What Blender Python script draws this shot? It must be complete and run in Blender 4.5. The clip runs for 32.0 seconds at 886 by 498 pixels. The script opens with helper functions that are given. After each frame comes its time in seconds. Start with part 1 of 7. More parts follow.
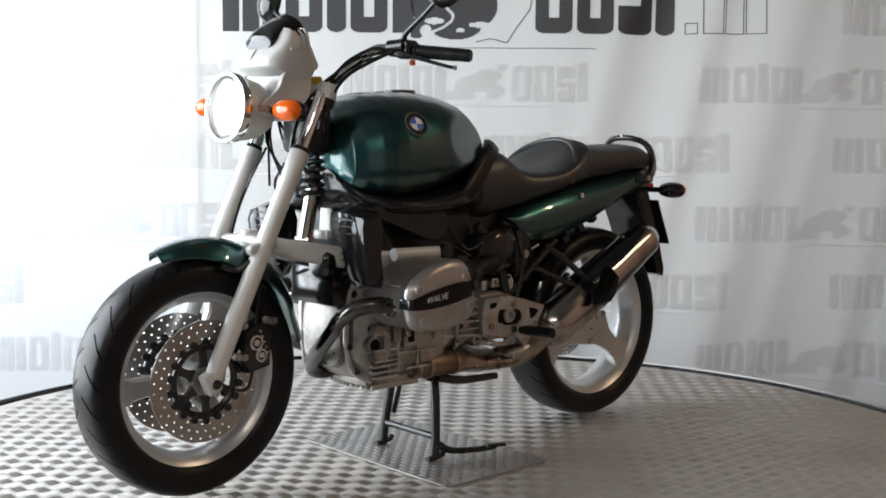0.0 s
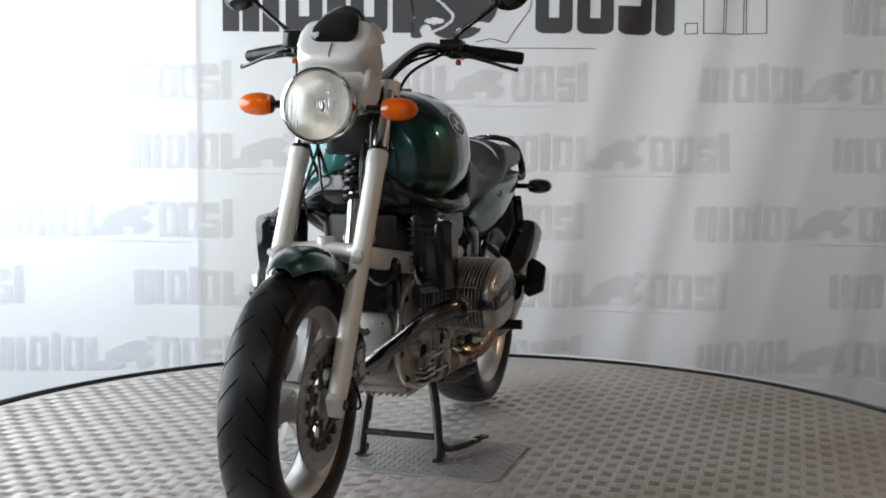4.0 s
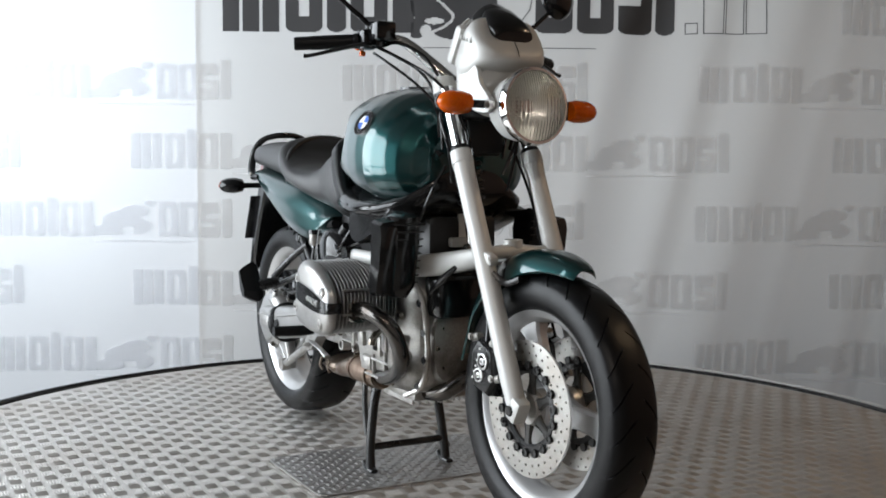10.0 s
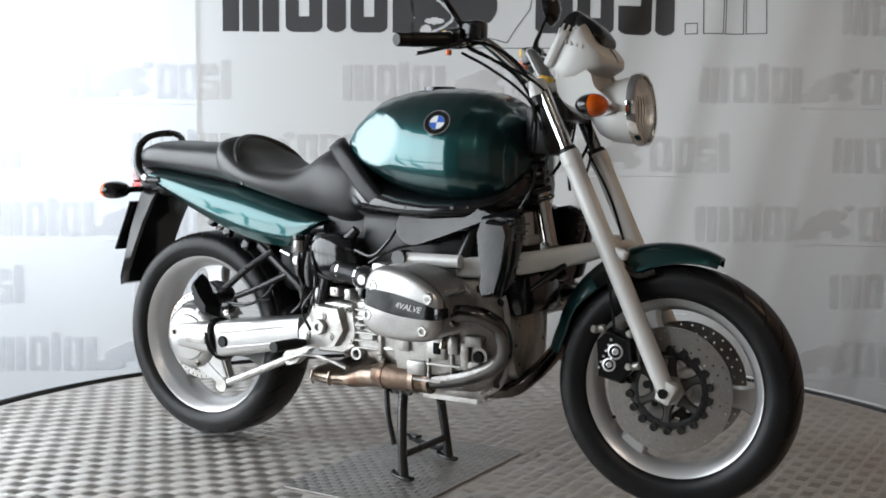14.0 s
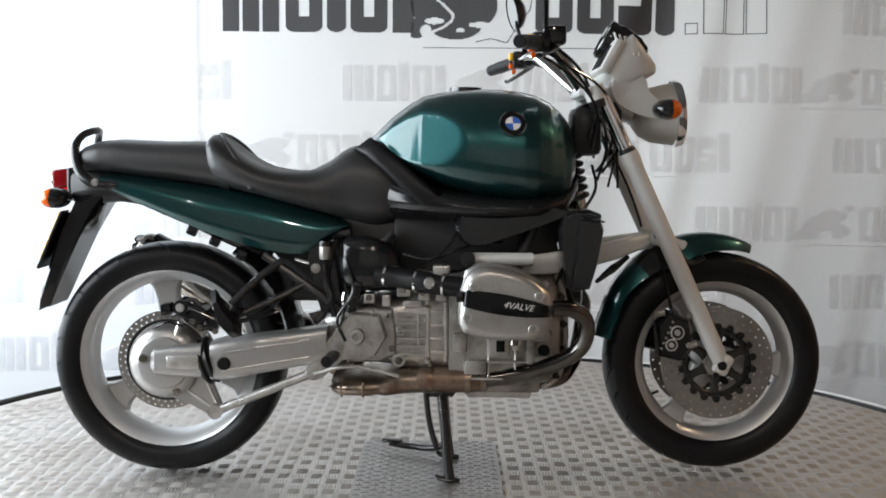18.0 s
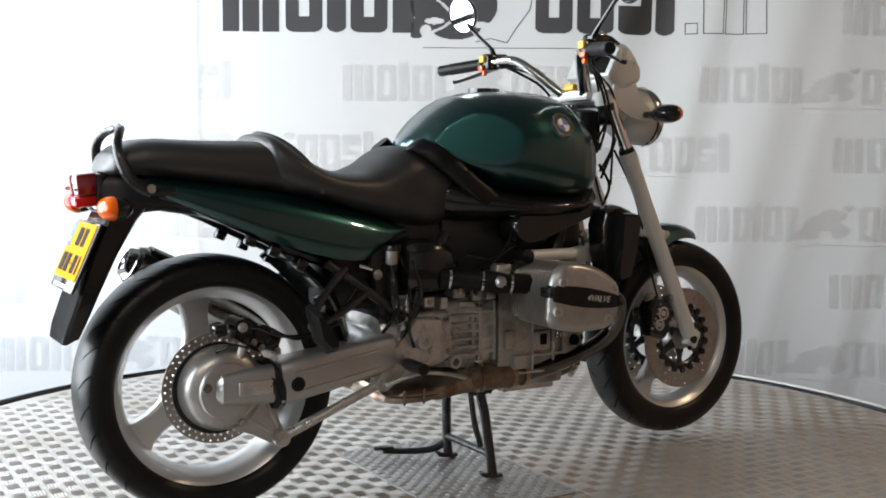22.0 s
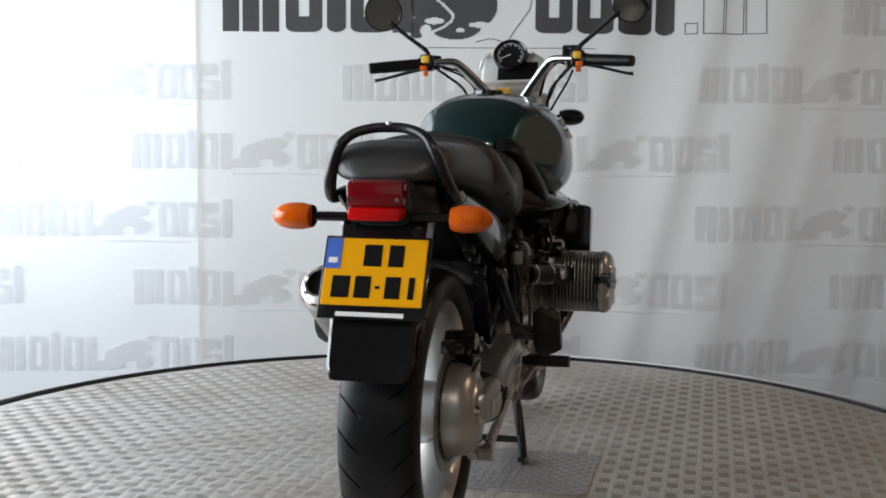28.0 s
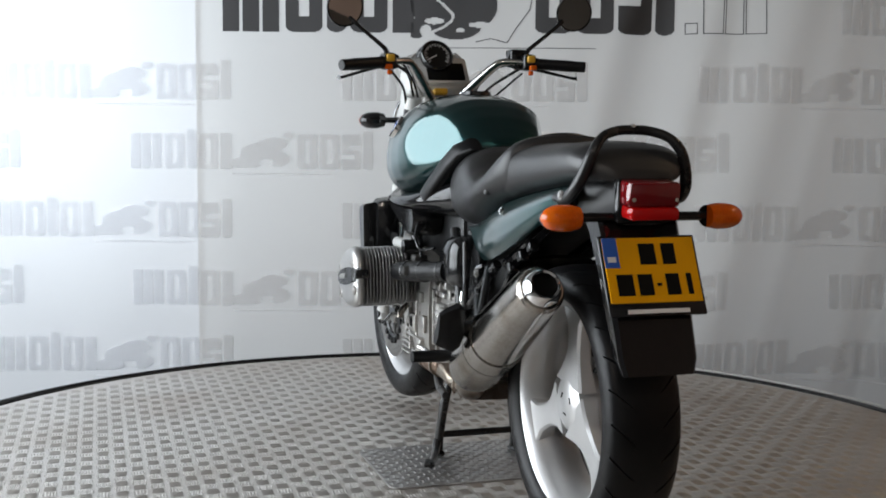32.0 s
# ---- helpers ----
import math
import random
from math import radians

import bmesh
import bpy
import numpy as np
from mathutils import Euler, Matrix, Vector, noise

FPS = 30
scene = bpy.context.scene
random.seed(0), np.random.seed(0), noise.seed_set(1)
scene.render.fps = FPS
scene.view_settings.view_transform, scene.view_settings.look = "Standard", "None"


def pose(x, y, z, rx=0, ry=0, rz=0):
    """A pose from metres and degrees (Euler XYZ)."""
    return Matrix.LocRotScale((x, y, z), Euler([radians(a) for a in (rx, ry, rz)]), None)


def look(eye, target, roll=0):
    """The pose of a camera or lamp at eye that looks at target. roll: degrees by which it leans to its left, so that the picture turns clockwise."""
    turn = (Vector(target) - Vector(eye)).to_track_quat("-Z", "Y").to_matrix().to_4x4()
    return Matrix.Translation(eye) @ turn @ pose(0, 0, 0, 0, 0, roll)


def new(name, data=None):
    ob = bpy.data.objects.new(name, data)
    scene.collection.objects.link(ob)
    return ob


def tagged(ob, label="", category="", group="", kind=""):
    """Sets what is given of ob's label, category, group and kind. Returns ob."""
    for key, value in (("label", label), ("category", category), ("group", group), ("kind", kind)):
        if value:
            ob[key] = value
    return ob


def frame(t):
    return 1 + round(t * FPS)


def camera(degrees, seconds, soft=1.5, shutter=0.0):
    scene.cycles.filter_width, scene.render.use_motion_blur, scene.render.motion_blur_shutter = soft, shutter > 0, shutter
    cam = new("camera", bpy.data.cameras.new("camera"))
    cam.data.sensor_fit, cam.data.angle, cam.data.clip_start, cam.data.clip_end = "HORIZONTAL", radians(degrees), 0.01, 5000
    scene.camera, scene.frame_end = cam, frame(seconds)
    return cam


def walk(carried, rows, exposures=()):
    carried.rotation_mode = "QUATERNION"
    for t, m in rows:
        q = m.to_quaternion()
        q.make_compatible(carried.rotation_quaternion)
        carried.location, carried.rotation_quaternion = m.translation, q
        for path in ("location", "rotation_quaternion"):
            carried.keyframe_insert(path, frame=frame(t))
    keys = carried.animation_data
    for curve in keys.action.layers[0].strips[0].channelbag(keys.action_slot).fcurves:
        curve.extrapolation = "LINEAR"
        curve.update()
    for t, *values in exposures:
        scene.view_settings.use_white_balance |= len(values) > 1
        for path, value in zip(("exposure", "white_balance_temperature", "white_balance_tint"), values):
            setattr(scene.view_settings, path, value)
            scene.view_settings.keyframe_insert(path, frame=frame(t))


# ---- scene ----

# ---------------------------------------------------------------- camera
cam = camera(43.01, 32.0, soft=1.8)
EYE = pose(0, -3.187, 0.903, 90 - 5.126, 0, -0.041) @ pose(0, 0, 0, 0, 0, 0.416)
walk(cam, [(0, EYE), (32, EYE)], exposures=[(0, 0.06), (3, -0.02), (6, -0.42), (9.5, -0.36), (13, -0.42), (14.5, -0.22), (17, 0.12), (22, 0.20), (25, 0.18), (28, -0.24), (30, -0.48), (32, -0.44)])

# ---------------------------------------------------------------- light
world = bpy.data.worlds.new("world")
scene.world = world
world.use_nodes = True
wn = world.node_tree
sky = wn.nodes.new("ShaderNodeTexSky")
sky.sky_type, sky.sun_disc = "NISHITA", False
sky.sun_elevation, sky.sun_rotation = radians(35), radians(200)
wn.links.new(sky.outputs["Color"], wn.nodes["Background"].inputs["Color"])
wn.nodes["Background"].inputs["Strength"].default_value = 0.10


def area_lamp(name, m, sx, sy, watts, colour):
    data = bpy.data.lights.new(name, "AREA")
    data.shape, data.size, data.size_y, data.energy, data.color = "RECTANGLE", sx, sy, watts, colour
    ob = new(name, data)
    ob.matrix_world = m
    return ob


# daylight in the side window, and in the window behind the left cloth
area_lamp("side_window_light", look((-3.58, -0.6, 1.36), (0, -0.6, 1.0)), 4.4, 3.05, 440, (0.875, 0.935, 0.99))
area_lamp("back_window_light", look((-2.45, 3.46, 1.45), (-2.45, 0, 1.45)), 2.1, 2.0, 96, (0.80, 0.90, 1.0))
area_lamp("back_window_light", look((0.55, 3.46, 1.20), (0.55, 0, 1.20)), 3.2, 2.4, 31, (0.95, 0.98, 1.0))
# warm showroom ceiling lamps
for lx, ly, watts, tone in ((0.4, -4.2, 92, 0.765), (-1.5, -4.6, 84, 0.765), (3.3, -0.3, 86, 0.46)):
    spot = bpy.data.lights.new("ceiling_lamp_light", "SPOT")
    spot.spot_size, spot.spot_blend = radians(155), 0.5
    spot.energy, spot.color, spot.shadow_soft_size = watts, (1.0, 0.5 + 0.49 * tone, tone), 0.05
    new("ceiling_lamp_light", spot).location = (lx, ly, 3.22)


# ---------------------------------------------------------------- materials
def material(name, colour, rough=0.5, metal=0.0, grain=0.0, scale=60.0, bump=0.0, coat=0.0, stain=0.0, stain_scale=4.0,
             tint=None, translucent=0.0, transmission=0.0, emission=0.0, rough_var=0.08, spec=0.5):
    """A principled material with fine grain, broad stains, uneven gloss and relief."""
    m = bpy.data.materials.new(name)
    m.use_nodes = True
    nt = m.node_tree
    b = nt.nodes["Principled BSDF"]
    b.inputs["Metallic"].default_value = metal
    b.inputs["Specular IOR Level"].default_value = spec
    b.inputs["Coat Weight"].default_value = coat
    b.inputs["Coat Roughness"].default_value = 0.04
    b.inputs["Transmission Weight"].default_value = transmission
    co = nt.nodes.new("ShaderNodeTexCoord")
    fine = nt.nodes.new("ShaderNodeTexNoise")
    fine.inputs["Scale"].default_value, fine.inputs["Detail"].default_value = scale, 4
    broad = nt.nodes.new("ShaderNodeTexNoise")
    broad.inputs["Scale"].default_value, broad.inputs["Detail"].default_value = stain_scale, 5
    for n in (fine, broad):
        nt.links.new(co.outputs["Object"], n.inputs["Vector"])
    c = tuple(colour) + (1.0,)
    t = tuple(tint) + (1.0,) if tint else tuple(v * 0.5 for v in colour) + (1.0,)
    mix1 = nt.nodes.new("ShaderNodeMixRGB")
    mix1.inputs[1].default_value, mix1.inputs[2].default_value = c, t
    ramp = nt.nodes.new("ShaderNodeMapRange")
    ramp.inputs["From Min"].default_value, ramp.inputs["From Max"].default_value = 0.45, 0.75
    ramp.inputs["To Max"].default_value = stain
    nt.links.new(broad.outputs["Fac"], ramp.inputs["Value"])
    nt.links.new(ramp.outputs["Result"], mix1.inputs["Fac"])
    mix2 = nt.nodes.new("ShaderNodeMixRGB")
    mix2.blend_type = "MULTIPLY"
    mix2.inputs["Fac"].default_value = grain
    nt.links.new(mix1.outputs["Color"], mix2.inputs[1])
    nt.links.new(fine.outputs["Fac"], mix2.inputs[2])
    nt.links.new(mix2.outputs["Color"], b.inputs["Base Color"])
    rr = nt.nodes.new("ShaderNodeMapRange")
    rr.inputs["To Min"].default_value, rr.inputs["To Max"].default_value = max(0.02, rough - rough_var), rough + rough_var
    nt.links.new(broad.outputs["Fac"], rr.inputs["Value"])
    nt.links.new(rr.outputs["Result"], b.inputs["Roughness"])
    if bump:
        bp = nt.nodes.new("ShaderNodeBump")
        bp.inputs["Strength"].default_value, bp.inputs["Distance"].default_value = bump, 0.002
        nt.links.new(fine.outputs["Fac"], bp.inputs["Height"])
        nt.links.new(bp.outputs["Normal"], b.inputs["Normal"])
    if emission:
        nt.links.new(mix2.outputs["Color"], b.inputs["Emission Color"])
        b.inputs["Emission Strength"].default_value = emission
    if translucent:
        tr = nt.nodes.new("ShaderNodeBsdfTranslucent")
        sh = nt.nodes.new("ShaderNodeMixShader")
        sh.inputs["Fac"].default_value = translucent
        nt.links.new(mix2.outputs["Color"], tr.inputs["Color"])
        nt.links.new(b.outputs["BSDF"], sh.inputs[1])
        nt.links.new(tr.outputs["BSDF"], sh.inputs[2])
        nt.links.new(sh.outputs["Shader"], nt.nodes["Material Output"].inputs["Surface"])
    return m


GREEN = material("green_pearl_paint", (0.010, 0.060, 0.061), 0.31, 0.85, 0.25, 900, 0.0, 1.0, 0.15, 3, rough_var=0.04)
SILVER = material("silver_paint", (0.58, 0.58, 0.56), 0.44, 0.15, 0.15, 700, 0.0, 0.12, 0.12, 6)
WHEEL = material("silver_wheel_paint", (0.56, 0.56, 0.56), 0.33, 0.62, 0.12, 500, 0.0, 0.15, 0.3, 9, tint=(0.38, 0.365, 0.345))
ALLOY = material("cast_aluminium", (0.60, 0.59, 0.57), 0.30, 0.80, 0.40, 260, 0.35, 0.0, 0.85, 18, tint=(0.24, 0.205, 0.175))
CASE = material("grey_cast_case", (0.44, 0.425, 0.40), 0.42, 0.72, 0.5, 200, 0.5, 0.0, 0.9, 15, tint=(0.11, 0.093, 0.078))
ARM = material("polished_casting", (0.44, 0.437, 0.43), 0.34, 0.80, 0.25, 300, 0.15, 0.0, 0.45, 12, tint=(0.36, 0.33, 0.30))
COVER = material("cover_casting", (0.45, 0.443, 0.43), 0.32, 0.80, 0.35, 260, 0.25, 0.0, 0.5, 16, tint=(0.31, 0.285, 0.26))
# near-black casting; on cylinder cores and left throttle body it holds their shade
DARK_CAST = material("dark_casting", (0.045, 0.043, 0.04), 0.55, 0.4, 0.4, 200, 0.3, 0.0, 0.6, 18, tint=(0.02, 0.018, 0.016))
RUST = material("rusty_pipe", (0.24, 0.17, 0.125), 0.45, 0.7, 0.5, 130, 0.4, 0.0, 0.9, 22, tint=(0.09, 0.042, 0.024))
POLISH = material("polished_alloy", (0.74, 0.73, 0.71), 0.17, 1.0, 0.15, 220, 0.05, 0.0, 0.3, 14, tint=(0.55, 0.53, 0.50))
CHROME = material("chrome", (0.82, 0.82, 0.82), 0.09, 1.0, 0.05, 200, 0.0, 0.0, 0.1, 12, rough_var=0.05)
STEEL = material("brushed_steel", (0.48, 0.455, 0.42), 0.18, 1.0, 0.45, 180, 0.10, 0.0, 0.8, 11, tint=(0.25, 0.195, 0.135), rough_var=0.10)
BURNT = material("heat_tinted_steel", (0.40, 0.34, 0.28), 0.30, 0.92, 0.45, 120, 0.15, 0.0, 1.0, 14, tint=(0.13, 0.05, 0.022))
PIPE = material("dark_chromed_pipe", (0.13, 0.125, 0.12), 0.18, 1.0, 0.25, 120, 0.05, 0.0, 0.8, 13, tint=(0.06, 0.042, 0.03))
RUBBER = material("tyre_rubber", (0.0060, 0.0060, 0.0066), 0.36, 0.0, 0.35, 320, 0.20, 0.0, 0.5, 9, tint=(0.012, 0.012, 0.012), spec=0.20)
PLASTIC = material("black_plastic", (0.009, 0.009, 0.0095), 0.12, 0.0, 0.3, 420, 0.04, 0.0, 0.3, 8, tint=(0.014, 0.014, 0.014), spec=0.45, rough_var=0.05)
MATTE = material("matte_black_plastic", (0.014, 0.014, 0.0145), 0.40, 0.0, 0.3, 420, 0.12, 0.0, 0.3, 8, tint=(0.022, 0.022, 0.022), spec=0.35)
GLOSS = material("black_lacquer", (0.006, 0.006, 0.007), 0.22, 0.0, 0.1, 300, 0.0, 0.4, 0.2, 6, spec=0.4)
FRAME = material("black_frame_paint", (0.010, 0.010, 0.0105), 0.28, 0.0, 0.2, 300, 0.05, 0.1, 0.3, 12, tint=(0.018, 0.017, 0.016), spec=0.4)
VINYL = material("black_seat_vinyl", (0.027, 0.027, 0.0277), 0.38, 0.0, 0.35, 650, 0.20, 0.0, 0.25, 5, tint=(0.030, 0.030, 0.030), spec=0.52)
ORANGE = material("orange_lens", (0.72, 0.105, 0.001), 0.10, 0.0, 0.3, 160, 0.10, 0.0, 0.3, 40, tint=(0.88, 0.24, 0.003), spec=0.5, rough_var=0.03)
RED = material("red_lens", (0.52, 0.006, 0.006), 0.12, 0.0, 0.25, 160, 0.10, 0.0, 0.2, 20, spec=0.4)
RUBY = material("deep_red_lens", (0.16, 0.003, 0.006), 0.10, 0.0, 0.1, 80, 0.0, 0.6, 0.2, 10, rough_var=0.04)
YELLOW = material("yellow_plate", (0.84, 0.39, 0.004), 0.09, 0.0, 0.08, 300, 0.0, 0.0, 0.2, 10, tint=(0.76, 0.34, 0.004), spec=0.5, rough_var=0.03)
BUTTON = material("yellow_switch", (0.72, 0.42, 0.03), 0.4, 0.0, 0.1, 300)
BLUE = material("blue_strip", (0.03, 0.12, 0.50), 0.4, 0.0, 0.1, 300)
WHITE = material("white_enamel", (0.78, 0.78, 0.78), 0.3, 0.0, 0.05, 300)
DISC = material("drilled_disc_steel", (0.42, 0.41, 0.39), 0.30, 1.0, 0.3, 220, 0.05, 0.0, 0.6, 10, tint=(0.27, 0.225, 0.185))
BOWL = material("reflector_bowl", (0.95, 0.95, 0.92), 0.31, 1.0, 0.0, 60, rough_var=0.03)
DARK = material("dark_opening", (0.003, 0.003, 0.003), 0.7, spec=0.1)
GLASS = material("lamp_glass", (0.99, 1.0, 0.99), 0.03, 0.0, 0, 60, 0, 0, 0, transmission=1.0, rough_var=0.01)
MIRROR = material("mirror_glass", (0.56, 0.57, 0.56), 0.03, 1.0, 0.02, 40, rough_var=0.01)
DIAL = material("dial_face", (0.006, 0.006, 0.006), 0.5, 0.0, 0.1, 200, spec=0.2)
TREAD = material("aluminium_tread_plate", (0.68, 0.65, 0.615), 0.50, 0.82, 0.25, 55, 0.12, 0.0, 0.65, 2.2, tint=(0.47, 0.41, 0.36), rough_var=0.08)
TREAD2 = material("worn_tread_plate", (0.50, 0.49, 0.48), 0.42, 0.8, 0.4, 80, 0.12, 0.0, 0.6, 7, tint=(0.36, 0.34, 0.32))
CLOTH = material("white_banner_cloth", (0.66, 0.65, 0.635), 0.85, 0.0, 0.10, 700, 0.1, 0.0, 0.25, 1.4, tint=(0.60, 0.58, 0.57), translucent=0.5)
THIN = material("thin_white_cloth", (0.71, 0.71, 0.715), 0.85, 0.0, 0.06, 700, 0.05, 0.0, 0.1, 1.4, tint=(0.67, 0.68, 0.70), translucent=0.51)
PRINT = material("grey_print", (0.905, 0.895, 0.89), 0.85, 0.0, 0.10, 300, 0.0, 0.0, 0.4, 6, tint=(0.96, 0.95, 0.94), translucent=0.93)
PALE = material("pale_print", (0.88, 0.88, 0.89), 0.85, 0.0, 0.05, 300, 0.0, 0.0, 0.3, 6, tint=(0.84, 0.84, 0.85), translucent=0.93)
BOLD = material("dark_print", (0.065, 0.064, 0.066), 0.8, 0.0, 0.2, 300, 0.0, 0.0, 0.3, 5, tint=(0.085, 0.083, 0.085), translucent=0.1)
WALL = material("plaster_wall", (0.11, 0.104, 0.098), 0.8, 0.0, 0.15, 90, 0.1, 0.0, 0.3, 1.2)
FRONT = material("pale_plaster_wall", (0.62, 0.60, 0.565), 0.8, 0.0, 0.15, 90, 0.1, 0.0, 0.3, 1.2)
CLAY = material("terracotta_plaster", (0.38, 0.25, 0.19), 0.8, 0.0, 0.15, 90, 0.1, 0.0, 0.3, 1.2)
GLINT = material("pale_edge_glint", (0.55, 0.55, 0.54), 0.5, 0.0, 0.1, 100)
CEIL = material("dark_ceiling_paint", (0.12, 0.114, 0.108), 0.85, 0.0, 0.15, 60, 0.05, 0.0, 0.3, 1.0)
FLOOR = material("concrete_floor", (0.10, 0.093, 0.086), 0.6, 0.0, 0.2, 50, 0.1, 0.0, 0.4, 1.2)
LAMP = material("lamp_glow", (1.0, 0.76, 0.5), 0.5, emission=14.0)


# ---------------------------------------------------------------- mesh tools
def part(name, bm, mat, parent=None, label="", smooth=32, at=None):
    """Link a bmesh as one mesh object under a thing or a part."""
    me = bpy.data.meshes.new(name)
    bmesh.ops.recalc_face_normals(bm, faces=bm.faces)
    bm.to_mesh(me)
    bm.free()
    for m in mat if isinstance(mat, (list, tuple)) else (mat,):
        me.materials.append(m)
    me.polygons.foreach_set("use_smooth", [True] * len(me.polygons))
    me.set_sharp_from_angle(angle=radians(smooth))
    ob = new(name, me)
    if parent is not None:
        ob.parent = parent
    if at is not None:
        ob.location = at
    if label:
        tagged(ob, label)
    return ob


def raw_part(name, verts, faces, mat, parent=None, label="", smooth=None):
    me = bpy.data.meshes.new(name)
    me.from_pydata(verts, [], faces)
    for m in mat if isinstance(mat, (list, tuple)) else (mat,):
        me.materials.append(m)
    if smooth:
        me.polygons.foreach_set("use_smooth", [True] * len(me.polygons))
        me.set_sharp_from_angle(angle=radians(smooth))
    ob = new(name, me)
    ob.parent = parent
    if label:
        tagged(ob, label)
    return ob


def box(bm, c, s, bevel=0.0, m=None, seg=2):
    r = bmesh.ops.create_cube(bm, size=1.0)
    vs = r["verts"]
    bmesh.ops.scale(bm, vec=s, verts=vs)
    if bevel:
        es = list({e for v in vs for e in v.link_edges})
        vs = list({v for f in bmesh.ops.bevel(bm, geom=es, offset=bevel, segments=seg, affect="EDGES", profile=0.5)["faces"] for v in f.verts} | {v for v in vs if v.is_valid})
    mm = Matrix.Translation(c) @ (m if m is not None else Matrix())
    bmesh.ops.transform(bm, matrix=mm, verts=vs)
    return vs


def ring_skin(bm, rings, cap=True, closed=False):
    """Skin a list of rings with the same number of points."""
    vr = [[bm.verts.new(p) for p in r] for r in rings]
    n = len(vr[0])
    k = len(vr)
    for i in range(k if closed else k - 1):
        a, b = vr[i], vr[(i + 1) % k]
        for j in range(n):
            bm.faces.new((a[j], a[(j + 1) % n], b[(j + 1) % n], b[j]))
    if cap and not closed:
        bm.faces.new(vr[0][::-1])
        bm.faces.new(vr[-1])
    return vr


def curve_points(pts, n=6):
    """Catmull-Rom points through pts."""
    P = [Vector(p) for p in pts]
    if len(P) < 3:
        return P
    P = [2 * P[0] - P[1]] + P + [2 * P[-1] - P[-2]]
    out = []
    for i in range(1, len(P) - 2):
        for k in range(n):
            t = k / n
            a, b, c, d = P[i - 1], P[i], P[i + 1], P[i + 2]
            out.append(0.5 * ((2 * b) + (c - a) * t + (2 * a - 5 * b + 4 * c - d) * t * t + (3 * b - a - 3 * c + d) * t ** 3))
    out.append(P[-2])
    return out


def tube(bm, pts, r, n=10, step=6, flat=1.0):
    """A round bar through pts; r a radius or one for each point."""
    P = curve_points(pts, step)
    m = len(P)
    rs = r if isinstance(r, (list, tuple)) else [r] * len(pts)
    rad = np.interp(np.linspace(0, len(pts) - 1, m), range(len(pts)), rs)
    up = Vector((0.03, 0.02, 1))
    rings = []
    for i in range(m):
        d = (P[min(i + 1, m - 1)] - P[max(i - 1, 0)]).normalized()
        if abs(d.dot(up.normalized())) > 0.97:
            up = Vector((1, 0.1, 0.05))
        u = d.cross(up).normalized()
        w = u.cross(d).normalized()
        up = w
        rings.append([P[i] + float(rad[i]) * (math.cos(a) * u + flat * math.sin(a) * w) for a in (2 * math.pi * k / n for k in range(n))])
    ring_skin(bm, rings)


def rod(bm, a, b, r0, r1=None, n=16):
    a, b = Vector(a), Vector(b)
    r1 = r0 if r1 is None else r1
    d = (b - a).normalized()
    u = d.orthogonal().normalized()
    w = d.cross(u)
    ring_skin(bm, [[p + r * (math.cos(k) * u + math.sin(k) * w) for k in (2 * math.pi * j / n for j in range(n))] for p, r in ((a, r0), (b, r1))])


def lathe(bm, profile, centre, axis="y", n=48, closed=True, tilt=None):
    """Turn a profile of (radius, along) about an axis."""
    c = Vector(centre)
    rings = []
    for k in range(n):
        a = 2 * math.pi * k / n
        ca, sa = math.cos(a), math.sin(a)
        ring = []
        for r, s in profile:
            v = {"y": (r * ca, s, r * sa), "x": (s, r * ca, r * sa), "z": (r * ca, r * sa, s)}[axis]
            v = Vector(v)
            ring.append(c + (tilt @ v if tilt is not None else v))
        rings.append(ring)
    vr = [[bm.verts.new(p) for p in r] for r in rings]
    m = len(profile)
    for i in range(n):
        a, b = vr[i], vr[(i + 1) % n]
        for j in range(m if closed else m - 1):
            bm.faces.new((a[j], a[(j + 1) % m], b[(j + 1) % m], b[j]))
    if not closed:
        for j in (0, m - 1):
            if profile[j][0] > 1e-5:
                bm.faces.new([vr[i][j] for i in range(n)])
    bmesh.ops.remove_doubles(bm, verts=bm.verts, dist=1e-6)
    return vr


def slab(bm, poly, y0, y1, bevel=0.0, taper=1.0, round_=0):
    """A plate: an outline in x and z, from y0 to y1; taper shrinks the y1 end."""
    P = [Vector((x, 0, z)) for x, z in poly]
    if round_:
        P = curve_points(P + [P[0]], round_)[:-1]
    c = sum(P, Vector()) / len(P)

    def ring(y, k):
        return [Vector((c.x + (p.x - c.x) * k, y, c.z + (p.z - c.z) * k)) for p in P]
    if bevel:
        s = 1 if y1 > y0 else -1
        size = max((p - c).length for p in P)
        kb = 1 - bevel / size
        rings = [ring(y0, kb), ring(y0 + s * bevel, 1), ring(y1 - s * bevel, taper), ring(y1, taper * kb)]
    else:
        rings = [ring(y0, 1), ring(y1, taper)]
    ring_skin(bm, rings)


def oval(x, zb, zt, hw, e=2.4, n=28, yc=0.0, eb=None):
    """A rounded section across the machine at x: bottom, top, half width."""
    zc, hh = (zb + zt) / 2, (zt - zb) / 2
    out = []
    for k in range(n):
        a = 2 * math.pi * k / n
        ca, sa = math.cos(a), math.sin(a)
        ee = (eb if eb and sa < 0 else e)
        out.append(Vector((x, yc + hw * math.copysign(abs(ca) ** (2 / ee), ca), zc + hh * math.copysign(abs(sa) ** (2 / ee), sa))))
    return out


def grid_interp(xs, cols, x):
    return [float(np.interp(x, xs, c)) for c in cols]


# ---------------------------------------------------------------- the hall
def structure(name, bm, mat, label="", **kw):
    ob = part(name, bm, mat, **kw)
    return tagged(ob, label, kind="structure")


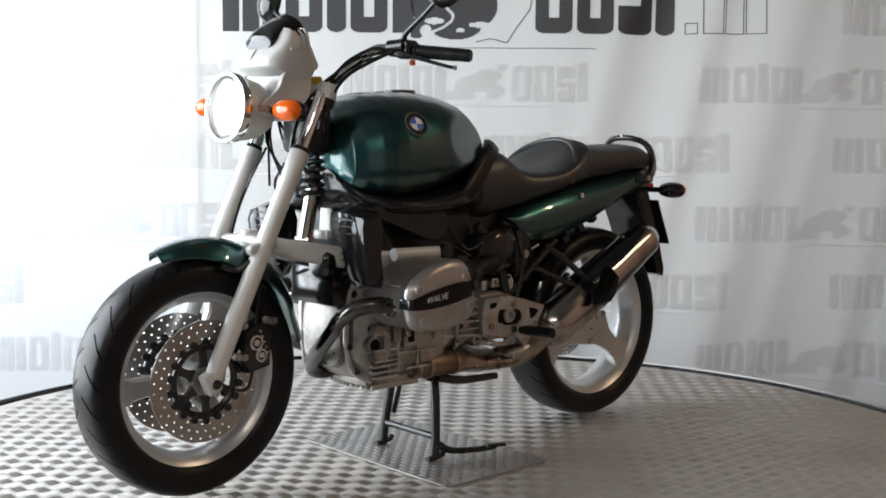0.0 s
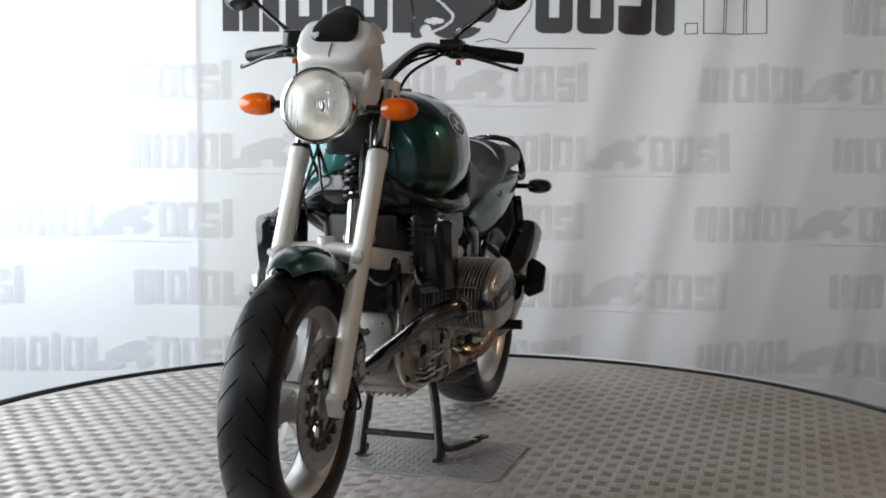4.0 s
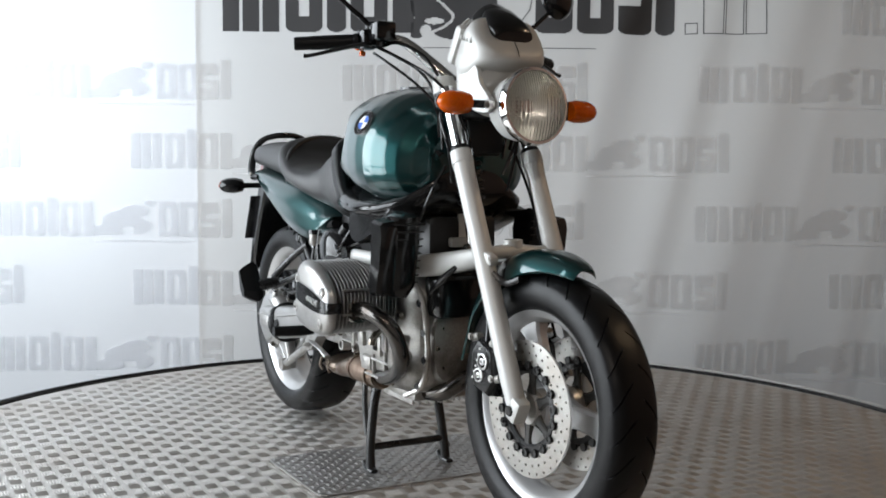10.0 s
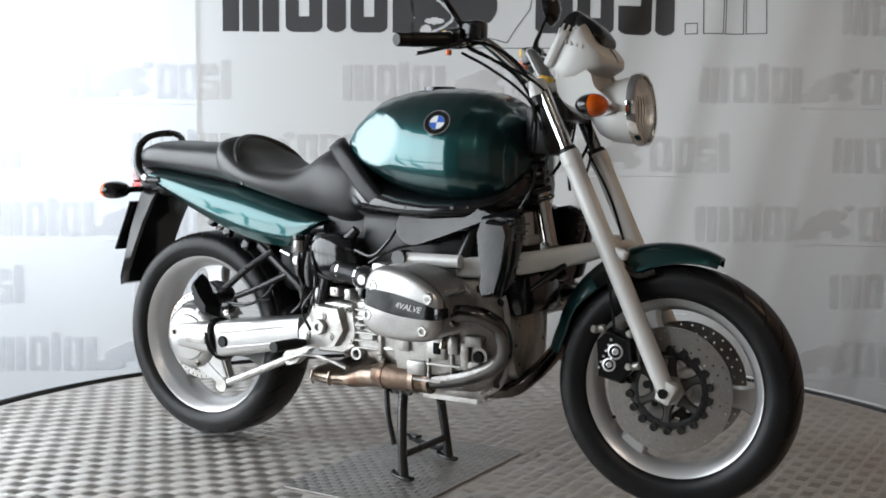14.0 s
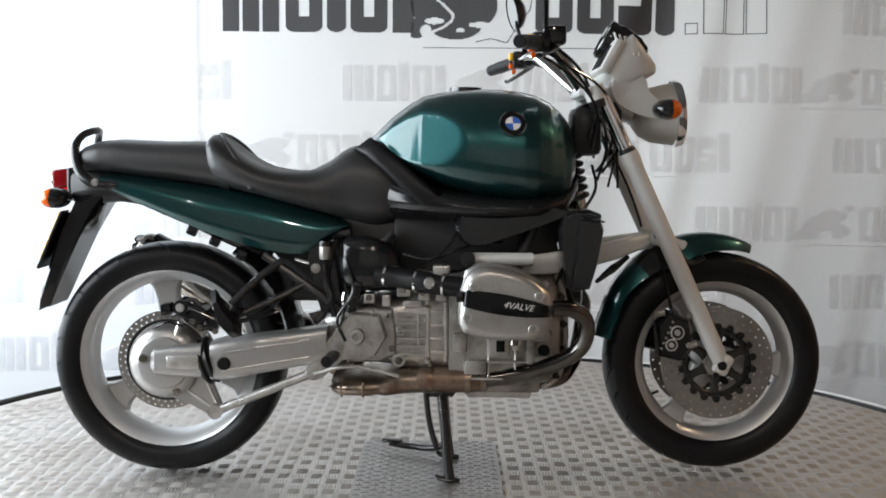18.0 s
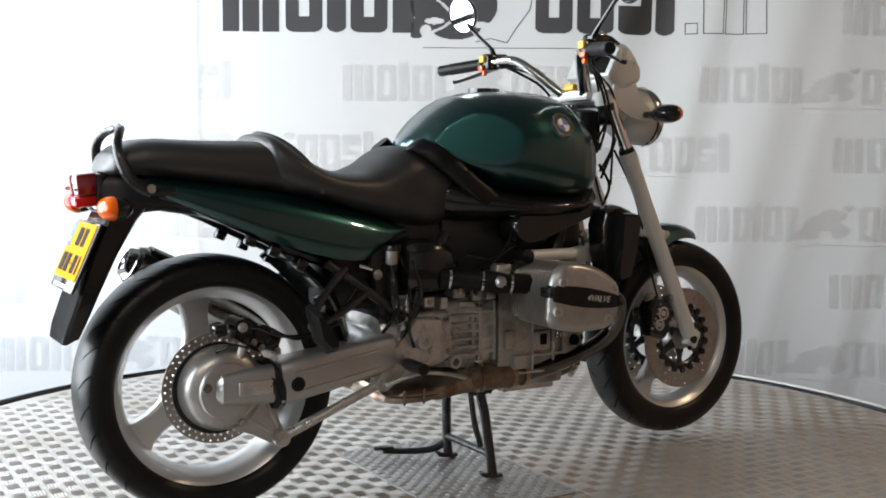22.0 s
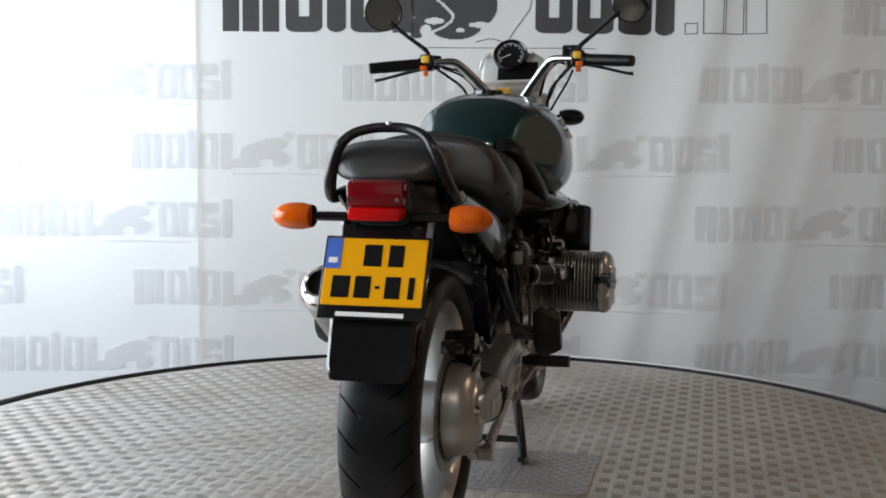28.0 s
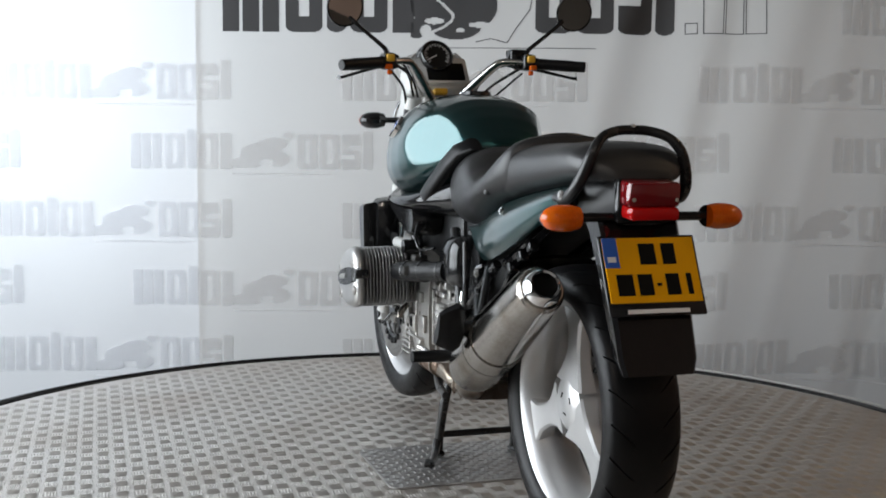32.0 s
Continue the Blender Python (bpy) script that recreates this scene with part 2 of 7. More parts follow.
def hall():
    x0, x1, y0, y1, z0, z1 = -3.6, 4.4, -7.0, 3.5, -0.50, 3.3
    bm = bmesh.new()
    box(bm, ((x0 + x1) / 2, (y0 + y1) / 2, z0 - 0.1), (x1 - x0 + 0.6, y1 - y0 + 0.6, 0.2))
    structure("floor", bm, FLOOR, "dull dark concrete floor of the showroom")
    bm = bmesh.new()
    box(bm, ((x0 + x1) / 2, (y0 + y1) / 2, z1 + 0.1), (x1 - x0 + 0.6, y1 - y0 + 0.6, 0.2))
    structure("ceiling", bm, CEIL, "dark painted showroom ceiling")
    bm = bmesh.new()
    box(bm, (x1 + 0.1, (y0 + y1) / 2, (z0 + z1) / 2), (0.2, y1 - y0, z1 - z0))
    structure("wall_right", bm, CLAY, "reddish brown plastered wall")
    bm = bmesh.new()
    box(bm, ((x0 + x1) / 2, y0 - 0.1, (z0 + z1) / 2), (x1 - x0, 0.2, z1 - z0))
    structure("wall_front", bm, FRONT, "pale plastered wall")

    def holed(name, fixed, a0, a1, h0, h1, b0, b1, along):
        bm = bmesh.new()
        for (p, q, r, s) in ((a0, h0, z0, z1), (h1, a1, z0, z1), (h0, h1, z0, b0), (h0, h1, b1, z1)):
            if q - p < 0.01:
                continue
            c, d = ((p + q) / 2, (q - p)), ((r + s) / 2, (s - r))
            if along == "y":
                box(bm, (fixed, c[0], d[0]), (0.2, c[1], d[1]))
            else:
                box(bm, (c[0], fixed, d[0]), (c[1], 0.2, d[1]))
        structure(name, bm, WALL, "dark grey plastered wall with a wide window opening")
    holed("wall_left", x0 - 0.1, y0, y1, -2.8, 1.6, -0.22, 2.95, "y")
    holed("wall_back", y1 + 0.1, x0, x1, -3.5, 3.4, -0.25, 2.85, "x")
    bm = bmesh.new()
    for yy in (-2.8, -2.07, -1.34, -0.60, 0.13, 0.87, 1.6):
        box(bm, (x0 - 0.06, yy, 1.365), (0.06, 0.07, 3.17), 0.006)
    for zz in (-0.22, 0.55, 1.45, 2.3, 2.95):
        box(bm, (x0 - 0.06, -0.6, zz), (0.055, 4.4, 0.06), 0.006)
    structure("window_1", bm, PLASTIC, "dark window frame with tall panes")
    bm = bmesh.new()
    for xx in (-3.4, -2.35, -1.3, 0.3, 1.9, 3.4):
        box(bm, (xx, y1 + 0.06, 1.30), (0.06, 0.06, 3.1), 0.006)
    for zz in (-0.25, 2.85):
        box(bm, (0, y1 + 0.06, zz), (6.8, 0.055, 0.06), 0.006)
    structure("window_2", bm, PLASTIC, "dark window frame behind the cloth")
    for lx, ly in ((0.4, -4.2), (-1.5, -4.6), (3.3, -0.3)):
        base = tagged(new("ceiling_lamp"), "small warm glowing ceiling lamp with a round black housing", "lamp", "showroom ceiling lamps")
        base.location = (lx, ly, 3.3)
        bm = bmesh.new()
        lathe(bm, [(0.07, 0), (0.07, -0.06), (0.055, -0.06), (0.05, -0.02)], (0, 0, 0), "z", 24)
        part("housing", bm, PLASTIC, base)
        bm = bmesh.new()
        lathe(bm, [(0.0, -0.045), (0.03, -0.042), (0.045, -0.03), (0.045, -0.02)], (0, 0, 0), "z", 20, closed=False)
        part("bulb", bm, LAMP, base, "warm glowing bulb")


CY = 2.3


def fold(x, z):
    """How far the banner cloth stands forward at x, z."""
    k = min(1.0, max(0.0, (x + 0.2) / 1.6)) * (0.75 + 0.25 * math.cos(1.1 * (z + 0.2)))
    y = 0.006 * math.sin(5.1 * x + 0.4 * z) + 0.004 * math.sin(11 * x + 0.7)
    u = x - 0.25 * z
    y += k * (0.085 * math.sin(5.9 * u + 0.5) ** 3 + 0.034 * math.sin(13.7 * u + 1.3 + 0.5 * z) * (0.6 + 0.4 * math.sin(3.1 * u)) + 0.006 * math.sin(29 * u))
    return CY - y


def cloth(name, xa, xb, za, zb, mat, dx, dy):
    nx, nz = int((xb - xa) / dx), 34
    vs, fs = [], []
    for i in range(nx + 1):
        for j in range(nz + 1):
            x, z = xa + (xb - xa) * i / nx, za + (zb - za) * j / nz
            vs.append((x, fold(x, z) + dy, z))
    for i in range(nx):
        for j in range(nz):
            a = i * (nz + 1) + j
            fs.append((a, a + nz + 1, a + nz + 2, a + 1))
    ob = raw_part(name, vs, fs, mat, None, smooth=80)
    return ob


def printed(name, parent, mat, inside, xa, xb, za, zb, cell, lift=0.003, label=""):
    """A print on the cloth: small faces that follow its folds."""
    nx, nz = max(1, round((xb - xa) / cell)), max(1, round((zb - za) / cell))
    vs, fs, index = [], [], {}

    def vert(i, j):
        if (i, j) not in index:
            x, z = xa + (xb - xa) * i / nx, za + (zb - za) * j / nz
            index[(i, j)] = len(vs)
            vs.append((x, fold(x, z) - lift, z))
        return index[(i, j)]
    for i in range(nx):
        x = xa + (xb - xa) * (i + 0.5) / nx
        for j in range(nz):
            if inside(x, za + (zb - za) * (j + 0.5) / nz):
                fs.append((vert(i, j), vert(i + 1, j), vert(i + 1, j + 1), vert(i, j + 1)))
    if fs:
        raw_part(name, vs, fs, mat, parent, label, smooth=80)


def bar_in(x, z, a, b, lo, hi, r):
    """Whether x, z lies in the rounded bar a..b, lo..hi."""
    dx, dz = max(a + r - x, x - b + r, 0), max(lo + r - z, z - hi + r, 0)
    return a <= x <= b and lo <= z <= hi and dx * dx + dz * dz <= r * r


# a row of plain upright bars and slotted blocks, in the width of the real marks (start, end, slotted)
MARKS = ((0.000, 0.026, 0), (0.031, 0.057, 0), (0.062, 0.088, 0), (0.098, 0.156, 1), (0.163, 0.193, 2), (0.200, 0.258, 1), (0.266, 0.300, 0),
         (0.490, 0.548, 1), (0.555, 0.613, 1), (0.620, 0.676, 3), (0.682, 0.712, 2))
BLOB = ((0.385, 0.45, 0.060, 0.30), (0.345, 0.20, 0.050, 0.16), (0.43, 0.30, 0.04, 0.22), (0.42, 0.72, 0.045, 0.18), (0.465, 0.95, 0.018, 0.10), (0.335, 0.10, 0.04, 0.08))


def mark_shape(x0, z0, w, h, mark):
    a, b, s = mark

    def inside(x, z):
        u, v = (x - x0) / w, (z - z0) / h
        if not bar_in(u, v * 0.24, a, b, 0, (1.12 if s == 2 else 1.0) * 0.24, 0.016 if s else 0.003):
            return False
        m = (a + b) / 2
        if s == 1 and abs(u - m) < 0.0085 and 0.17 < v < 0.83:
            return False
        return not (s == 3 and ((abs(v - 0.62) < 0.05 and u > m - 0.008) or (abs(v - 0.36) < 0.05 and u < m + 0.008)))
    return inside


def blob_shape(x0, z0, w, h):
    def inside(x, z):
        u, v = (x - x0) / w, (z - z0) / h
        for cx, cz, rx, rz in BLOB:
            if ((u - cx) / rx) ** 2 + ((v - cz) / rz) ** 2 < 1:
                return ((u - 0.40) / 0.02) ** 2 + ((v - 0.20) / 0.09) ** 2 > 1
        return False
    return inside


def backdrop():
    main = tagged(cloth("banner_curtain", -1.195, 3.6, -0.49, 2.9, CLOTH, 0.02, 0), "white banner cloth with grey repeated marks, hanging in soft folds", "curtain")
    side = tagged(cloth("side_curtain", -3.4, -1.18, -0.49, 2.9, THIN, 0.06, 0.02), "thin white cloth with pale marks, bright from the window behind", "curtain")
    w, h = 1.72 * 0.985, 0.172
    for row in range(-1, 6):
        z0 = 1.128 - 0.3345 * row + 0.0
        start = -2.209 if row % 2 == 0 else -1.523 - 1.72
        for k in range(4):
            xs = start + 1.72 * k
            if row == -1 and xs < 1.5:
                continue
            ww = w * 0.98
            shapes = [("printed_bar", mark_shape(xs, z0, ww, h, m), xs + m[0] * ww, xs + m[1] * ww) for m in MARKS]
            shapes.append(("printed_blot", blob_shape(xs, z0, ww, h), xs + 0.29 * ww, xs + 0.485 * ww))
            shapes.append(("printed_line", lambda x, z, z0=z0: z0 - 0.026 < z < z0 - 0.020, xs + 0.30 * ww, xs + 0.60 * ww))
            for name, f, a, b in shapes:
                if a < -1.19 and b > -3.3:
                    printed(name, side, PALE, f, max(a, -3.3), min(b, -1.2), z0 - 0.03, z0 + h * 1.15, 0.006, -0.014)
                if b > -1.19 and a < 3.4:
                    printed(name, main, PRINT, f, max(a, -1.19), min(b, 3.5), z0 - 0.03, z0 + h * 1.15, 0.006)
    # the large dark mark above
    x0, z0, w, h = -1.062, 1.455, 3.11, 0.44

    def near(x, z, line, w):
        for (ax, az), (bx, bz) in zip(line, line[1:]):
            ex, ez = bx - ax, bz - az
            f = min(1.0, max(0.0, ((x - ax) * ex + (z - az) * ez) / (ex * ex + ez * ez)))
            if math.hypot(x - ax - f * ex, z - az - f * ez) < w:
                return True
        return False
    swirl = ((-0.06, 1.64), (0.003, 1.583), (0.044, 1.545), (0.040, 1.515), (0.0, 1.485), (-0.064, 1.455), (-0.12, 1.405))
    wisp = ((0.157, 1.414), (0.229, 1.430), (0.304, 1.409), (0.348, 1.480), (0.414, 1.569), (0.425, 1.64))

    def big(x, z):
        if near(x, z, swirl, 0.0065):
            return False
        u = 0.297 + ((x - x0) / w - 0.285) / 0.76
        e = lambda cx, cz, rx, rz: ((u - cx) / rx) ** 2 + (((z - z0) / h - cz) / rz) ** 2 < 1
        body = e(0.395, 0.10, 0.055, 0.17) or e(0.36, 0.35, 0.06, 0.3) or e(0.43, 0.30, 0.05, 0.25) or e(0.315, 0.03, 0.018, 0.09) or e(0.34, 0.12, 0.03, 0.10)
        return body and not (e(0.335, 0.02, 0.012, 0.07) or e(0.352, 0.13, 0.02, 0.035) or e(0.445, 0.09, 0.024, 0.03) or e(0.405, 0.03, 0.009, 0.025))
    ww = w * 0.985
    for m in MARKS:
        printed("large_bar", main, BOLD, mark_shape(x0, z0, ww, h, m), x0 + m[0] * ww, x0 + m[1] * ww, z0, z0 + h * 1.13, 0.005, label="large dark printed bar")
    printed("large_blot", main, BOLD, big, x0 + 0.29 * w, x0 + 0.485 * w, z0 - 0.05, z0 + h * 0.7, 0.005, label="large dark printed blot")
    printed("hairline", main, BOLD, lambda x, z: near(x, z, wisp, 0.0022), 0.15, 0.43, 1.40, 1.63, 0.0028, label="thin dark printed hairline")
    printed("underline", main, BOLD, lambda x, z: True, -0.10, 0.735, 1.383, 1.3865, 0.02, label="thin dark printed line")
    # three outlined boxes and a small square
    for a, b, t in ((1.165, 1.222, 0.055), (1.245, 1.345, 0.5), (1.352, 1.445, 0.5), (1.452, 1.545, 0.5)):
        edge = 0.0045
        printed("outline_box", main, BOLD, lambda x, z, a=a, b=b, t=t: x < a + edge or x > b - edge or z < 1.458 + edge or z > 1.458 + t - edge, a, b, 1.458, 1.458 + t, edge, label="thin outlined box")


# ---------------------------------------------------------------- the turntable
RT = 1.665


def bars_mesh(cells, size, height, nbar=5, length=0.40, width=0.062):
    """Raised bars in squares that turn by a quarter from one to the next."""
    vs, fs = [], []
    for cx, cy, turn in cells:
        for k in range(nbar):
            o = (k - (nbar - 1) / 2) * size * 0.185
            L, W = size * length, size * width
            pts = ((-L, 0, 0), (-L * 0.6, -W, 0), (L * 0.6, -W, 0), (L, 0, 0), (L * 0.6, W, 0), (-L * 0.6, W, 0), (-L * 0.6, 0, height), (L * 0.6, 0, height))
            b = len(vs)
            for px, py, pz in pts:
                py += o
                if turn:
                    px, py = -py, px
                vs.append((cx + px, cy + py, pz))
            fs += [(b, b + 1, b + 6), (b + 1, b + 2, b + 7, b + 6), (b + 2, b + 3, b + 7), (b + 3, b + 4, b + 7), (b + 4, b + 5, b + 6, b + 7), (b + 5, b, b + 6)]
    return vs, fs


def turntable():
    tt = tagged(new("turntable"), "round turntable of aluminium tread plate with raised bars", "turntable")
    bm = bmesh.new()
    lathe(bm, [(0.0, 0.0), (RT, 0.0), (RT + 0.003, -0.004), (RT + 0.003, -0.05), (0.0, -0.05)], (0, 0, 0), "z", 160, closed=False)
    part("disc", bm, TREAD, tt)
    s = 0.0455
    n = int(RT / s) + 1
    cells = []
    for i in range(-n, n + 1):
        for j in range(-n, n + 1):
            x, y = (i + 0.5) * s, (j + 0.5) * s
            if math.hypot(x, y) < RT - 0.035:
                cells.append((x, y, (i + j) % 2))
    vs, fs = bars_mesh(cells, s, 0.0014)
    ob = raw_part("tread", vs, fs, TREAD, tt, "raised tread bars", smooth=20)
    ob.location = (0, 0, 0.0005)
    tagged(ob, kind="stuff")
    rim = tagged(new("turntable_surround"), "low round black painted edge about the turntable", "rim")
    bm = bmesh.new()
    lathe(bm, [(RT + 0.008, -0.02), (RT + 0.010, 0.004), (RT + 0.016, 0.011), (RT + 0.026, 0.011), (RT + 0.034, 0.004), (RT + 0.036, -0.50), (RT + 0.008, -0.50)], (-0.012, 0, 0), "z", 160)
    part("edge", bm, GLOSS, rim)
    # pale tube on the right arc only, a painted reflection of the window
    bm = bmesh.new()
    tube(bm, [((RT + 0.046) * math.cos(radians(a)) - 0.012, (RT + 0.046) * math.sin(radians(a)), 0.006) for a in range(78, -21, -3)], 0.0085, 8, 2)
    part("edge_glint", bm, GLINT, rim, "pale strip for the window's glint along the edge")
    plate = tagged(new("stand_plate"), "small worn metal tread plate lying under the centre stand", "plate")
    bm = bmesh.new()
    cx, cy, hx, hy, r = -0.035, Y0, 0.20, 0.325, 0.03
    P = []
    for sx, sy, a0 in ((1, 1, 0), (-1, 1, 90), (-1, -1, 180), (1, -1, 270)):
        for a in range(0, 91, 18):
            P.append(Vector((cx + sx * (hx - r) + r * math.cos(radians(a0 + a)), cy + sy * (hy - r) + r * math.sin(radians(a0 + a)), 0)))
    ring_skin(bm, [[p + Vector((0, 0, z)) for p in P] for z in (0.0025, 0.0060)])
    part("sheet", bm, TREAD2, plate)
    s = 0.0215
    cells = [(cx + (i + 0.5) * s, cy + (j + 0.5) * s, (i + j) % 2) for i in range(-9, 9) for j in range(-15, 15)]
    vs, fs = bars_mesh(cells, s, 0.0018, 1, 0.56, 0.15)
    ob = raw_part("tread", vs, fs, TREAD2, plate, smooth=20)
    ob.location = (0, 0, 0.0061)
    tagged(ob, kind="stuff")
    return tt, plate


Y0 = -0.117
hall()
backdrop()
TURN, PLATE = turntable()

# ---------------------------------------------------------------- the motorcycle (x forward, y to its left, middle plane y = 0)
BIKE = tagged(new("motorcycle"), "dark green roadster motorcycle with a boxer engine, on its centre stand", "motorcycle")
BASE = (0, Y0, 0)
AXF, AXR = Vector((0.742, 0, 0.329)), Vector((-0.737, 0, 0.330))
HEAD = Vector((0.44, 0, 0.95))
STEER = Matrix.Translation(HEAD) @ Matrix.Rotation(radians(3.0), 4, Vector((-0.42, 0, 0.9)).normalized()) @ Matrix.Translation(-HEAD)


def bike(name, bm, mat, label="", steer=False, smooth=32, parent=None):
    """A part of the motorcycle; steer turns it with the handlebar."""
    if steer:
        bmesh.ops.transform(bm, matrix=STEER, verts=bm.verts)
    if parent is None:
        return part(name, bm, mat, BIKE, label, smooth, BASE)
    return part(name, bm, mat, parent, label, smooth)


def mirror_y(bm):
    bmesh.ops.scale(bm, vec=(1, -1, 1), verts=bm.verts)


def bolt(bm, c, axis, r=0.007, h=0.005):
    a = Vector(axis).normalized()
    c = Vector(c)
    rod(bm, c - a * 0.004, c + a * h, r, r * 0.92, 6)
    rod(bm, c - a * 0.004, c + a * h * 0.35, r * 1.5, r * 1.4, 14)


def bolts(name, places, axis, r, h, mat, parent=None, steer=False):
    """Bolts of one kind, each a part of its own."""
    for p in places:
        bm = bmesh.new()
        bolt(bm, p, axis, r, h)
        bike(name, bm, mat, "", steer, 32, parent)


# ---- wheels
def tyre_mesh(c, R, rb, w, grooves, inner):
    """A tyre with cut grooves in its tread."""
    prof = []
    for s in (-1, 1):
        side = [(rb - 0.006, 0.60), (rb + 0.002, 0.80), (rb + 0.010, 0.90), (rb + 0.3 * (R - rb), 0.99), (rb + 0.55 * (R - rb), 1.0), (rb + 0.74 * (R - rb), 0.95),
                (rb + 0.84 * (R - rb), 0.86), (rb + 0.905 * (R - rb), 0.75), (rb + 0.945 * (R - rb), 0.62), (rb + 0.972 * (R - rb), 0.48), (rb + 0.988 * (R - rb), 0.33), (rb + 0.997 * (R - rb), 0.17)]
        prof.append([(r, s * k * w) for r, k in side])
    prof = prof[0] + [(R, 0.0)] + prof[1][::-1]
    bm = bmesh.new()
    vr = []
    steps = (0.0, 0.008, 0.070, 0.078, 0.21, 0.36, 0.5, 0.508, 0.570, 0.578, 0.71, 0.86)
    n = grooves * len(steps)
    for i in range(n):
        k = i % len(steps)
        pitch = 2 * math.pi / grooves
        row = []
        for r, s in prof:
            u = abs(s) / w
            a = pitch * (i // len(steps) + steps[k] - 0.95 * u ** 1.3)
            cut = k in ((1, 2) if s > 0 else (7, 8)) and inner < u < 0.88
            rr = r - (0.0065 if cut and r > rb + 0.6 * (R - rb) else 0.0)
            row.append(bm.verts.new((c.x + rr * math.cos(a), s, c.z + rr * math.sin(a))))
        vr.append(row)
    m = len(prof)
    for i in range(n):
        p, q = vr[i], vr[(i + 1) % n]
        for j in range(m):
            bm.faces.new((p[j], p[(j + 1) % m], q[(j + 1) % m], q[j]))
    return bm


def rim_mesh(c, rf, w):
    bm = bmesh.new()
    half = [(rf, 1.0), (rf - 0.004, 1.03), (rf - 0.010, 0.99), (rf - 0.014, 0.90), (rf - 0.024, 0.80), (rf - 0.030, 0.55), (rf - 0.036, 0.30), (rf - 0.040, 0.0)]
    prof = [(r, k * w) for r, k in half] + [(r, -k * w) for r, k in half[::-1][1:]]
    prof += [(rf - 0.004, -w * 0.7), (rf - 0.014, 0.0), (rf - 0.004, w * 0.7)]
    lathe(bm, prof, c, "y", 96)
    return bm


def spoke_mesh(c, ang, r0, r1, widths, thick, y0=0.0):
    """A cast spoke with hollow flanks, wider at the hub and at the rim."""
    bm = bmesh.new()
    rings = []
    k = len(widths)
    for i in range(24):
        f = i / 23
        r = r0 + (r1 - r0) * f
        w = float(np.interp(f * (k - 1), range(k), widths)) / 2
        t = thick * (1.0 - 0.25 * math.sin(math.pi * f)) / 2
        b = min(0.006, w * 0.5)
        ring = [(w - b, t), (w, t - b), (w, -t + b), (w - b, -t), (-w + b, -t), (-w, -t + b), (-w, t - b), (-w + b, t)]
        rings.append([Vector((c.x + r * math.cos(ang) - u * math.sin(ang), y0 + v, c.z + r * math.sin(ang) + u * math.cos(ang))) for u, v in ring])
    ring_skin(bm, rings)
    return bm


def disc_mesh(c, y, ro, ri, rows, n, rh, th=0.005):
    """A brake disc drilled through in slanting rows of holes."""
    bm = bmesh.new()
    dr, da = (ro - ri) / rows, 2 * math.pi / n

    def at(r, a, side):
        return bm.verts.new((c.x + r * math.cos(a), y + side * th / 2, c.z + r * math.sin(a)))
    for k in range(rows):
        r0, r1 = ri + dr * k, ri + dr * (k + 1)
        rm = (r0 + r1) / 2
        for i in range(n):
            a = da * (i + 0.5 * k)
            rim = [(r0, 0), (r0, 0.5), (r0, 1), (rm, 1), (r1, 1), (r1, 0.5), (r1, 0), (rm, 0)]
            edge, hole = {}, {}
            for side in (-1, 1):
                edge[side] = [at(r, a + f * da, side) for r, f in rim]
                hole[side] = []
                for r, f in rim:
                    q = math.atan2(r - rm, (f - 0.5) * da * rm)
                    hole[side].append(at(rm + rh * math.sin(q), a + 0.5 * da + rh * math.cos(q) / rm, side))
                for j in range(8):
                    j2 = (j + 1) % 8
                    bm.faces.new((edge[side][j], edge[side][j2], hole[side][j2], hole[side][j]))
            for j in range(8):
                j2 = (j + 1) % 8
                bm.faces.new((hole[1][j], hole[1][j2], hole[-1][j2], hole[-1][j]))
            for here, pair in ((k == 0, (0, 1)), (k == 0, (1, 2)), (k == rows - 1, (4, 5)), (k == rows - 1, (5, 6))):
                if here:
                    p, q = pair
                    bm.faces.new((edge[1][p], edge[1][q], edge[-1][q], edge[-1][p]))
    bmesh.ops.remove_doubles(bm, verts=bm.verts, dist=1e-6)
    return bm


def rear_wheel():
    bm = bmesh.new()
    lathe(bm, [(0.0, 0.050), (0.050, 0.049), (0.062, 0.042), (0.066, 0.0), (0.06, -0.06), (0.0, -0.06)], AXR, "y", 40, closed=False)
    w = bike("rear_wheel", bm, WHEEL, "silver three-spoke rear wheel with a wide tyre")
    bike("tyre", tyre_mesh(AXR, 0.3145, 0.238, 0.083, 27, 0.40), RUBBER, parent=w, label="black rubber tyre with curved grooves")
    bike("rim", rim_mesh(AXR, 0.247, 0.066), WHEEL, parent=w, smooth=40)
    for k in range(3):
        bike("spoke", spoke_mesh(AXR, radians(97 + 120 * k), 0.045, 0.217, [0.135, 0.100, 0.072, 0.060, 0.060, 0.070, 0.11], 0.046, 0.025), WHEEL, parent=w)
    bm = bmesh.new()
    for k in range(3):
        a = radians(97 + 120 * k + 60)
        tube(bm, [(AXR.x + 0.026 * math.cos(a + q), 0.0500, AXR.z + 0.026 * math.sin(a + q)) for q in (-0.28, 0, 0.28)], 0.0018, 6)
    bike("cap_mark", bm, DARK, parent=w)
    bm = bmesh.new()
    lathe(bm, [(0.110, -0.070), (0.110, -0.0835), (0.098, -0.0835), (0.098, -0.070)], AXR, "y", 60)
    bike("sensor_ring", bm, FRAME, "black toothed ring", parent=w)
    bike("brake_disc", disc_mesh(AXR, -0.078, 0.134, 0.108, 2, 44, 0.0031), DISC, parent=w, label="drilled steel brake disc")


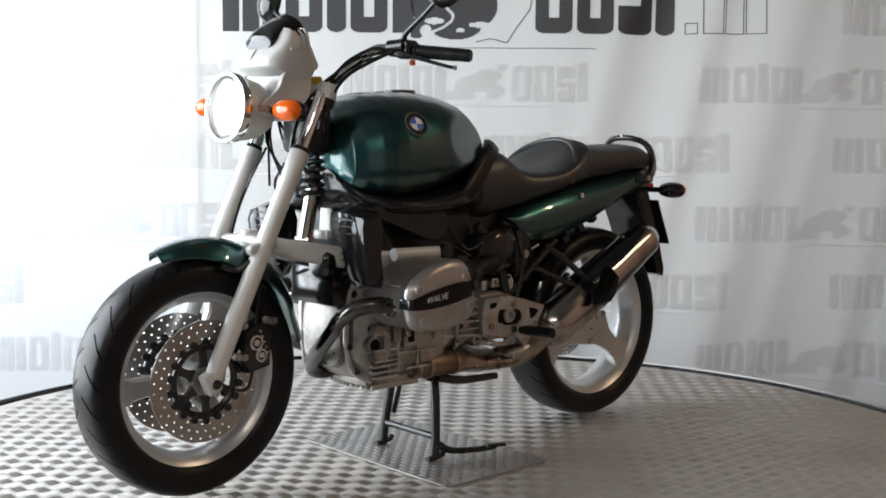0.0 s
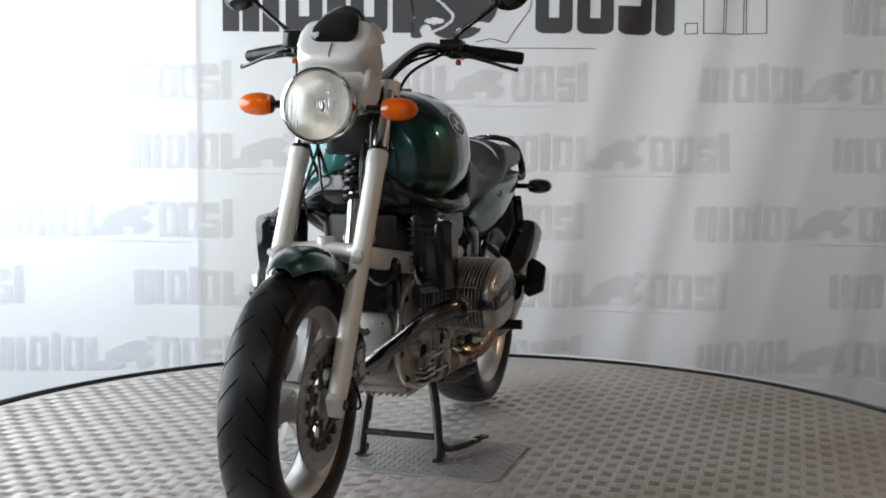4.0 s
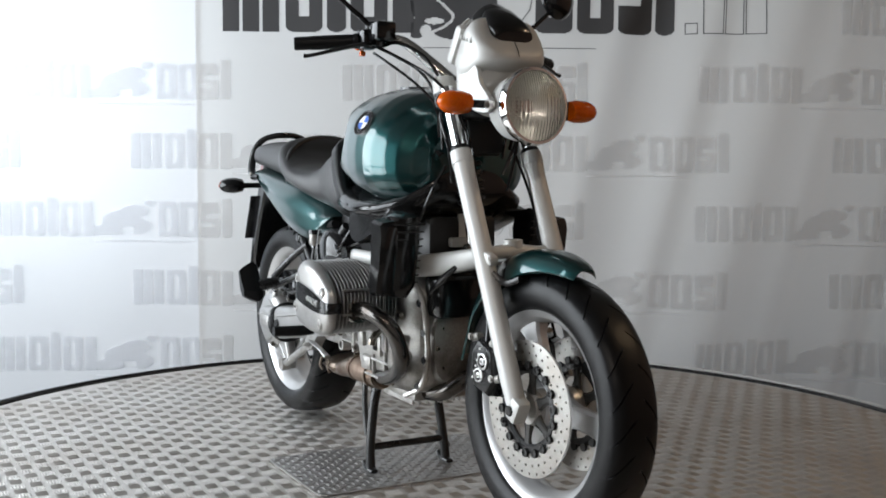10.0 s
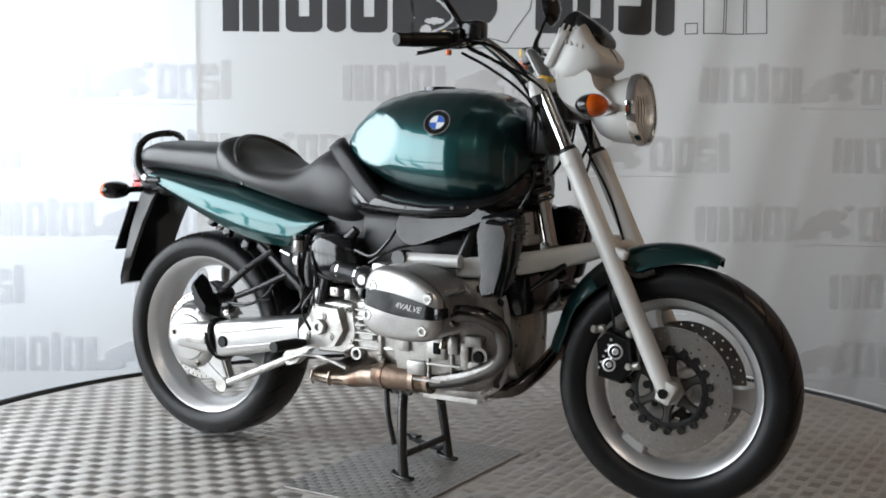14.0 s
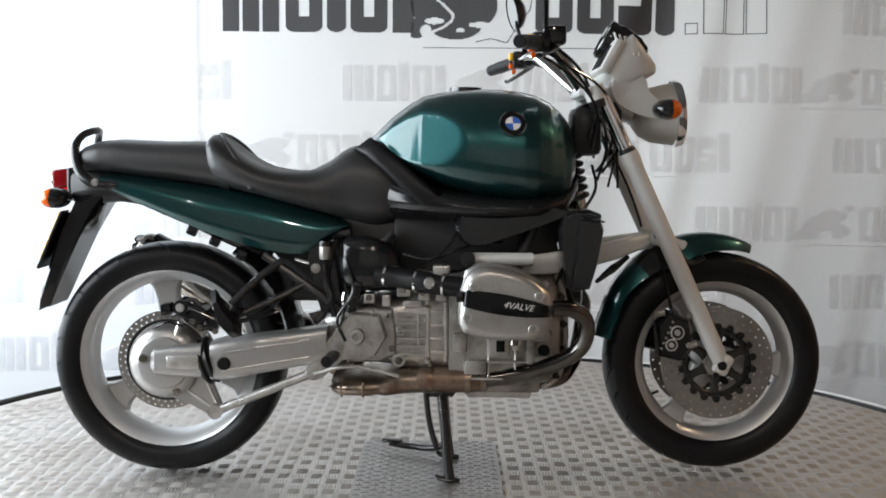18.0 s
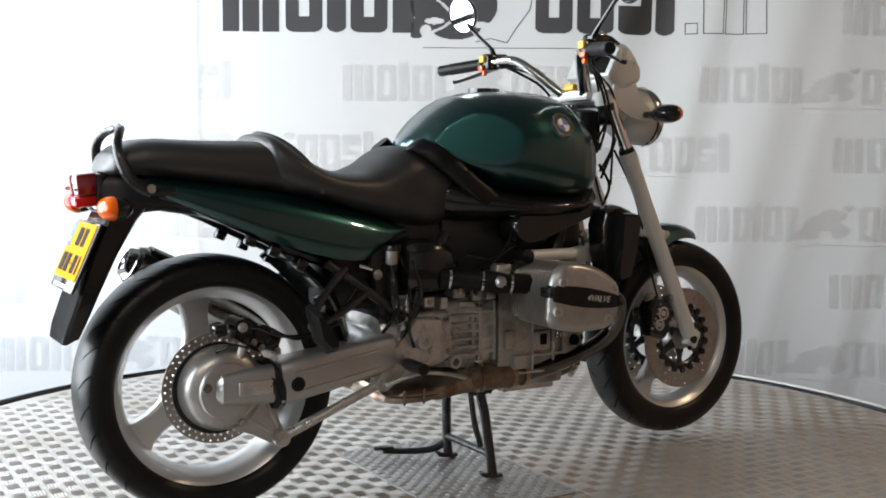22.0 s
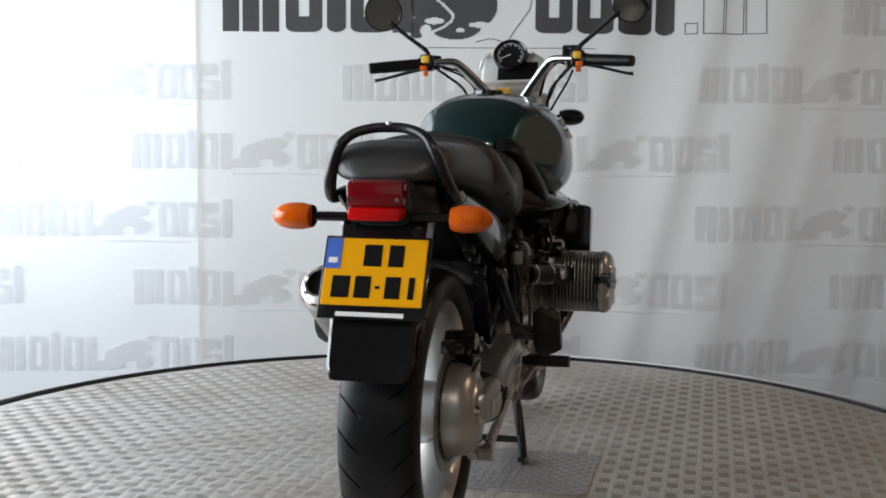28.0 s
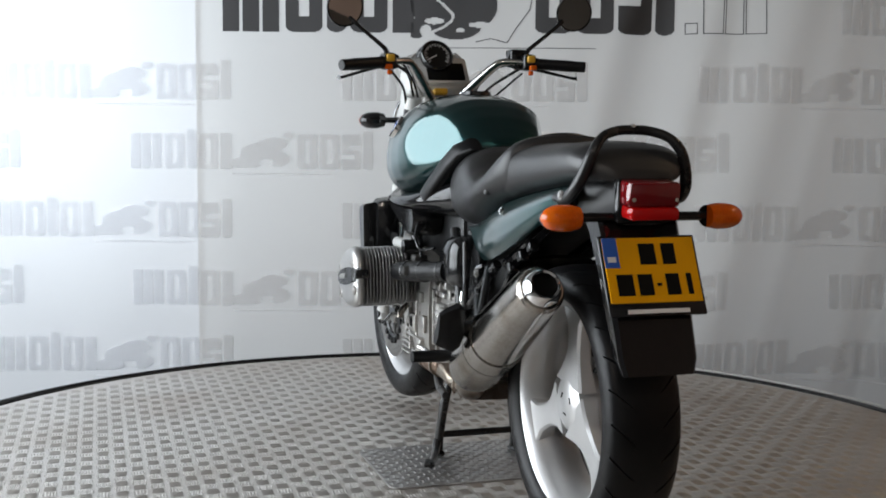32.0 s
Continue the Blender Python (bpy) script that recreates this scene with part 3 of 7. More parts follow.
def front_wheel():
    def add(name, bm, mat, label="", parent=None, smooth=32):
        return bike(name, bm, mat, label, True, smooth, parent)
    bm = bmesh.new()
    lathe(bm, [(0.0, 0.062), (0.028, 0.062), (0.04, 0.05), (0.045, 0.0), (0.04, -0.05), (0.028, -0.062), (0.0, -0.062)], AXF, "y", 36, closed=False)
    w = add("front_wheel", bm, WHEEL, "silver three-spoke front wheel with twin drilled discs")
    add("tyre", tyre_mesh(AXF, 0.297, 0.218, 0.062, 25, 0.28), RUBBER, "black rubber tyre with slanted grooves", w)
    add("rim", rim_mesh(AXF, 0.227, 0.047), WHEEL, "", w, 40)
    for k in range(3):
        add("spoke", spoke_mesh(AXF, radians(-4 + 120 * k), 0.036, 0.198, [0.075, 0.058, 0.05, 0.05, 0.055, 0.085], 0.036), WHEEL, "", w)
    for s in (-1, 1):
        add("brake_disc", disc_mesh(AXF, s * 0.068, 0.1525, 0.098, 3, 32, 0.0030), DISC, "drilled steel brake disc", w)
        bm = bmesh.new()
        lathe(bm, [(0.094, s * 0.064), (0.094, s * 0.070), (0.084, s * 0.071), (0.078, s * 0.066), (0.078, s * 0.060), (0.090, s * 0.060)], AXF, "y", 48)
        add("disc_carrier", bm, FRAME, "black disc carrier with round bobbins", w)
        for k in range(6):
            add("carrier_arm", spoke_mesh(AXF, radians(26 + 60 * k), 0.034, 0.084, [0.034, 0.022, 0.020, 0.030], 0.009, s * 0.063), DARK_CAST, "dark cast arm", w)
        n = 18
        for k in range(n):
            a = 2 * math.pi * (k + 0.5) / n
            p = (AXF.x + 0.098 * math.cos(a), AXF.z + 0.098 * math.sin(a))
            bm = bmesh.new()
            lathe(bm, [(0.0, s * 0.0745), (0.005, s * 0.0745), (0.006, s * 0.0765), (0.0095, s * 0.0765), (0.0105, s * 0.074), (0.0105, s * 0.061), (0.0, s * 0.061)], (p[0], 0, p[1]), "y", 12, closed=False)
            bmesh.ops.transform(bm, matrix=STEER, verts=bm.verts)
            part("bobbin", bm, FRAME, w, "", 32)
        bm = bmesh.new()
        lathe(bm, [(0.0, s * 0.070), (0.020, s * 0.072), (0.034, s * 0.071), (0.036, s * 0.066), (0.040, s * 0.062), (0.040, s * 0.05), (0.0, s * 0.05)], AXF, "y", 36, closed=False)
        add("hub_flange", bm, CASE, "", w)
    bm = bmesh.new()
    rod(bm, (AXF.x - 0.165, 0.0, AXF.z - 0.10), (AXF.x - 0.145, -0.012, AXF.z - 0.088), 0.004, n=8)
    add("valve", bm, PLASTIC, "", w)


def caliper(s):
    """A black four-piston front brake caliper, with the round silver covers."""
    c = Vector((0.625, s * 0.082, 0.405))
    bm = bmesh.new()
    slab(bm, [(c.x - 0.052, c.z - 0.055), (c.x - 0.058, c.z + 0.035), (c.x - 0.03, c.z + 0.068), (c.x + 0.03, c.z + 0.045), (c.x + 0.042, c.z - 0.03), (c.x + 0.01, c.z - 0.07)], s * 0.06, s * 0.112, 0.008, 0.94)
    cal = bike("front_caliper", bm, PLASTIC, "black brake caliper with silver piston covers", True)
    for dx, dz, r in ((-0.004, 0.012, 0.017), (-0.019, -0.021, 0.0145)):
        bm = bmesh.new()
        lathe(bm, [(r + 0.002, s * 0.108), (r + 0.002, s * 0.116), (r - 0.002, s * 0.117), (r - 0.002, s * 0.108)], (c.x + dx, 0, c.z + dz), "y", 28)
        bike("piston_cover", bm, WHEEL, "silver ring", True, parent=cal)
        bm = bmesh.new()
        lathe(bm, [(r * 0.5, s * 0.108), (r * 0.5, s * 0.1165), (r * 0.28, s * 0.117), (r * 0.2, s * 0.113), (0, s * 0.113)], (c.x + dx, 0, c.z + dz), "y", 18, closed=False)
        bike("piston_plug", bm, WHEEL, "", True, parent=cal)
    bm = bmesh.new()
    tube(bm, [(c.x - 0.010, s * 0.1145, c.z - 0.002), (c.x - 0.013, s * 0.1145, c.z - 0.008)], 0.0042, 8, 1)
    bike("caliper_link", bm, WHEEL, "", True, parent=cal)
    for dx, dz in ((0.045, 0.058), (0.044, -0.022), (-0.045, 0.062)):
        bm = bmesh.new()
        tube(bm, [(c.x + dx - 0.02, s * 0.1, c.z + dz - 0.004), (c.x + dx + 0.008, s * 0.1, c.z + dz + 0.004)], 0.0095, 10, 1)
        bolt(bm, (c.x + dx - 0.016, s * 0.111, c.z + dz), (0, s, 0), 0.006)
        bike("caliper_lug", bm, CASE, "", True, parent=cal)
    for k in range(6):
        bm = bmesh.new()
        rod(bm, (c.x - 0.046 + 0.006 * k, s * 0.108, c.z - 0.03 + 0.014 * k), (c.x - 0.046 + 0.006 * k, s * 0.1135, c.z - 0.03 + 0.014 * k), 0.0034, n=8)
        bike("caliper_rivet", bm, ALLOY, "", True, parent=cal)


# ---- front end
FT, FB = Vector((0.482, 0, 0.893)), Vector((0.744, 0, 0.335))


def forks():
    for s in (-1, 1):
        y = s * 0.101
        a, b = FT + Vector((0, y, 0)), FB + Vector((0, y, 0))
        d = (b - a)
        bm = bmesh.new()
        tube(bm, [a, a + d * 0.05, a + d * 0.052, a + d * 0.10, a + d * 0.5, a + d * 0.9, a + d * 0.99], [0.0255, 0.0265, 0.0265, 0.0235, 0.0235, 0.0235, 0.021], 24, 2)
        leg = bike("fork_leg", bm, SILVER, "silver painted lower fork leg", True)
        bm = bmesh.new()
        box(bm, b + Vector((0.004, 0, -0.004)), (0.040, 0.038, 0.056), 0.009, Matrix.Rotation(radians(25), 4, "Y"))
        bike("axle_clamp", bm, SILVER, "", True, parent=leg)
        bm = bmesh.new()
        lathe(bm, [(0.0, s * 0.124), (0.011, s * 0.124), (0.013, s * 0.12), (0.013, s * 0.10)], AXF, "y", 20, closed=False)
        bolt(bm, b + Vector((-0.02, s * 0.022, -0.03)), (0, s, 0), 0.005)
        bike("axle_bolt", bm, PLASTIC, "", True, parent=leg)
        bm = bmesh.new()
        up = (a - b).normalized()
        tube(bm, [a - up * 0.02, a + up * 0.165], 0.0175, 20, 1)
        bike("stanchion", bm, CHROME, "chromed fork tube", True)
        bm = bmesh.new()
        tube(bm, [a + up * 0.0, a + up * 0.012], [0.024, 0.021], 20, 1)
        bike("dust_seal", bm, RUBBER, "", True, parent=leg)
        bm = bmesh.new()
        p = a + d * 0.44 + Vector((0.022, 0, 0.006))
        box(bm, p, (0.045, 0.024, 0.024), 0.007, Matrix.Rotation(radians(20), 4, "Y"))
        bolt(bm, p + Vector((0.014, s * 0.012, 0)), (0, s, 0), 0.006)
        bike("fender_lug", bm, SILVER, "", True, parent=leg)
    bm = bmesh.new()
    c = FT + (FB - FT) * 0.42
    tube(bm, [(c.x - 0.004, -0.105, c.z), (c.x - 0.015, -0.06, c.z + 0.002), (c.x - 0.02, 0, c.z + 0.004), (c.x - 0.015, 0.06, c.z + 0.002), (c.x - 0.004, 0.105, c.z)], [0.020, 0.015, 0.018, 0.015, 0.020], 14, 5)
    bike("fork_bridge", bm, SILVER, "silver cast fork bridge", True)
    bm = bmesh.new()
    box(bm, (0.395, 0, 1.052), (0.085, 0.15, 0.026), 0.010)
    for s in (-1, 1):
        rod(bm, (0.400, s * 0.098, 1.03), (0.388, s * 0.098, 1.066), 0.028, 0.026, 22)
    box(bm, (0.396, 0, 1.045), (0.05, 0.21, 0.022), 0.008)
    bike("top_yoke", bm, SILVER, "silver cast top yoke", True)
    bm = bmesh.new()
    for s in (-1, 1):
        rod(bm, (0.408, s * 0.098, 1.01), (0.398, s * 0.098, 1.035), 0.024, 0.026, 20)
    box(bm, (0.44, 0, 1.0), (0.06, 0.17, 0.06), 0.012)
    bike("steering_stop", bm, FRAME, "", True)


def front_fender():
    bm = bmesh.new()
    rings = []
    for i in range(33):
        f = i / 32
        a = radians(72 + f * 96)
        r = 0.334 + 0.022 * math.sin(math.pi * min(1, f * 1.15)) ** 0.8
        w = 0.030 + 0.045 * min(1.0, f * 3.0) ** 0.6 if f < 0.4 else 0.075 - 0.012 * min(1.0, (f - 0.4) * 3)
        drop = (0.022 + 0.045 * min(1.0, f * 2.6)) if f < 0.42 else 0.067 - 0.03 * min(1.0, (f - 0.42) * 3)
        ring = []
        for k in range(11):
            q = -1 + 2 * k / 10
            y = w * math.copysign(abs(q) ** 0.85, q)
            ring.append((r - drop * abs(q) ** 3.2, y))
        inner = [(p - 0.004, y * 0.955) for p, y in ring[::-1]]
        rings.append([Vector((AXF.x + p * math.cos(a), y, AXF.z + p * math.sin(a))) for p, y in ring + inner])
    ring_skin(bm, rings)
    bm.faces.ensure_lookup_table()
    for fc in bm.faces:
        q = fc.calc_center_median() - AXF
        if 110 < math.degrees(math.atan2(q.z, q.x)) < 130:
            fc.material_index = 1
    f = bike("front_fender", bm, [GREEN, PLASTIC], "dark green front mudguard with a pointed front edge", True, 50)
    for s in (-1, 1):
        bm = bmesh.new()
        tube(bm, [(0.70, s * 0.072, 0.612), (0.66, s * 0.082, 0.60), (0.63, s * 0.10, 0.62)], 0.008, 8, 4)
        bike("fender_bracket", bm, FRAME, "", True, parent=f)


def headlight():
    tilt = Matrix.Rotation(radians(-4), 3, "Y")
    c = (0.632, 0, 1.000)
    bm = bmesh.new()
    lathe(bm, [(0.0, -0.125), (0.03, -0.122), (0.055, -0.105), (0.073, -0.075), (0.081, -0.035), (0.083, -0.008), (0.078, -0.008), (0.070, -0.05), (0.03, -0.09), (0.0, -0.095)], c, "x", 56, closed=False, tilt=tilt)
    h = bike("headlight", bm, SILVER, "round headlamp in a silver shell", True, 40)
    bm = bmesh.new()
    lathe(bm, [(0.084, -0.014), (0.089, -0.012), (0.0905, 0.0), (0.087, 0.010), (0.081, 0.011), (0.080, 0.004), (0.083, -0.004)], c, "x", 64, tilt=tilt)
    bike("rim_ring", bm, CHROME, "chromed headlamp ring", True, 50, h)
    bm = bmesh.new()
    lathe(bm, [(0.079 * k / 30, -0.072 + 0.068 * (k / 30) ** 2) for k in range(30, -1, -1)], c, "x", 64, closed=False, tilt=tilt)
    bmesh.ops.delete(bm, geom=[f for f in bm.faces if len(f.verts) > 4], context="FACES_ONLY")
    bike("reflector", bm, BOWL, "bright reflector bowl", True, 60, h)
    n, cell = 62, 0.0013
    vs, fs, index = [], [], {}

    def flute(y, z):
        if z > 0.022:
            return 0.0006 * math.cos(2 * math.pi * y / 0.0062)
        if z < -0.032:
            return 0.0007 * math.cos(2 * math.pi * y / 0.0085)
        side = 0.0008 * math.cos(2 * math.pi * y / 0.0115) if abs(y) > 0.024 else 0.0004 * math.cos(2 * math.pi * y / 0.0058)
        return side + (0.0006 * math.cos(2 * math.pi * z / 0.009) if abs(y) > 0.045 else 0.0)
    for i in range(-n, n + 1):
        for j in range(-n, n + 1):
            y, z = i * cell, j * cell
            rr = (y * y + z * z) / 0.0805 ** 2
            if rr <= 0.995:
                index[(i, j)] = len(vs)
                for x in (-0.0030 + flute(y, z), 0.003):
                    vs.append(STEER @ (Vector(c) + tilt @ Vector((0.018 * (1 - rr) + x, y, z))))
    for (i, j), a in index.items():
        if (i + 1, j) in index and (i, j + 1) in index and (i + 1, j + 1) in index:
            q = (a, index[(i, j + 1)], index[(i + 1, j + 1)], index[(i + 1, j)])
            fs.append(q)
            fs.append(tuple(k + 1 for k in q[::-1]))
    raw_part("lens", vs, fs, GLASS, h, "clear lamp glass with pressed flutes", smooth=80).visible_shadow = False
    bm = bmesh.new()
    lathe(bm, [(0.0, 0.0), (0.014, -0.002), (0.018, -0.012), (0.012, -0.03), (0.0, -0.03)], (c[0] - 0.03, 0, c[2]), "x", 20, closed=False)
    bike("bulb_shield", bm, CHROME, "", True, parent=h)
    for s in (-1, 1):
        bm = bmesh.new()
        box(bm, (0.575, s * 0.087, 1.0), (0.05, 0.012, 0.022), 0.005)
        bolt(bm, (0.578, s * 0.094, 1.0), (0, s, 0), 0.006)
        bike("lamp_bracket", bm, ALLOY, "", True, parent=h)


def nacelle():
    xs = [0.418, 0.432, 0.458, 0.490, 0.518, 0.543, 0.558, 0.565]
    zb = [1.095, 1.075, 1.055, 1.062, 1.078, 1.092, 1.100, 1.108]
    zt = [1.150, 1.195, 1.208, 1.196, 1.176, 1.150, 1.132, 1.120]
    hw = [0.080, 0.094, 0.099, 0.100, 0.097, 0.088, 0.072, 0.050]
    bm = bmesh.new()
    ring_skin(bm, [oval(x, a, b, w, 4.4, 40) for x, a, b, w in zip(xs, zb, zt, hw)])
    bmesh.ops.subdivide_edges(bm, edges=bm.edges, cuts=1, smooth=0.3)
    for v in bm.verts:
        v.co.x += 0.55 * max(0.0, v.co.z - 1.105) * min(1.0, max(0.0, (0.53 - v.co.x) / 0.10))
    n = bike("nacelle", bm, SILVER, "silver cockpit cowl above the headlamp", True, 60)
    bm = bmesh.new()
    ring_skin(bm, [oval(x, a, b, w, 3.0, 28) for x, a, b, w in ((0.435, 1.02, 1.12, 0.080), (0.46, 0.990, 1.10, 0.092), (0.50, 0.975, 1.09, 0.088), (0.525, 1.04, 1.09, 0.078))])
    bike("lower_cowl", bm, SILVER, "", True, 60, n)
    for s in (-1, 1):
        bm = bmesh.new()
        slab(bm, [(0.440, 1.105), (0.520, 1.095), (0.542, 1.052), (0.584, 1.016), (0.590, 0.995), (0.576, 0.982), (0.535, 0.986), (0.470, 1.010), (0.440, 1.045)], s * 0.080, s * 0.092, 0.004, 1.0, 3)
        bike("cowl_cheek", bm, SILVER, "silver cheek plate beside the headlamp", True, 45, n)
        bolts("cheek_bolt", [(0.572, s * 0.093, 1.000)], (0, s, 0), 0.006, 0.004, CHROME, n, True)
        for k in range(5):
            x = 0.448 + 0.014 * k
            bm = bmesh.new()
            tube(bm, [(x, s * 0.066, 1.196 - 0.35 * (x - 0.48)), (x + 0.002, s * 0.088, 1.178 - 0.3 * (x - 0.48)), (x + 0.006, s * 0.1, 1.150 - 0.25 * (x - 0.48))], 0.0035, 6, 4)
            bike("cowl_rib", bm, SILVER, "", True, parent=n)
    bm = bmesh.new()
    rings = []
    for x, zt_, w in ((0.452, 1.222, 0.036), (0.464, 1.236, 0.047), (0.482, 1.236, 0.053), (0.505, 1.220, 0.056), (0.526, 1.204, 0.057), (0.541, 1.182, 0.054)):
        rings.append(oval(x, 1.150, zt_, w, 2.6, 24))
    ring_skin(bm, rings)
    bike("wind_pad", bm, PLASTIC, "black wind deflector pad", True, 50, n)
    bm = bmesh.new()
    tube(bm, [(0.5455, 0, 1.150), (0.559, 0, 1.132), (0.5662, 0, 1.116)], 0.0012, 6, 3)
    bike("cowl_seam", bm, DARK, "", True, parent=n)
    for s in (-1, 1):
        bm = bmesh.new()
        bolt(bm, (0.560, s * 0.034, 1.112), (1, 0, 0.4), 0.004, 0.003)
        bike("cowl_screw", bm, PLASTIC, "", True, parent=n)
    # instruments
    tilt = Matrix.Rotation(radians(28), 3, "Y")
    bm = bmesh.new()
    c = (0.452, 0.0, 1.190)
    lathe(bm, [(0.0, 0.045), (0.035, 0.045), (0.052, 0.02), (0.055, -0.02), (0.051, -0.026), (0.047, -0.022), (0.047, -0.016)], c, "x", 40, closed=False, tilt=tilt)
    sp = bike("speedometer", bm, PLASTIC, "round black speedometer", True, 40)
    bm = bmesh.new()
    lathe(bm, [(0.0, -0.018), (0.047, -0.018), (0.047, -0.014), (0.0, -0.014)], c, "x", 32, closed=False, tilt=tilt)
    bike("dial", bm, DIAL, "black dial face", True, parent=sp)
    bm = bmesh.new()
    for k in range(21):
        a = radians(-40 + 13 * k)
        q0, q1 = (0.036, 0.042) if k % 2 else (0.032, 0.042)
        p = [Vector(c) + tilt @ Vector((-0.0192, r_ * math.cos(a), r_ * math.sin(a))) for r_ in (q0, q1)]
        rod(bm, p[0], p[1], 0.0013, n=5)
    rod(bm, Vector(c) + tilt @ Vector((-0.0197, 0, 0)), Vector(c) + tilt @ Vector((-0.0197, 0.032, -0.016)), 0.0018, n=5)
    bike("dial_scale", bm, WHITE, "white dial ticks and needle", True, parent=sp)
    bm = bmesh.new()
    rot = Matrix.Rotation(radians(28), 4, "Y")
    box(bm, (0.440, -0.0085, 1.145), (0.03, 0.193, 0.098), 0.012, rot)
    pn = bike("dash_panel", bm, SILVER, "silver instrument panel", True)
    bm = bmesh.new()
    box(bm, (0.4255, -0.0245, 1.145), (0.008, 0.128, 0.064), 0.003, rot)
    bike("warning_strip", bm, DARK, "dark warning lamp strip", True, parent=pn)


def blinkers():
    for x, s, z, front in ((0.572, -1, 1.002, 1), (0.572, 1, 0.996, 1), (-1.000, -1, 0.768, 0), (-0.996, 1, 0.767, 0)):
        d = 1 if front else -1
        bm = bmesh.new()
        yi = 0.085 if front else 0.055
        tube(bm, [(x - d * 0.010, s * yi, z), (x - d * 0.010, s * 0.15, z)], 0.0095, 12, 1)
        b = bike("turn_signal", bm, PLASTIC, "orange turn signal in a black shell", bool(front))
        for mat, name, lo in ((PLASTIC, "shell", 0), (ORANGE, "lens", 1)):
            bm = bmesh.new()
            rings = []
            for i in range(13):
                f = i / 12
                y = 0.143 + 0.080 * f
                q = max(0.0, (f - 0.35) / 0.65)
                r = max(0.004, 0.027 * (1 - q ** 2.6) ** 0.5 * (0.84 + 0.16 * min(1, f * 4)))
                ring = []
                for k in range(20):
                    a = -math.pi / 2 + math.pi * k / 19
                    ring.append(Vector((x + d * ((1 if lo else -1) * (0.030 if lo else 0.040) * r / 0.026 * math.cos(a) + (0.0006 if lo else -0.0006)), s * y, z + r * 1.0 * math.sin(a))))
                rings.append(ring)
            ring_skin(bm, rings)
            bike(name, bm, mat, "orange ribbed lens" if lo else "", bool(front), 50, b)


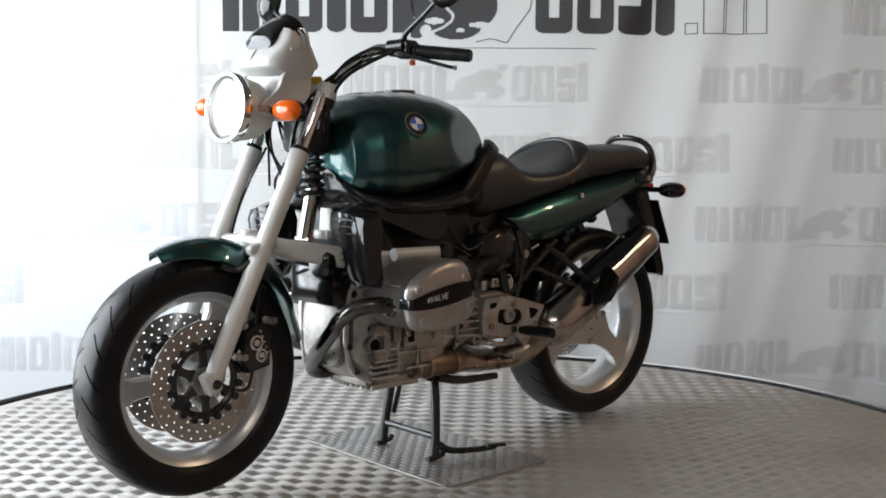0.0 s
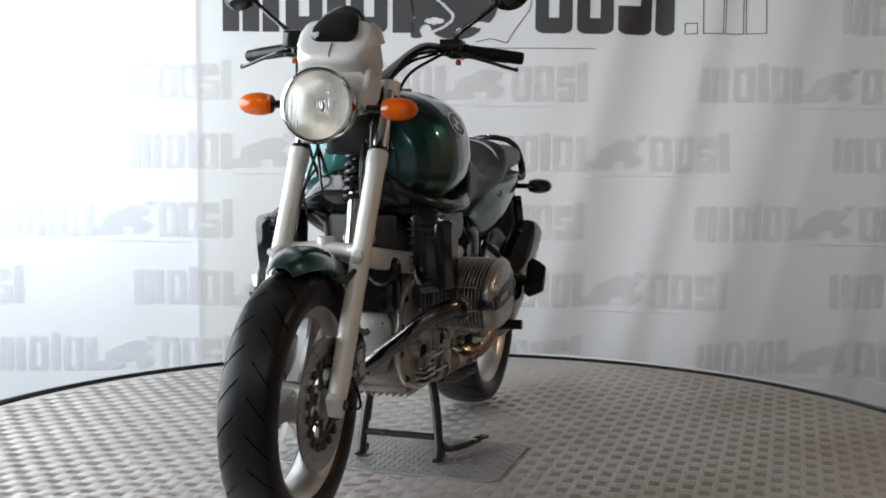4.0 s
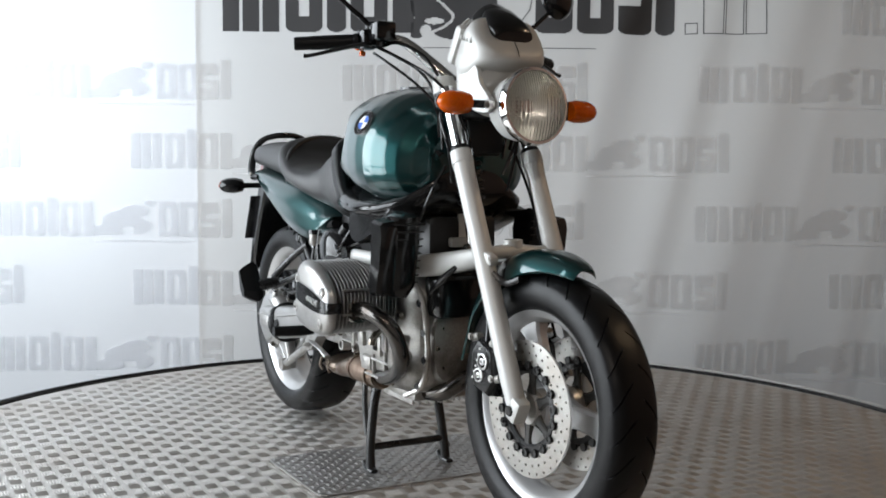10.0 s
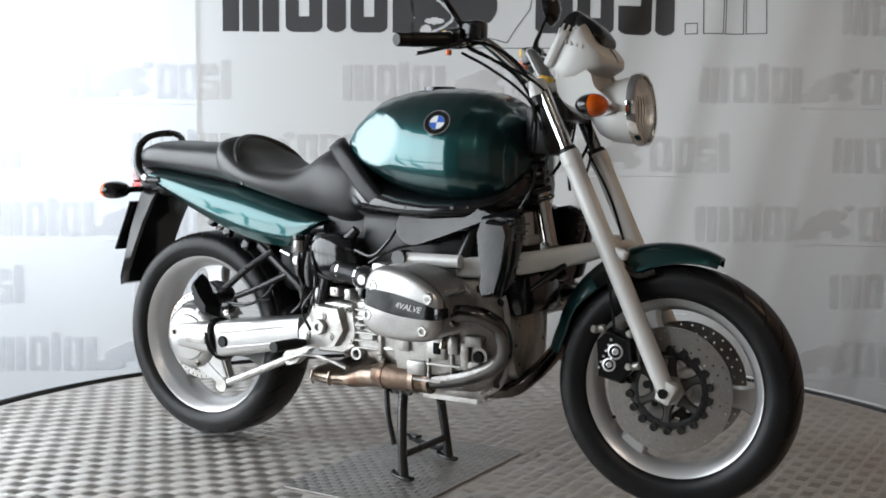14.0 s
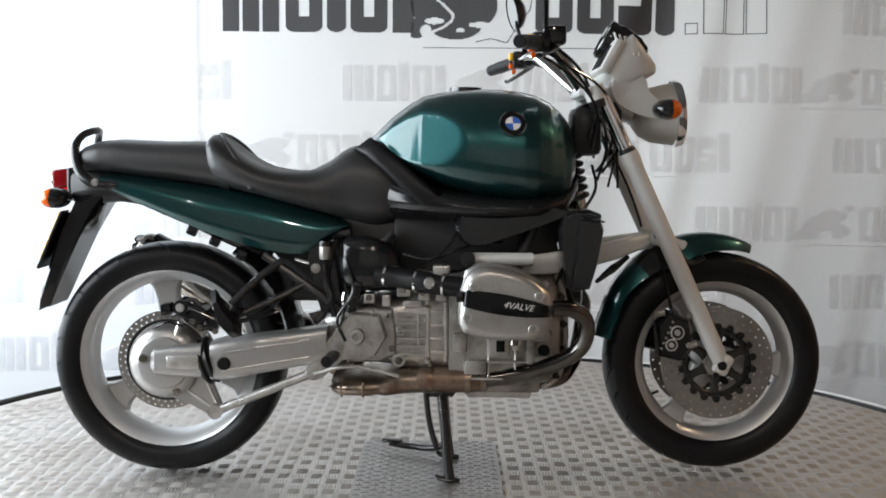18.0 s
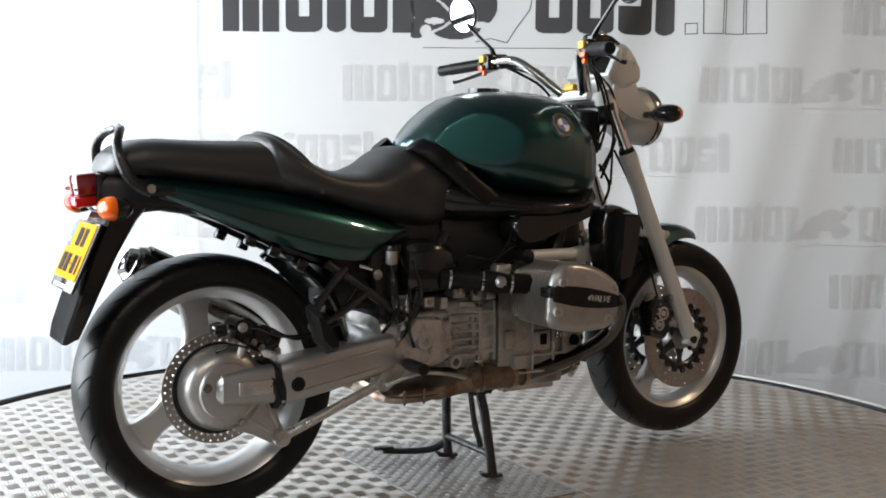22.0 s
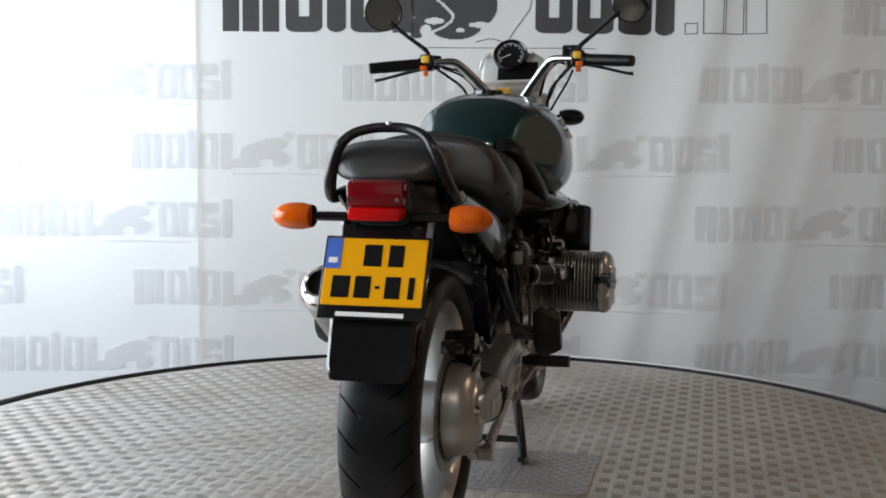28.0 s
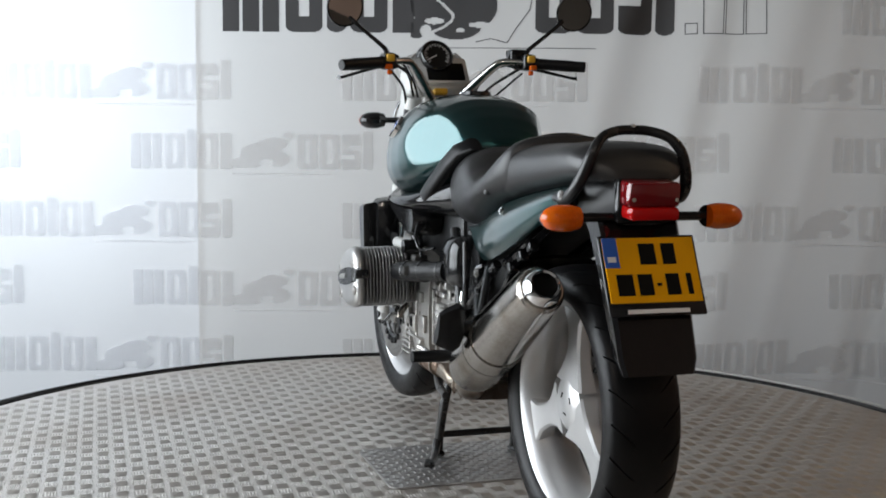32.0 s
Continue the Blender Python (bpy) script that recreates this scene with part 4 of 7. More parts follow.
def handlebar():
    bm = bmesh.new()
    for s in (-1, 1):
        tube(bm, [(0.366, s * 0.052, 1.062), (0.352, s * 0.066, 1.078), (0.318, s * 0.098, 1.115), (0.285, s * 0.130, 1.150), (0.262, s * 0.155, 1.166), (0.238, s * 0.20, 1.164), (0.225, s * 0.235, 1.160)], [0.020, 0.020, 0.019, 0.018, 0.016, 0.0125, 0.011], 16, 5, 0.75)
    box(bm, (0.372, 0, 1.062), (0.035, 0.12, 0.016), 0.006)
    bike("handlebar", bm, POLISH, "polished cast handlebar", True)
    bm = bmesh.new()
    box(bm, (0.371, 0.014, 1.079), (0.028, 0.045, 0.020), 0.005, Matrix.Rotation(radians(15), 4, "Y"))
    bike("key_tag", bm, BUTTON, "yellow key tag", True)
    for s in (-1, 1):
        bm = bmesh.new()
        ga, gb = Vector((0.222, s * 0.245, 1.159)), Vector((0.160, s * 0.388, 1.146))
        tube(bm, [ga.lerp(gb, k / 36) for k in range(37)], [0.019] * 3 + [0.0168 + 0.0011 * (k % 2) for k in range(24)] + [0.0165] * 9 + [0.0145], 16, 1)
        bike("grip", bm, RUBBER, "black ribbed rubber grip", True)
        bm = bmesh.new()
        box(bm, (0.232, s * 0.226, 1.163), (0.046, 0.042, 0.05), 0.009)
        box(bm, (0.252, s * 0.205, 1.160), (0.03, 0.03, 0.034), 0.006)
        if s < 0:
            box(bm, (0.272, s * 0.205, 1.182), (0.05, 0.056, 0.048), 0.008)
        else:
            rod(bm, (0.262, s * 0.19, 1.168), (0.250, s * 0.235, 1.172), 0.018)
        sw = bike("switch_box", bm, PLASTIC, "black switch housing", True)
        bm = bmesh.new()
        box(bm, (0.206, s * 0.226, 1.172), (0.014, 0.024, 0.022), 0.004)
        bike("button", bm, BUTTON, "yellow button", True, parent=sw)
        bm = bmesh.new()
        box(bm, (0.207, s * 0.232, 1.146), (0.016, 0.022, 0.016), 0.004)
        box(bm, (0.214, s * 0.228, 1.130), (0.012, 0.014, 0.014), 0.003)
        bike("button", bm, ORANGE, "orange button", True, parent=sw)
        bm = bmesh.new()
        tube(bm, [(0.262, s * 0.222, 1.152), (0.268, s * 0.25, 1.148), (0.250, s * 0.30, 1.135), (0.222, s * 0.36, 1.118), (0.212, s * 0.378, 1.114), (0.209, s * 0.384, 1.114)], [0.009, 0.009, 0.007, 0.0065, 0.007, 0.009], 10, 5, 0.7)
        bike("lever", bm, PLASTIC if s < 0 else FRAME, "black lever", True)
        # mirror
        mc = Vector((0.226, 0.357 if s > 0 else -0.382, 1.318))
        bm = bmesh.new()
        tube(bm, [(0.245, s * 0.226, 1.188), (0.243, s * 0.236, 1.205), (0.236, s * 0.285, 1.243), (0.232, s * 0.325, 1.275), (0.238, s * 0.345, 1.293)], [0.009, 0.007, 0.006, 0.006, 0.009], 10, 5)
        mr = bike("mirror", bm, PLASTIC, "round black rear-view mirror", True)
        tl = Matrix.Rotation(radians(9 * s), 3, "Z") @ Matrix.Rotation(radians(-13), 3, "Y")
        bm = bmesh.new()
        lathe(bm, [(0.0, 0.034), (0.025, 0.031), (0.046, 0.018), (0.057, 0.0), (0.057, -0.006), (0.053, -0.007), (0.053, -0.003), (0.0, -0.003)], mc, "x", 40, closed=False, tilt=tl)
        bike("mirror_shell", bm, PLASTIC, "", True, 40, mr)
        bm = bmesh.new()
        lathe(bm, [(0.0, -0.0035), (0.0525, -0.0035), (0.0525, -0.005), (0.0, -0.0055)], mc, "x", 40, closed=False, tilt=tl)
        bike("mirror_glass", bm, MIRROR, "mirror glass", True, 40, mr)


def cables():
    runs = [
        [(0.262, -0.20, 1.145), (0.33, -0.16, 1.11), (0.40, -0.13, 1.07), (0.44, -0.10, 1.02), (0.46, -0.07, 0.94), (0.47, -0.05, 0.80)],
        [(0.25, -0.215, 1.135), (0.31, -0.19, 1.10), (0.37, -0.15, 1.05), (0.40, -0.12, 1.0), (0.38, -0.1, 0.93)],
        [(0.262, 0.185, 1.15), (0.32, 0.125, 1.12), (0.38, 0.085, 1.06), (0.43, 0.07, 1.0), (0.42, 0.06, 0.88)],
        [(0.262, 0.19, 1.155), (0.33, 0.135, 1.135), (0.40, 0.095, 1.07), (0.46, 0.08, 1.0), (0.48, 0.06, 0.90), (0.46, 0.05, 0.80)],
        [(0.47, -0.06, 0.90), (0.53, -0.075, 0.78), (0.57, -0.078, 0.66), (0.60, -0.088, 0.52), (0.615, -0.10, 0.45)],
        [(0.47, 0.06, 0.90), (0.53, 0.075, 0.78), (0.57, 0.078, 0.66), (0.60, 0.088, 0.52), (0.615, 0.10, 0.45)],
        [(0.62, 0.10, 0.36), (0.66, 0.13, 0.31), (0.70, 0.12, 0.31)],
        [(0.395, -0.09, 0.86), (0.40, -0.13, 0.80), (0.36, -0.14, 0.73)],
        [(-0.62, -0.11, 0.47), (-0.55, -0.13, 0.44), (-0.46, -0.12, 0.47), (-0.38, -0.12, 0.56)],
        [(-0.25, -0.17, 0.40), (-0.27, -0.18, 0.46), (-0.23, -0.17, 0.53), (-0.25, -0.16, 0.62)],
        [(-0.10, -0.17, 0.63), (-0.03, -0.19, 0.62), (0.02, -0.19, 0.66), (0.05, -0.16, 0.72)],
        [(-0.10, 0.17, 0.63), (-0.03, 0.19, 0.62), (0.02, 0.19, 0.66), (0.05, 0.16, 0.72)],
    ]
    runs += [
        [(-0.285, -0.150, 0.40), (-0.262, -0.158, 0.45), (-0.250, -0.150, 0.52), (-0.262, -0.140, 0.60), (-0.29, -0.13, 0.66)],
        [(-0.04, -0.19, 0.60), (0.02, -0.18, 0.635), (0.09, -0.165, 0.655), (0.16, -0.16, 0.66)],
        [(-0.04, 0.19, 0.60), (0.02, 0.18, 0.635), (0.09, 0.165, 0.655), (0.16, 0.16, 0.66)],
        [(0.30, -0.15, 0.55), (0.315, -0.14, 0.60), (0.305, -0.13, 0.66)],
        [(0.39, -0.10, 1.02), (0.42, -0.115, 0.97), (0.43, -0.10, 0.90), (0.41, -0.08, 0.82)],
    ]
    for y in (-1, 1):
        runs.append([(0.250, y * 0.200, 1.150), (0.285, y * 0.165, 1.160), (0.335, y * 0.125, 1.130), (0.372, y * 0.105, 1.085), (0.392, y * 0.088, 1.030), (0.400, y * 0.075, 0.950)])
        runs.append([(0.262, y * 0.212, 1.150), (0.305, y * 0.180, 1.125), (0.350, y * 0.140, 1.090), (0.385, y * 0.120, 1.040), (0.402, y * 0.108, 0.975), (0.390, y * 0.095, 0.90)])
        runs.append([(0.455, y * 0.072, 0.985), (0.470, y * 0.066, 0.930), (0.452, y * 0.058, 0.880), (0.425, y * 0.056, 0.840)])
    for i, pts in enumerate(runs):
        bm = bmesh.new()
        tube(bm, pts, 0.0036 if i < 7 else 0.0042, 8, 7)
        bike("cable", bm, PLASTIC, "black control cable", 2 <= i < 7)


def telelever():
    bm = bmesh.new()
    for s in (-1, 1):
        rings = []
        for x, y, z, w, h in ((0.575, 0.0, 0.660, 0.030, 0.020), (0.53, 0.028, 0.652, 0.032, 0.022), (0.47, 0.065, 0.636, 0.026, 0.026), (0.38, 0.105, 0.618, 0.022, 0.028), (0.28, 0.135, 0.604, 0.022, 0.028), (0.21, 0.145, 0.60, 0.022, 0.024)):
            rings.append(oval(x, z - h, z + h, w, 3.5, 20, s * y))
        ring_skin(bm, rings)
    rod(bm, (0.565, 0, 0.635), (0.565, 0, 0.69), 0.026, 0.022, 20)
    tube(bm, [(0.43, -0.09, 0.628), (0.425, 0, 0.632), (0.43, 0.09, 0.628)], 0.016, 12, 4)
    bike("wishbone", bm, SILVER, "silver cast front wishbone", False, 45)
    a, b = Vector((0.335, 0, 0.92)), Vector((0.392, 0, 0.655))
    bm = bmesh.new()
    rod(bm, a.lerp(b, 0.45), b, 0.022, 0.022, 20)
    rod(bm, b + Vector((0, -0.03, 0)), b + Vector((0, 0.03, 0)), 0.012)
    sh = bike("front_shock", bm, STEEL, "chromed front damper with a black spring")
    bm = bmesh.new()
    d = (b - a).normalized()
    u = d.orthogonal().normalized()
    w = d.cross(u)
    pts = [a.lerp(b, 0.02 + 0.55 * k / 64) + 0.030 * (math.cos(k * 0.68) * u + math.sin(k * 0.68) * w) for k in range(65)]
    tube(bm, pts, 0.0066, 8, 2)
    bike("spring", bm, FRAME, "black coil spring", parent=sh)
    bm = bmesh.new()
    for k in range(9):
        rod(bm, a.lerp(b, 0.050 * k), a.lerp(b, 0.050 * k + 0.05), 0.017 + 0.003 * (k % 2), 0.020 - 0.003 * (k % 2), 18)
    bike("damper_bellows", bm, RUBBER, "black rubber bellows inside the spring", parent=sh)


# ---- tank and seat
TX = [-0.200, -0.190, -0.165, -0.131, -0.09, -0.053, 0.0, 0.04, 0.10, 0.162, 0.21, 0.245, 0.280, 0.312, 0.335, 0.349, 0.354]
TT = [0.918, 0.932, 0.957, 0.990, 1.020, 1.041, 1.053, 1.059, 1.062, 1.060, 1.055, 1.047, 1.030, 1.005, 0.975, 0.935, 0.905]
TB = [0.900, 0.893, 0.880, 0.860, 0.838, 0.820, 0.797, 0.785, 0.770, 0.760, 0.755, 0.755, 0.758, 0.766, 0.782, 0.812, 0.845]
TW = [0.030, 0.065, 0.105, 0.140, 0.168, 0.186, 0.203, 0.212, 0.222, 0.227, 0.226, 0.220, 0.205, 0.182, 0.152, 0.110, 0.060]


def tank_ring(x, n=84):
    zt, zb, w = grid_interp(TX, (TT, TB, TW), x)
    out = []
    zw = zb + (zt - zb) * 0.40
    for k in range(n):
        a = 2 * math.pi * k / n
        ca, sa = math.cos(a), math.sin(a)
        if sa >= 0:
            z = zw + (zt - zw) * sa ** 0.98
            y = w * math.copysign(abs(ca) ** 0.80, ca)
        else:
            z = zw + (zw - zb) * math.copysign(abs(sa) ** 0.75, sa)
            y = w * math.copysign(abs(ca) ** 0.55, ca)
        # the knee recess, a flat oval cut that faces back and drops towards the front
        u, v = x + 0.030, z - 0.917
        u, v = u * 0.93 - v * 0.36, u * 0.36 + v * 0.93
        q = min(1.0, max(0.0, (1.06 - math.hypot(u / 0.152, v / 0.074)) / 0.14))
        flat = 0.170 + 0.46 * (x + 0.035) - 0.22 * (z - 0.917)
        if abs(y) > flat > 0.03:
            y -= math.copysign((abs(y) - flat) * q * q * (3 - 2 * q), ca)
        out.append(Vector((x, y, z)))
    return out


def tank():
    bm = bmesh.new()
    xs = list(np.interp(np.linspace(0, len(TX) - 1, 121), range(len(TX)), TX))
    ring_skin(bm, [tank_ring(x) for x in xs])
    bmesh.ops.smooth_vert(bm, verts=bm.verts, factor=0.4, use_axis_x=False, use_axis_y=True, use_axis_z=True)
    bmesh.ops.smooth_vert(bm, verts=bm.verts, factor=0.4, use_axis_x=False, use_axis_y=True, use_axis_z=True)
    t = bike("fuel_tank", bm, GREEN, "dark green pearl fuel tank", smooth=80)
    for s in (-1, 1):
        ring = sorted((p for p in tank_ring(0.177) if p.y * s > 0 and p.z > 0.85), key=lambda p: p.z)
        yb = float(np.interp(0.964, [p.z for p in ring], [p.y for p in ring]))
        y1 = float(np.interp(0.984, [p.z for p in ring], [p.y for p in ring]))
        y2 = float(np.interp(0.944, [p.z for p in ring], [p.y for p in ring]))
        n = Vector((0.006, s * 0.04, abs(y2 - y1))).normalized()
        c = Vector((0.177, yb, 0.964)) + n * 0.003
        u = Vector((0, 0, 1)).cross(n).normalized()
        w = n.cross(u)
        for name, mat, r0, r1, h in (("badge_ring", GLOSS, 0.0, 0.0345, 0.0), ("badge_edge", CHROME, 0.0325, 0.0355, 0.0012), ("badge_inner_ring", CHROME, 0.0195, 0.0212, 0.0014)):
            bm = bmesh.new()
            N = 40
            vs = []
            for r in ((r0, r1) if r0 else (r1,)):
                for hh in (-0.008, h):
                    vs.append([bm.verts.new(c + n * (hh if hh < 0 else hh + 0.0015) + r * (math.cos(2 * math.pi * k / N) * u + math.sin(2 * math.pi * k / N) * w)) for k in range(N)])
            for i in range(N):
                j = (i + 1) % N
                if r0:
                    a, b, d, e = vs
                    bm.faces.new((b[i], b[j], e[j], e[i]))
                    bm.faces.new((a[i], a[j], b[j], b[i]))
                    bm.faces.new((d[i], d[j], e[j], e[i]))
                else:
                    a, b = vs
                    bm.faces.new((a[i], a[j], b[j], b[i]))
            if not r0:
                bm.faces.new(vs[1])
            bike(name, bm, mat, parent=t)
        for q in range(4):
            bm = bmesh.new()
            rim = [c + n * 0.0024 + 0.0195 * (math.cos(radians(90 * q + 9 * k)) * u + math.sin(radians(90 * q + 9 * k)) * w) for k in range(11)]
            P = [c + n * 0.0024] + rim
            ring_skin(bm, [[p - n * 0.003 for p in P], P])
            bike("badge_quarter", bm, BLUE if q % 2 == (0 if s < 0 else 1) else WHITE, parent=t)
    bm = bmesh.new()
    rod(bm, (0.06, 0, 1.052), (0.06, 0, 1.066), 0.045, 0.043, 36)
    bike("filler_cap", bm, GLOSS, "", parent=t)
    # the black trim below the tank
    bm = bmesh.new()
    rings = []
    for x, zb, zt, w in ((-0.185, 0.715, 0.865, 0.110), (-0.12, 0.702, 0.842, 0.152), (-0.04, 0.704, 0.818, 0.188), (0.05, 0.704, 0.798, 0.212), (0.15, 0.708, 0.786, 0.224), (0.25, 0.714, 0.786, 0.214), (0.32, 0.730, 0.806, 0.172), (0.358, 0.765, 0.85, 0.10)):
        rings.append(oval(x, zb, zt, w, 2.3, 32))
    ring_skin(bm, rings)
    bmesh.ops.subdivide_edges(bm, edges=bm.edges, cuts=1, smooth=0.2)
    bike("tank_trim", bm, PLASTIC, "black plastic trim below the tank", smooth=60)
    for s in (-1, 1):
        bm = bmesh.new()
        slab(bm, [(0.030, 0.700), (0.052, 0.738), (0.12, 0.765), (0.24, 0.765), (0.325, 0.752), (0.335, 0.735), (0.24, 0.697), (0.14, 0.662), (0.085, 0.648), (0.045, 0.664)], s * 0.10, s * 0.192, 0.014, 0.97, 3)
        bike("side_cover", bm, PLASTIC, "glossy black plastic side cover", smooth=50)
        bolts("trim_screw", [(0.09, s * 0.214, 0.752), (0.225, s * 0.214, 0.754)], (0, s, 0), 0.004, 0.003, FRAME)


def seat():
    xs = [-0.045, -0.08, -0.12, -0.16, -0.20, -0.235, -0.265, -0.30, -0.337, -0.38, -0.43, -0.475, -0.51, -0.546, -0.575, -0.597, -0.612, -0.622]
    zt = [0.79, 0.845, 0.878, 0.898, 0.908, 0.910, 0.897, 0.868, 0.850, 0.846, 0.848, 0.857, 0.875, 0.900, 0.922, 0.936, 0.936, 0.925]
    zb = [0.73, 0.715, 0.700, 0.688, 0.690, 0.700, 0.708, 0.718, 0.729, 0.742, 0.757, 0.770, 0.778, 0.784, 0.790, 0.797, 0.81, 0.83]
    hw = [0.09, 0.118, 0.135, 0.143, 0.146, 0.146, 0.146, 0.150, 0.156, 0.163, 0.170, 0.173, 0.172, 0.168, 0.162, 0.155, 0.145, 0.12]
    bm = bmesh.new()
    f = np.linspace(0, len(xs) - 1, 52)
    I = range(len(xs))
    rings = []
    for k in f:
        x, t, b, w = (float(np.interp(k, I, c)) for c in (xs, zt, zb, hw))
        dish = 0.012 if -0.56 < x < -0.34 else 0.0
        r = oval(x, b, t, w, 2.7, 36)
        for p in r:
            if p.z > (b + t) / 2:
                p.z -= dish * math.exp(-(p.y / 0.07) ** 2)
        rings.append(r)
    ring_skin(bm, rings)
    for _ in range(2):
        bmesh.ops.smooth_vert(bm, verts=bm.verts, factor=0.5, use_axis_x=False, use_axis_y=True, use_axis_z=True)
    s1 = bike("rider_seat", bm, VINYL, "black vinyl rider seat with a raised rear edge", smooth=70)
    bm = bmesh.new()
    P = []
    for k in range(-9, 10):
        q = k / 9
        y = 0.158 * math.sin(q * math.pi / 2 * 0.98)
        z = 0.795 + 0.138 * math.cos(q * math.pi / 2) ** 0.7
        x = -0.60 + 0.105 * abs(q) ** 1.5
        P.append((x, y, z))
    tube(bm, P, 0.0085, 10, 3)
    bike("seat_piping", bm, VINYL, "", parent=s1)
    xs = [-0.56, -0.60, -0.66, -0.73, -0.80, -0.86, -0.91, -0.95, -0.975, -0.988]
    zt = [0.895, 0.915, 0.918, 0.917, 0.919, 0.922, 0.918, 0.905, 0.885, 0.858]
    zb = [0.780, 0.792, 0.800, 0.809, 0.818, 0.826, 0.831, 0.832, 0.832, 0.836]
    hw = [0.150, 0.147, 0.143, 0.139, 0.134, 0.130, 0.124, 0.112, 0.094, 0.06]
    bm = bmesh.new()
    rings = []
    for k in np.linspace(0, len(xs) - 1, 34):
        x, t, b, w = (float(np.interp(k, range(len(xs)), c)) for c in (xs, zt, zb, hw))
        rings.append(oval(x, b, t, w, 2.8, 36))
    ring_skin(bm, rings)
    bmesh.ops.smooth_vert(bm, verts=bm.verts, factor=0.5, use_axis_x=False, use_axis_y=True, use_axis_z=True)
    bike("pillion_seat", bm, VINYL, "black vinyl pillion seat", smooth=70)
    for s in (-1, 1):
        bm = bmesh.new()
        rings = []
        for x, z, y in ((-0.212, 0.914, 0.112), (-0.180, 0.897, 0.140), (-0.132, 0.858, 0.160), (-0.084, 0.815, 0.176), (-0.040, 0.778, 0.186), (-0.005, 0.752, 0.186)):
            d = Vector((0.60, 0, -0.80)).normalized()
            u = Vector((d.z * -1, 0, d.x)).normalized()
            c = Vector((x, s * (y - 0.016), z))
            rings.append([c + 0.027 * math.copysign(abs(math.cos(a)) ** 0.7, math.cos(a)) * u + Vector((0, s * 0.019 * math.copysign(abs(math.sin(a)) ** 0.7, math.sin(a)), 0)) for a in (2 * math.pi * k / 20 for k in range(20))])
        ring_skin(bm, rings)
        bmesh.ops.subdivide_edges(bm, edges=bm.edges, cuts=1, smooth=0.3)
        bike("knee_pad", bm, RUBBER, "black rubber knee pad", smooth=60)


def tail():
    xs = [-0.905, -0.89, -0.80, -0.715, -0.60, -0.51, -0.44, -0.38, -0.335, -0.318, -0.240]
    zt = [0.822, 0.832, 0.824, 0.812, 0.794, 0.780, 0.764, 0.748, 0.735, 0.729, 0.702]
    zb = [0.806, 0.798, 0.762, 0.726, 0.680, 0.650, 0.632, 0.624, 0.624, 0.634, 0.694]
    for s in (-1, 1):
        bm = bmesh.new()
        rings = []
        for k in np.linspace(0, len(xs) - 1, 40):
            x, t, b = (float(np.interp(k, range(len(xs)), c)) for c in (xs, zt, zb))
            f = (x + 0.905) / 0.65
            yo = 0.126 + 0.030 * math.sin(math.pi * min(1, f * 0.9)) - 0.012 * f
            ring = []
            for j in range(15):
                q = j / 14
                z = t + (b - t) * q
                y = yo - 0.15 * max(0.0, 0.52 - q) ** 2 - (0.012 * (q - 0.80) / 0.20 if q > 0.80 else 0.0)
                ring.append(Vector((x - 0.018 * q, s * y, z)))
            inner = [Vector((p.x, p.y - s * 0.006, p.z)) for p in ring[::-1]]
            rings.append(ring + inner)
        ring_skin(bm, rings)
        p = bike("tail_panel", bm, GREEN, "dark green tail side panel", smooth=60)
        if s > 0:
            bolts("panel_bolt", [(-0.563, s * 0.147, 0.757)], (0, s, 0.2), 0.006, 0.004, CHROME, p)
        bm = bmesh.new()
        tube(bm, [(-0.88, s * 0.090, 0.80), (-0.72, s * 0.092, 0.735), (-0.55, s * 0.088, 0.655), (-0.45, s * 0.085, 0.62)], [0.012, 0.015, 0.018, 0.016], 10, 4)
        for xx, zz in ((-0.66, 0.69), (-0.60, 0.662), (-0.53, 0.625)):
            box(bm, (xx, s * 0.105, zz - 0.008), (0.028, 0.024, 0.028), 0.005, Matrix.Rotation(radians(25), 4, "Y"))
        bike("panel_underside", bm, PLASTIC)
    # inner mudguard and tail box
    bm = bmesh.new()
    rings = []
    for x, zb_, zt_, w in ((-1.00, 0.752, 0.842, 0.060), (-0.965, 0.748, 0.845, 0.078), (-0.925, 0.748, 0.84, 0.092), (-0.86, 0.752, 0.84, 0.092), (-0.75, 0.735, 0.83, 0.090), (-0.60, 0.685, 0.81, 0.085), (-0.46, 0.625, 0.78, 0.080), (-0.36, 0.50, 0.75, 0.080), (-0.31, 0.48, 0.72, 0.08)):
        rings.append(oval(x, zb_, zt_, w, 4.0, 24))
    ring_skin(bm, rings)
    bike("tail_box", bm, MATTE, "black tail underside", smooth=50)
    bm = bmesh.new()
    box(bm, (-1.012, 0, 0.817), (0.074, 0.112, 0.050), 0.007, Matrix.Rotation(radians(-6), 4, "Y"))
    t = bike("tail_light", bm, RUBY, "red tail lamp")
    bm = bmesh.new()
    box(bm, (-1.016, 0, 0.779), (0.074, 0.106, 0.026), 0.007, Matrix.Rotation(radians(-6), 4, "Y"))
    bike("brake_lens", bm, RED, "bright red lower lens", parent=t)
    bolts("lens_screw", [(-1.049, -0.047, 0.804), (-1.049, 0.047, 0.804)], (-1, 0, 0), 0.003, 0.003, CHROME, t)
    bm = bmesh.new()
    box(bm, (-0.992, 0, 0.80), (0.03, 0.125, 0.09), 0.008)
    bike("lamp_base", bm, PLASTIC, parent=t)
    # plate carrier, flap and plate
    bm = bmesh.new()
    rings = []
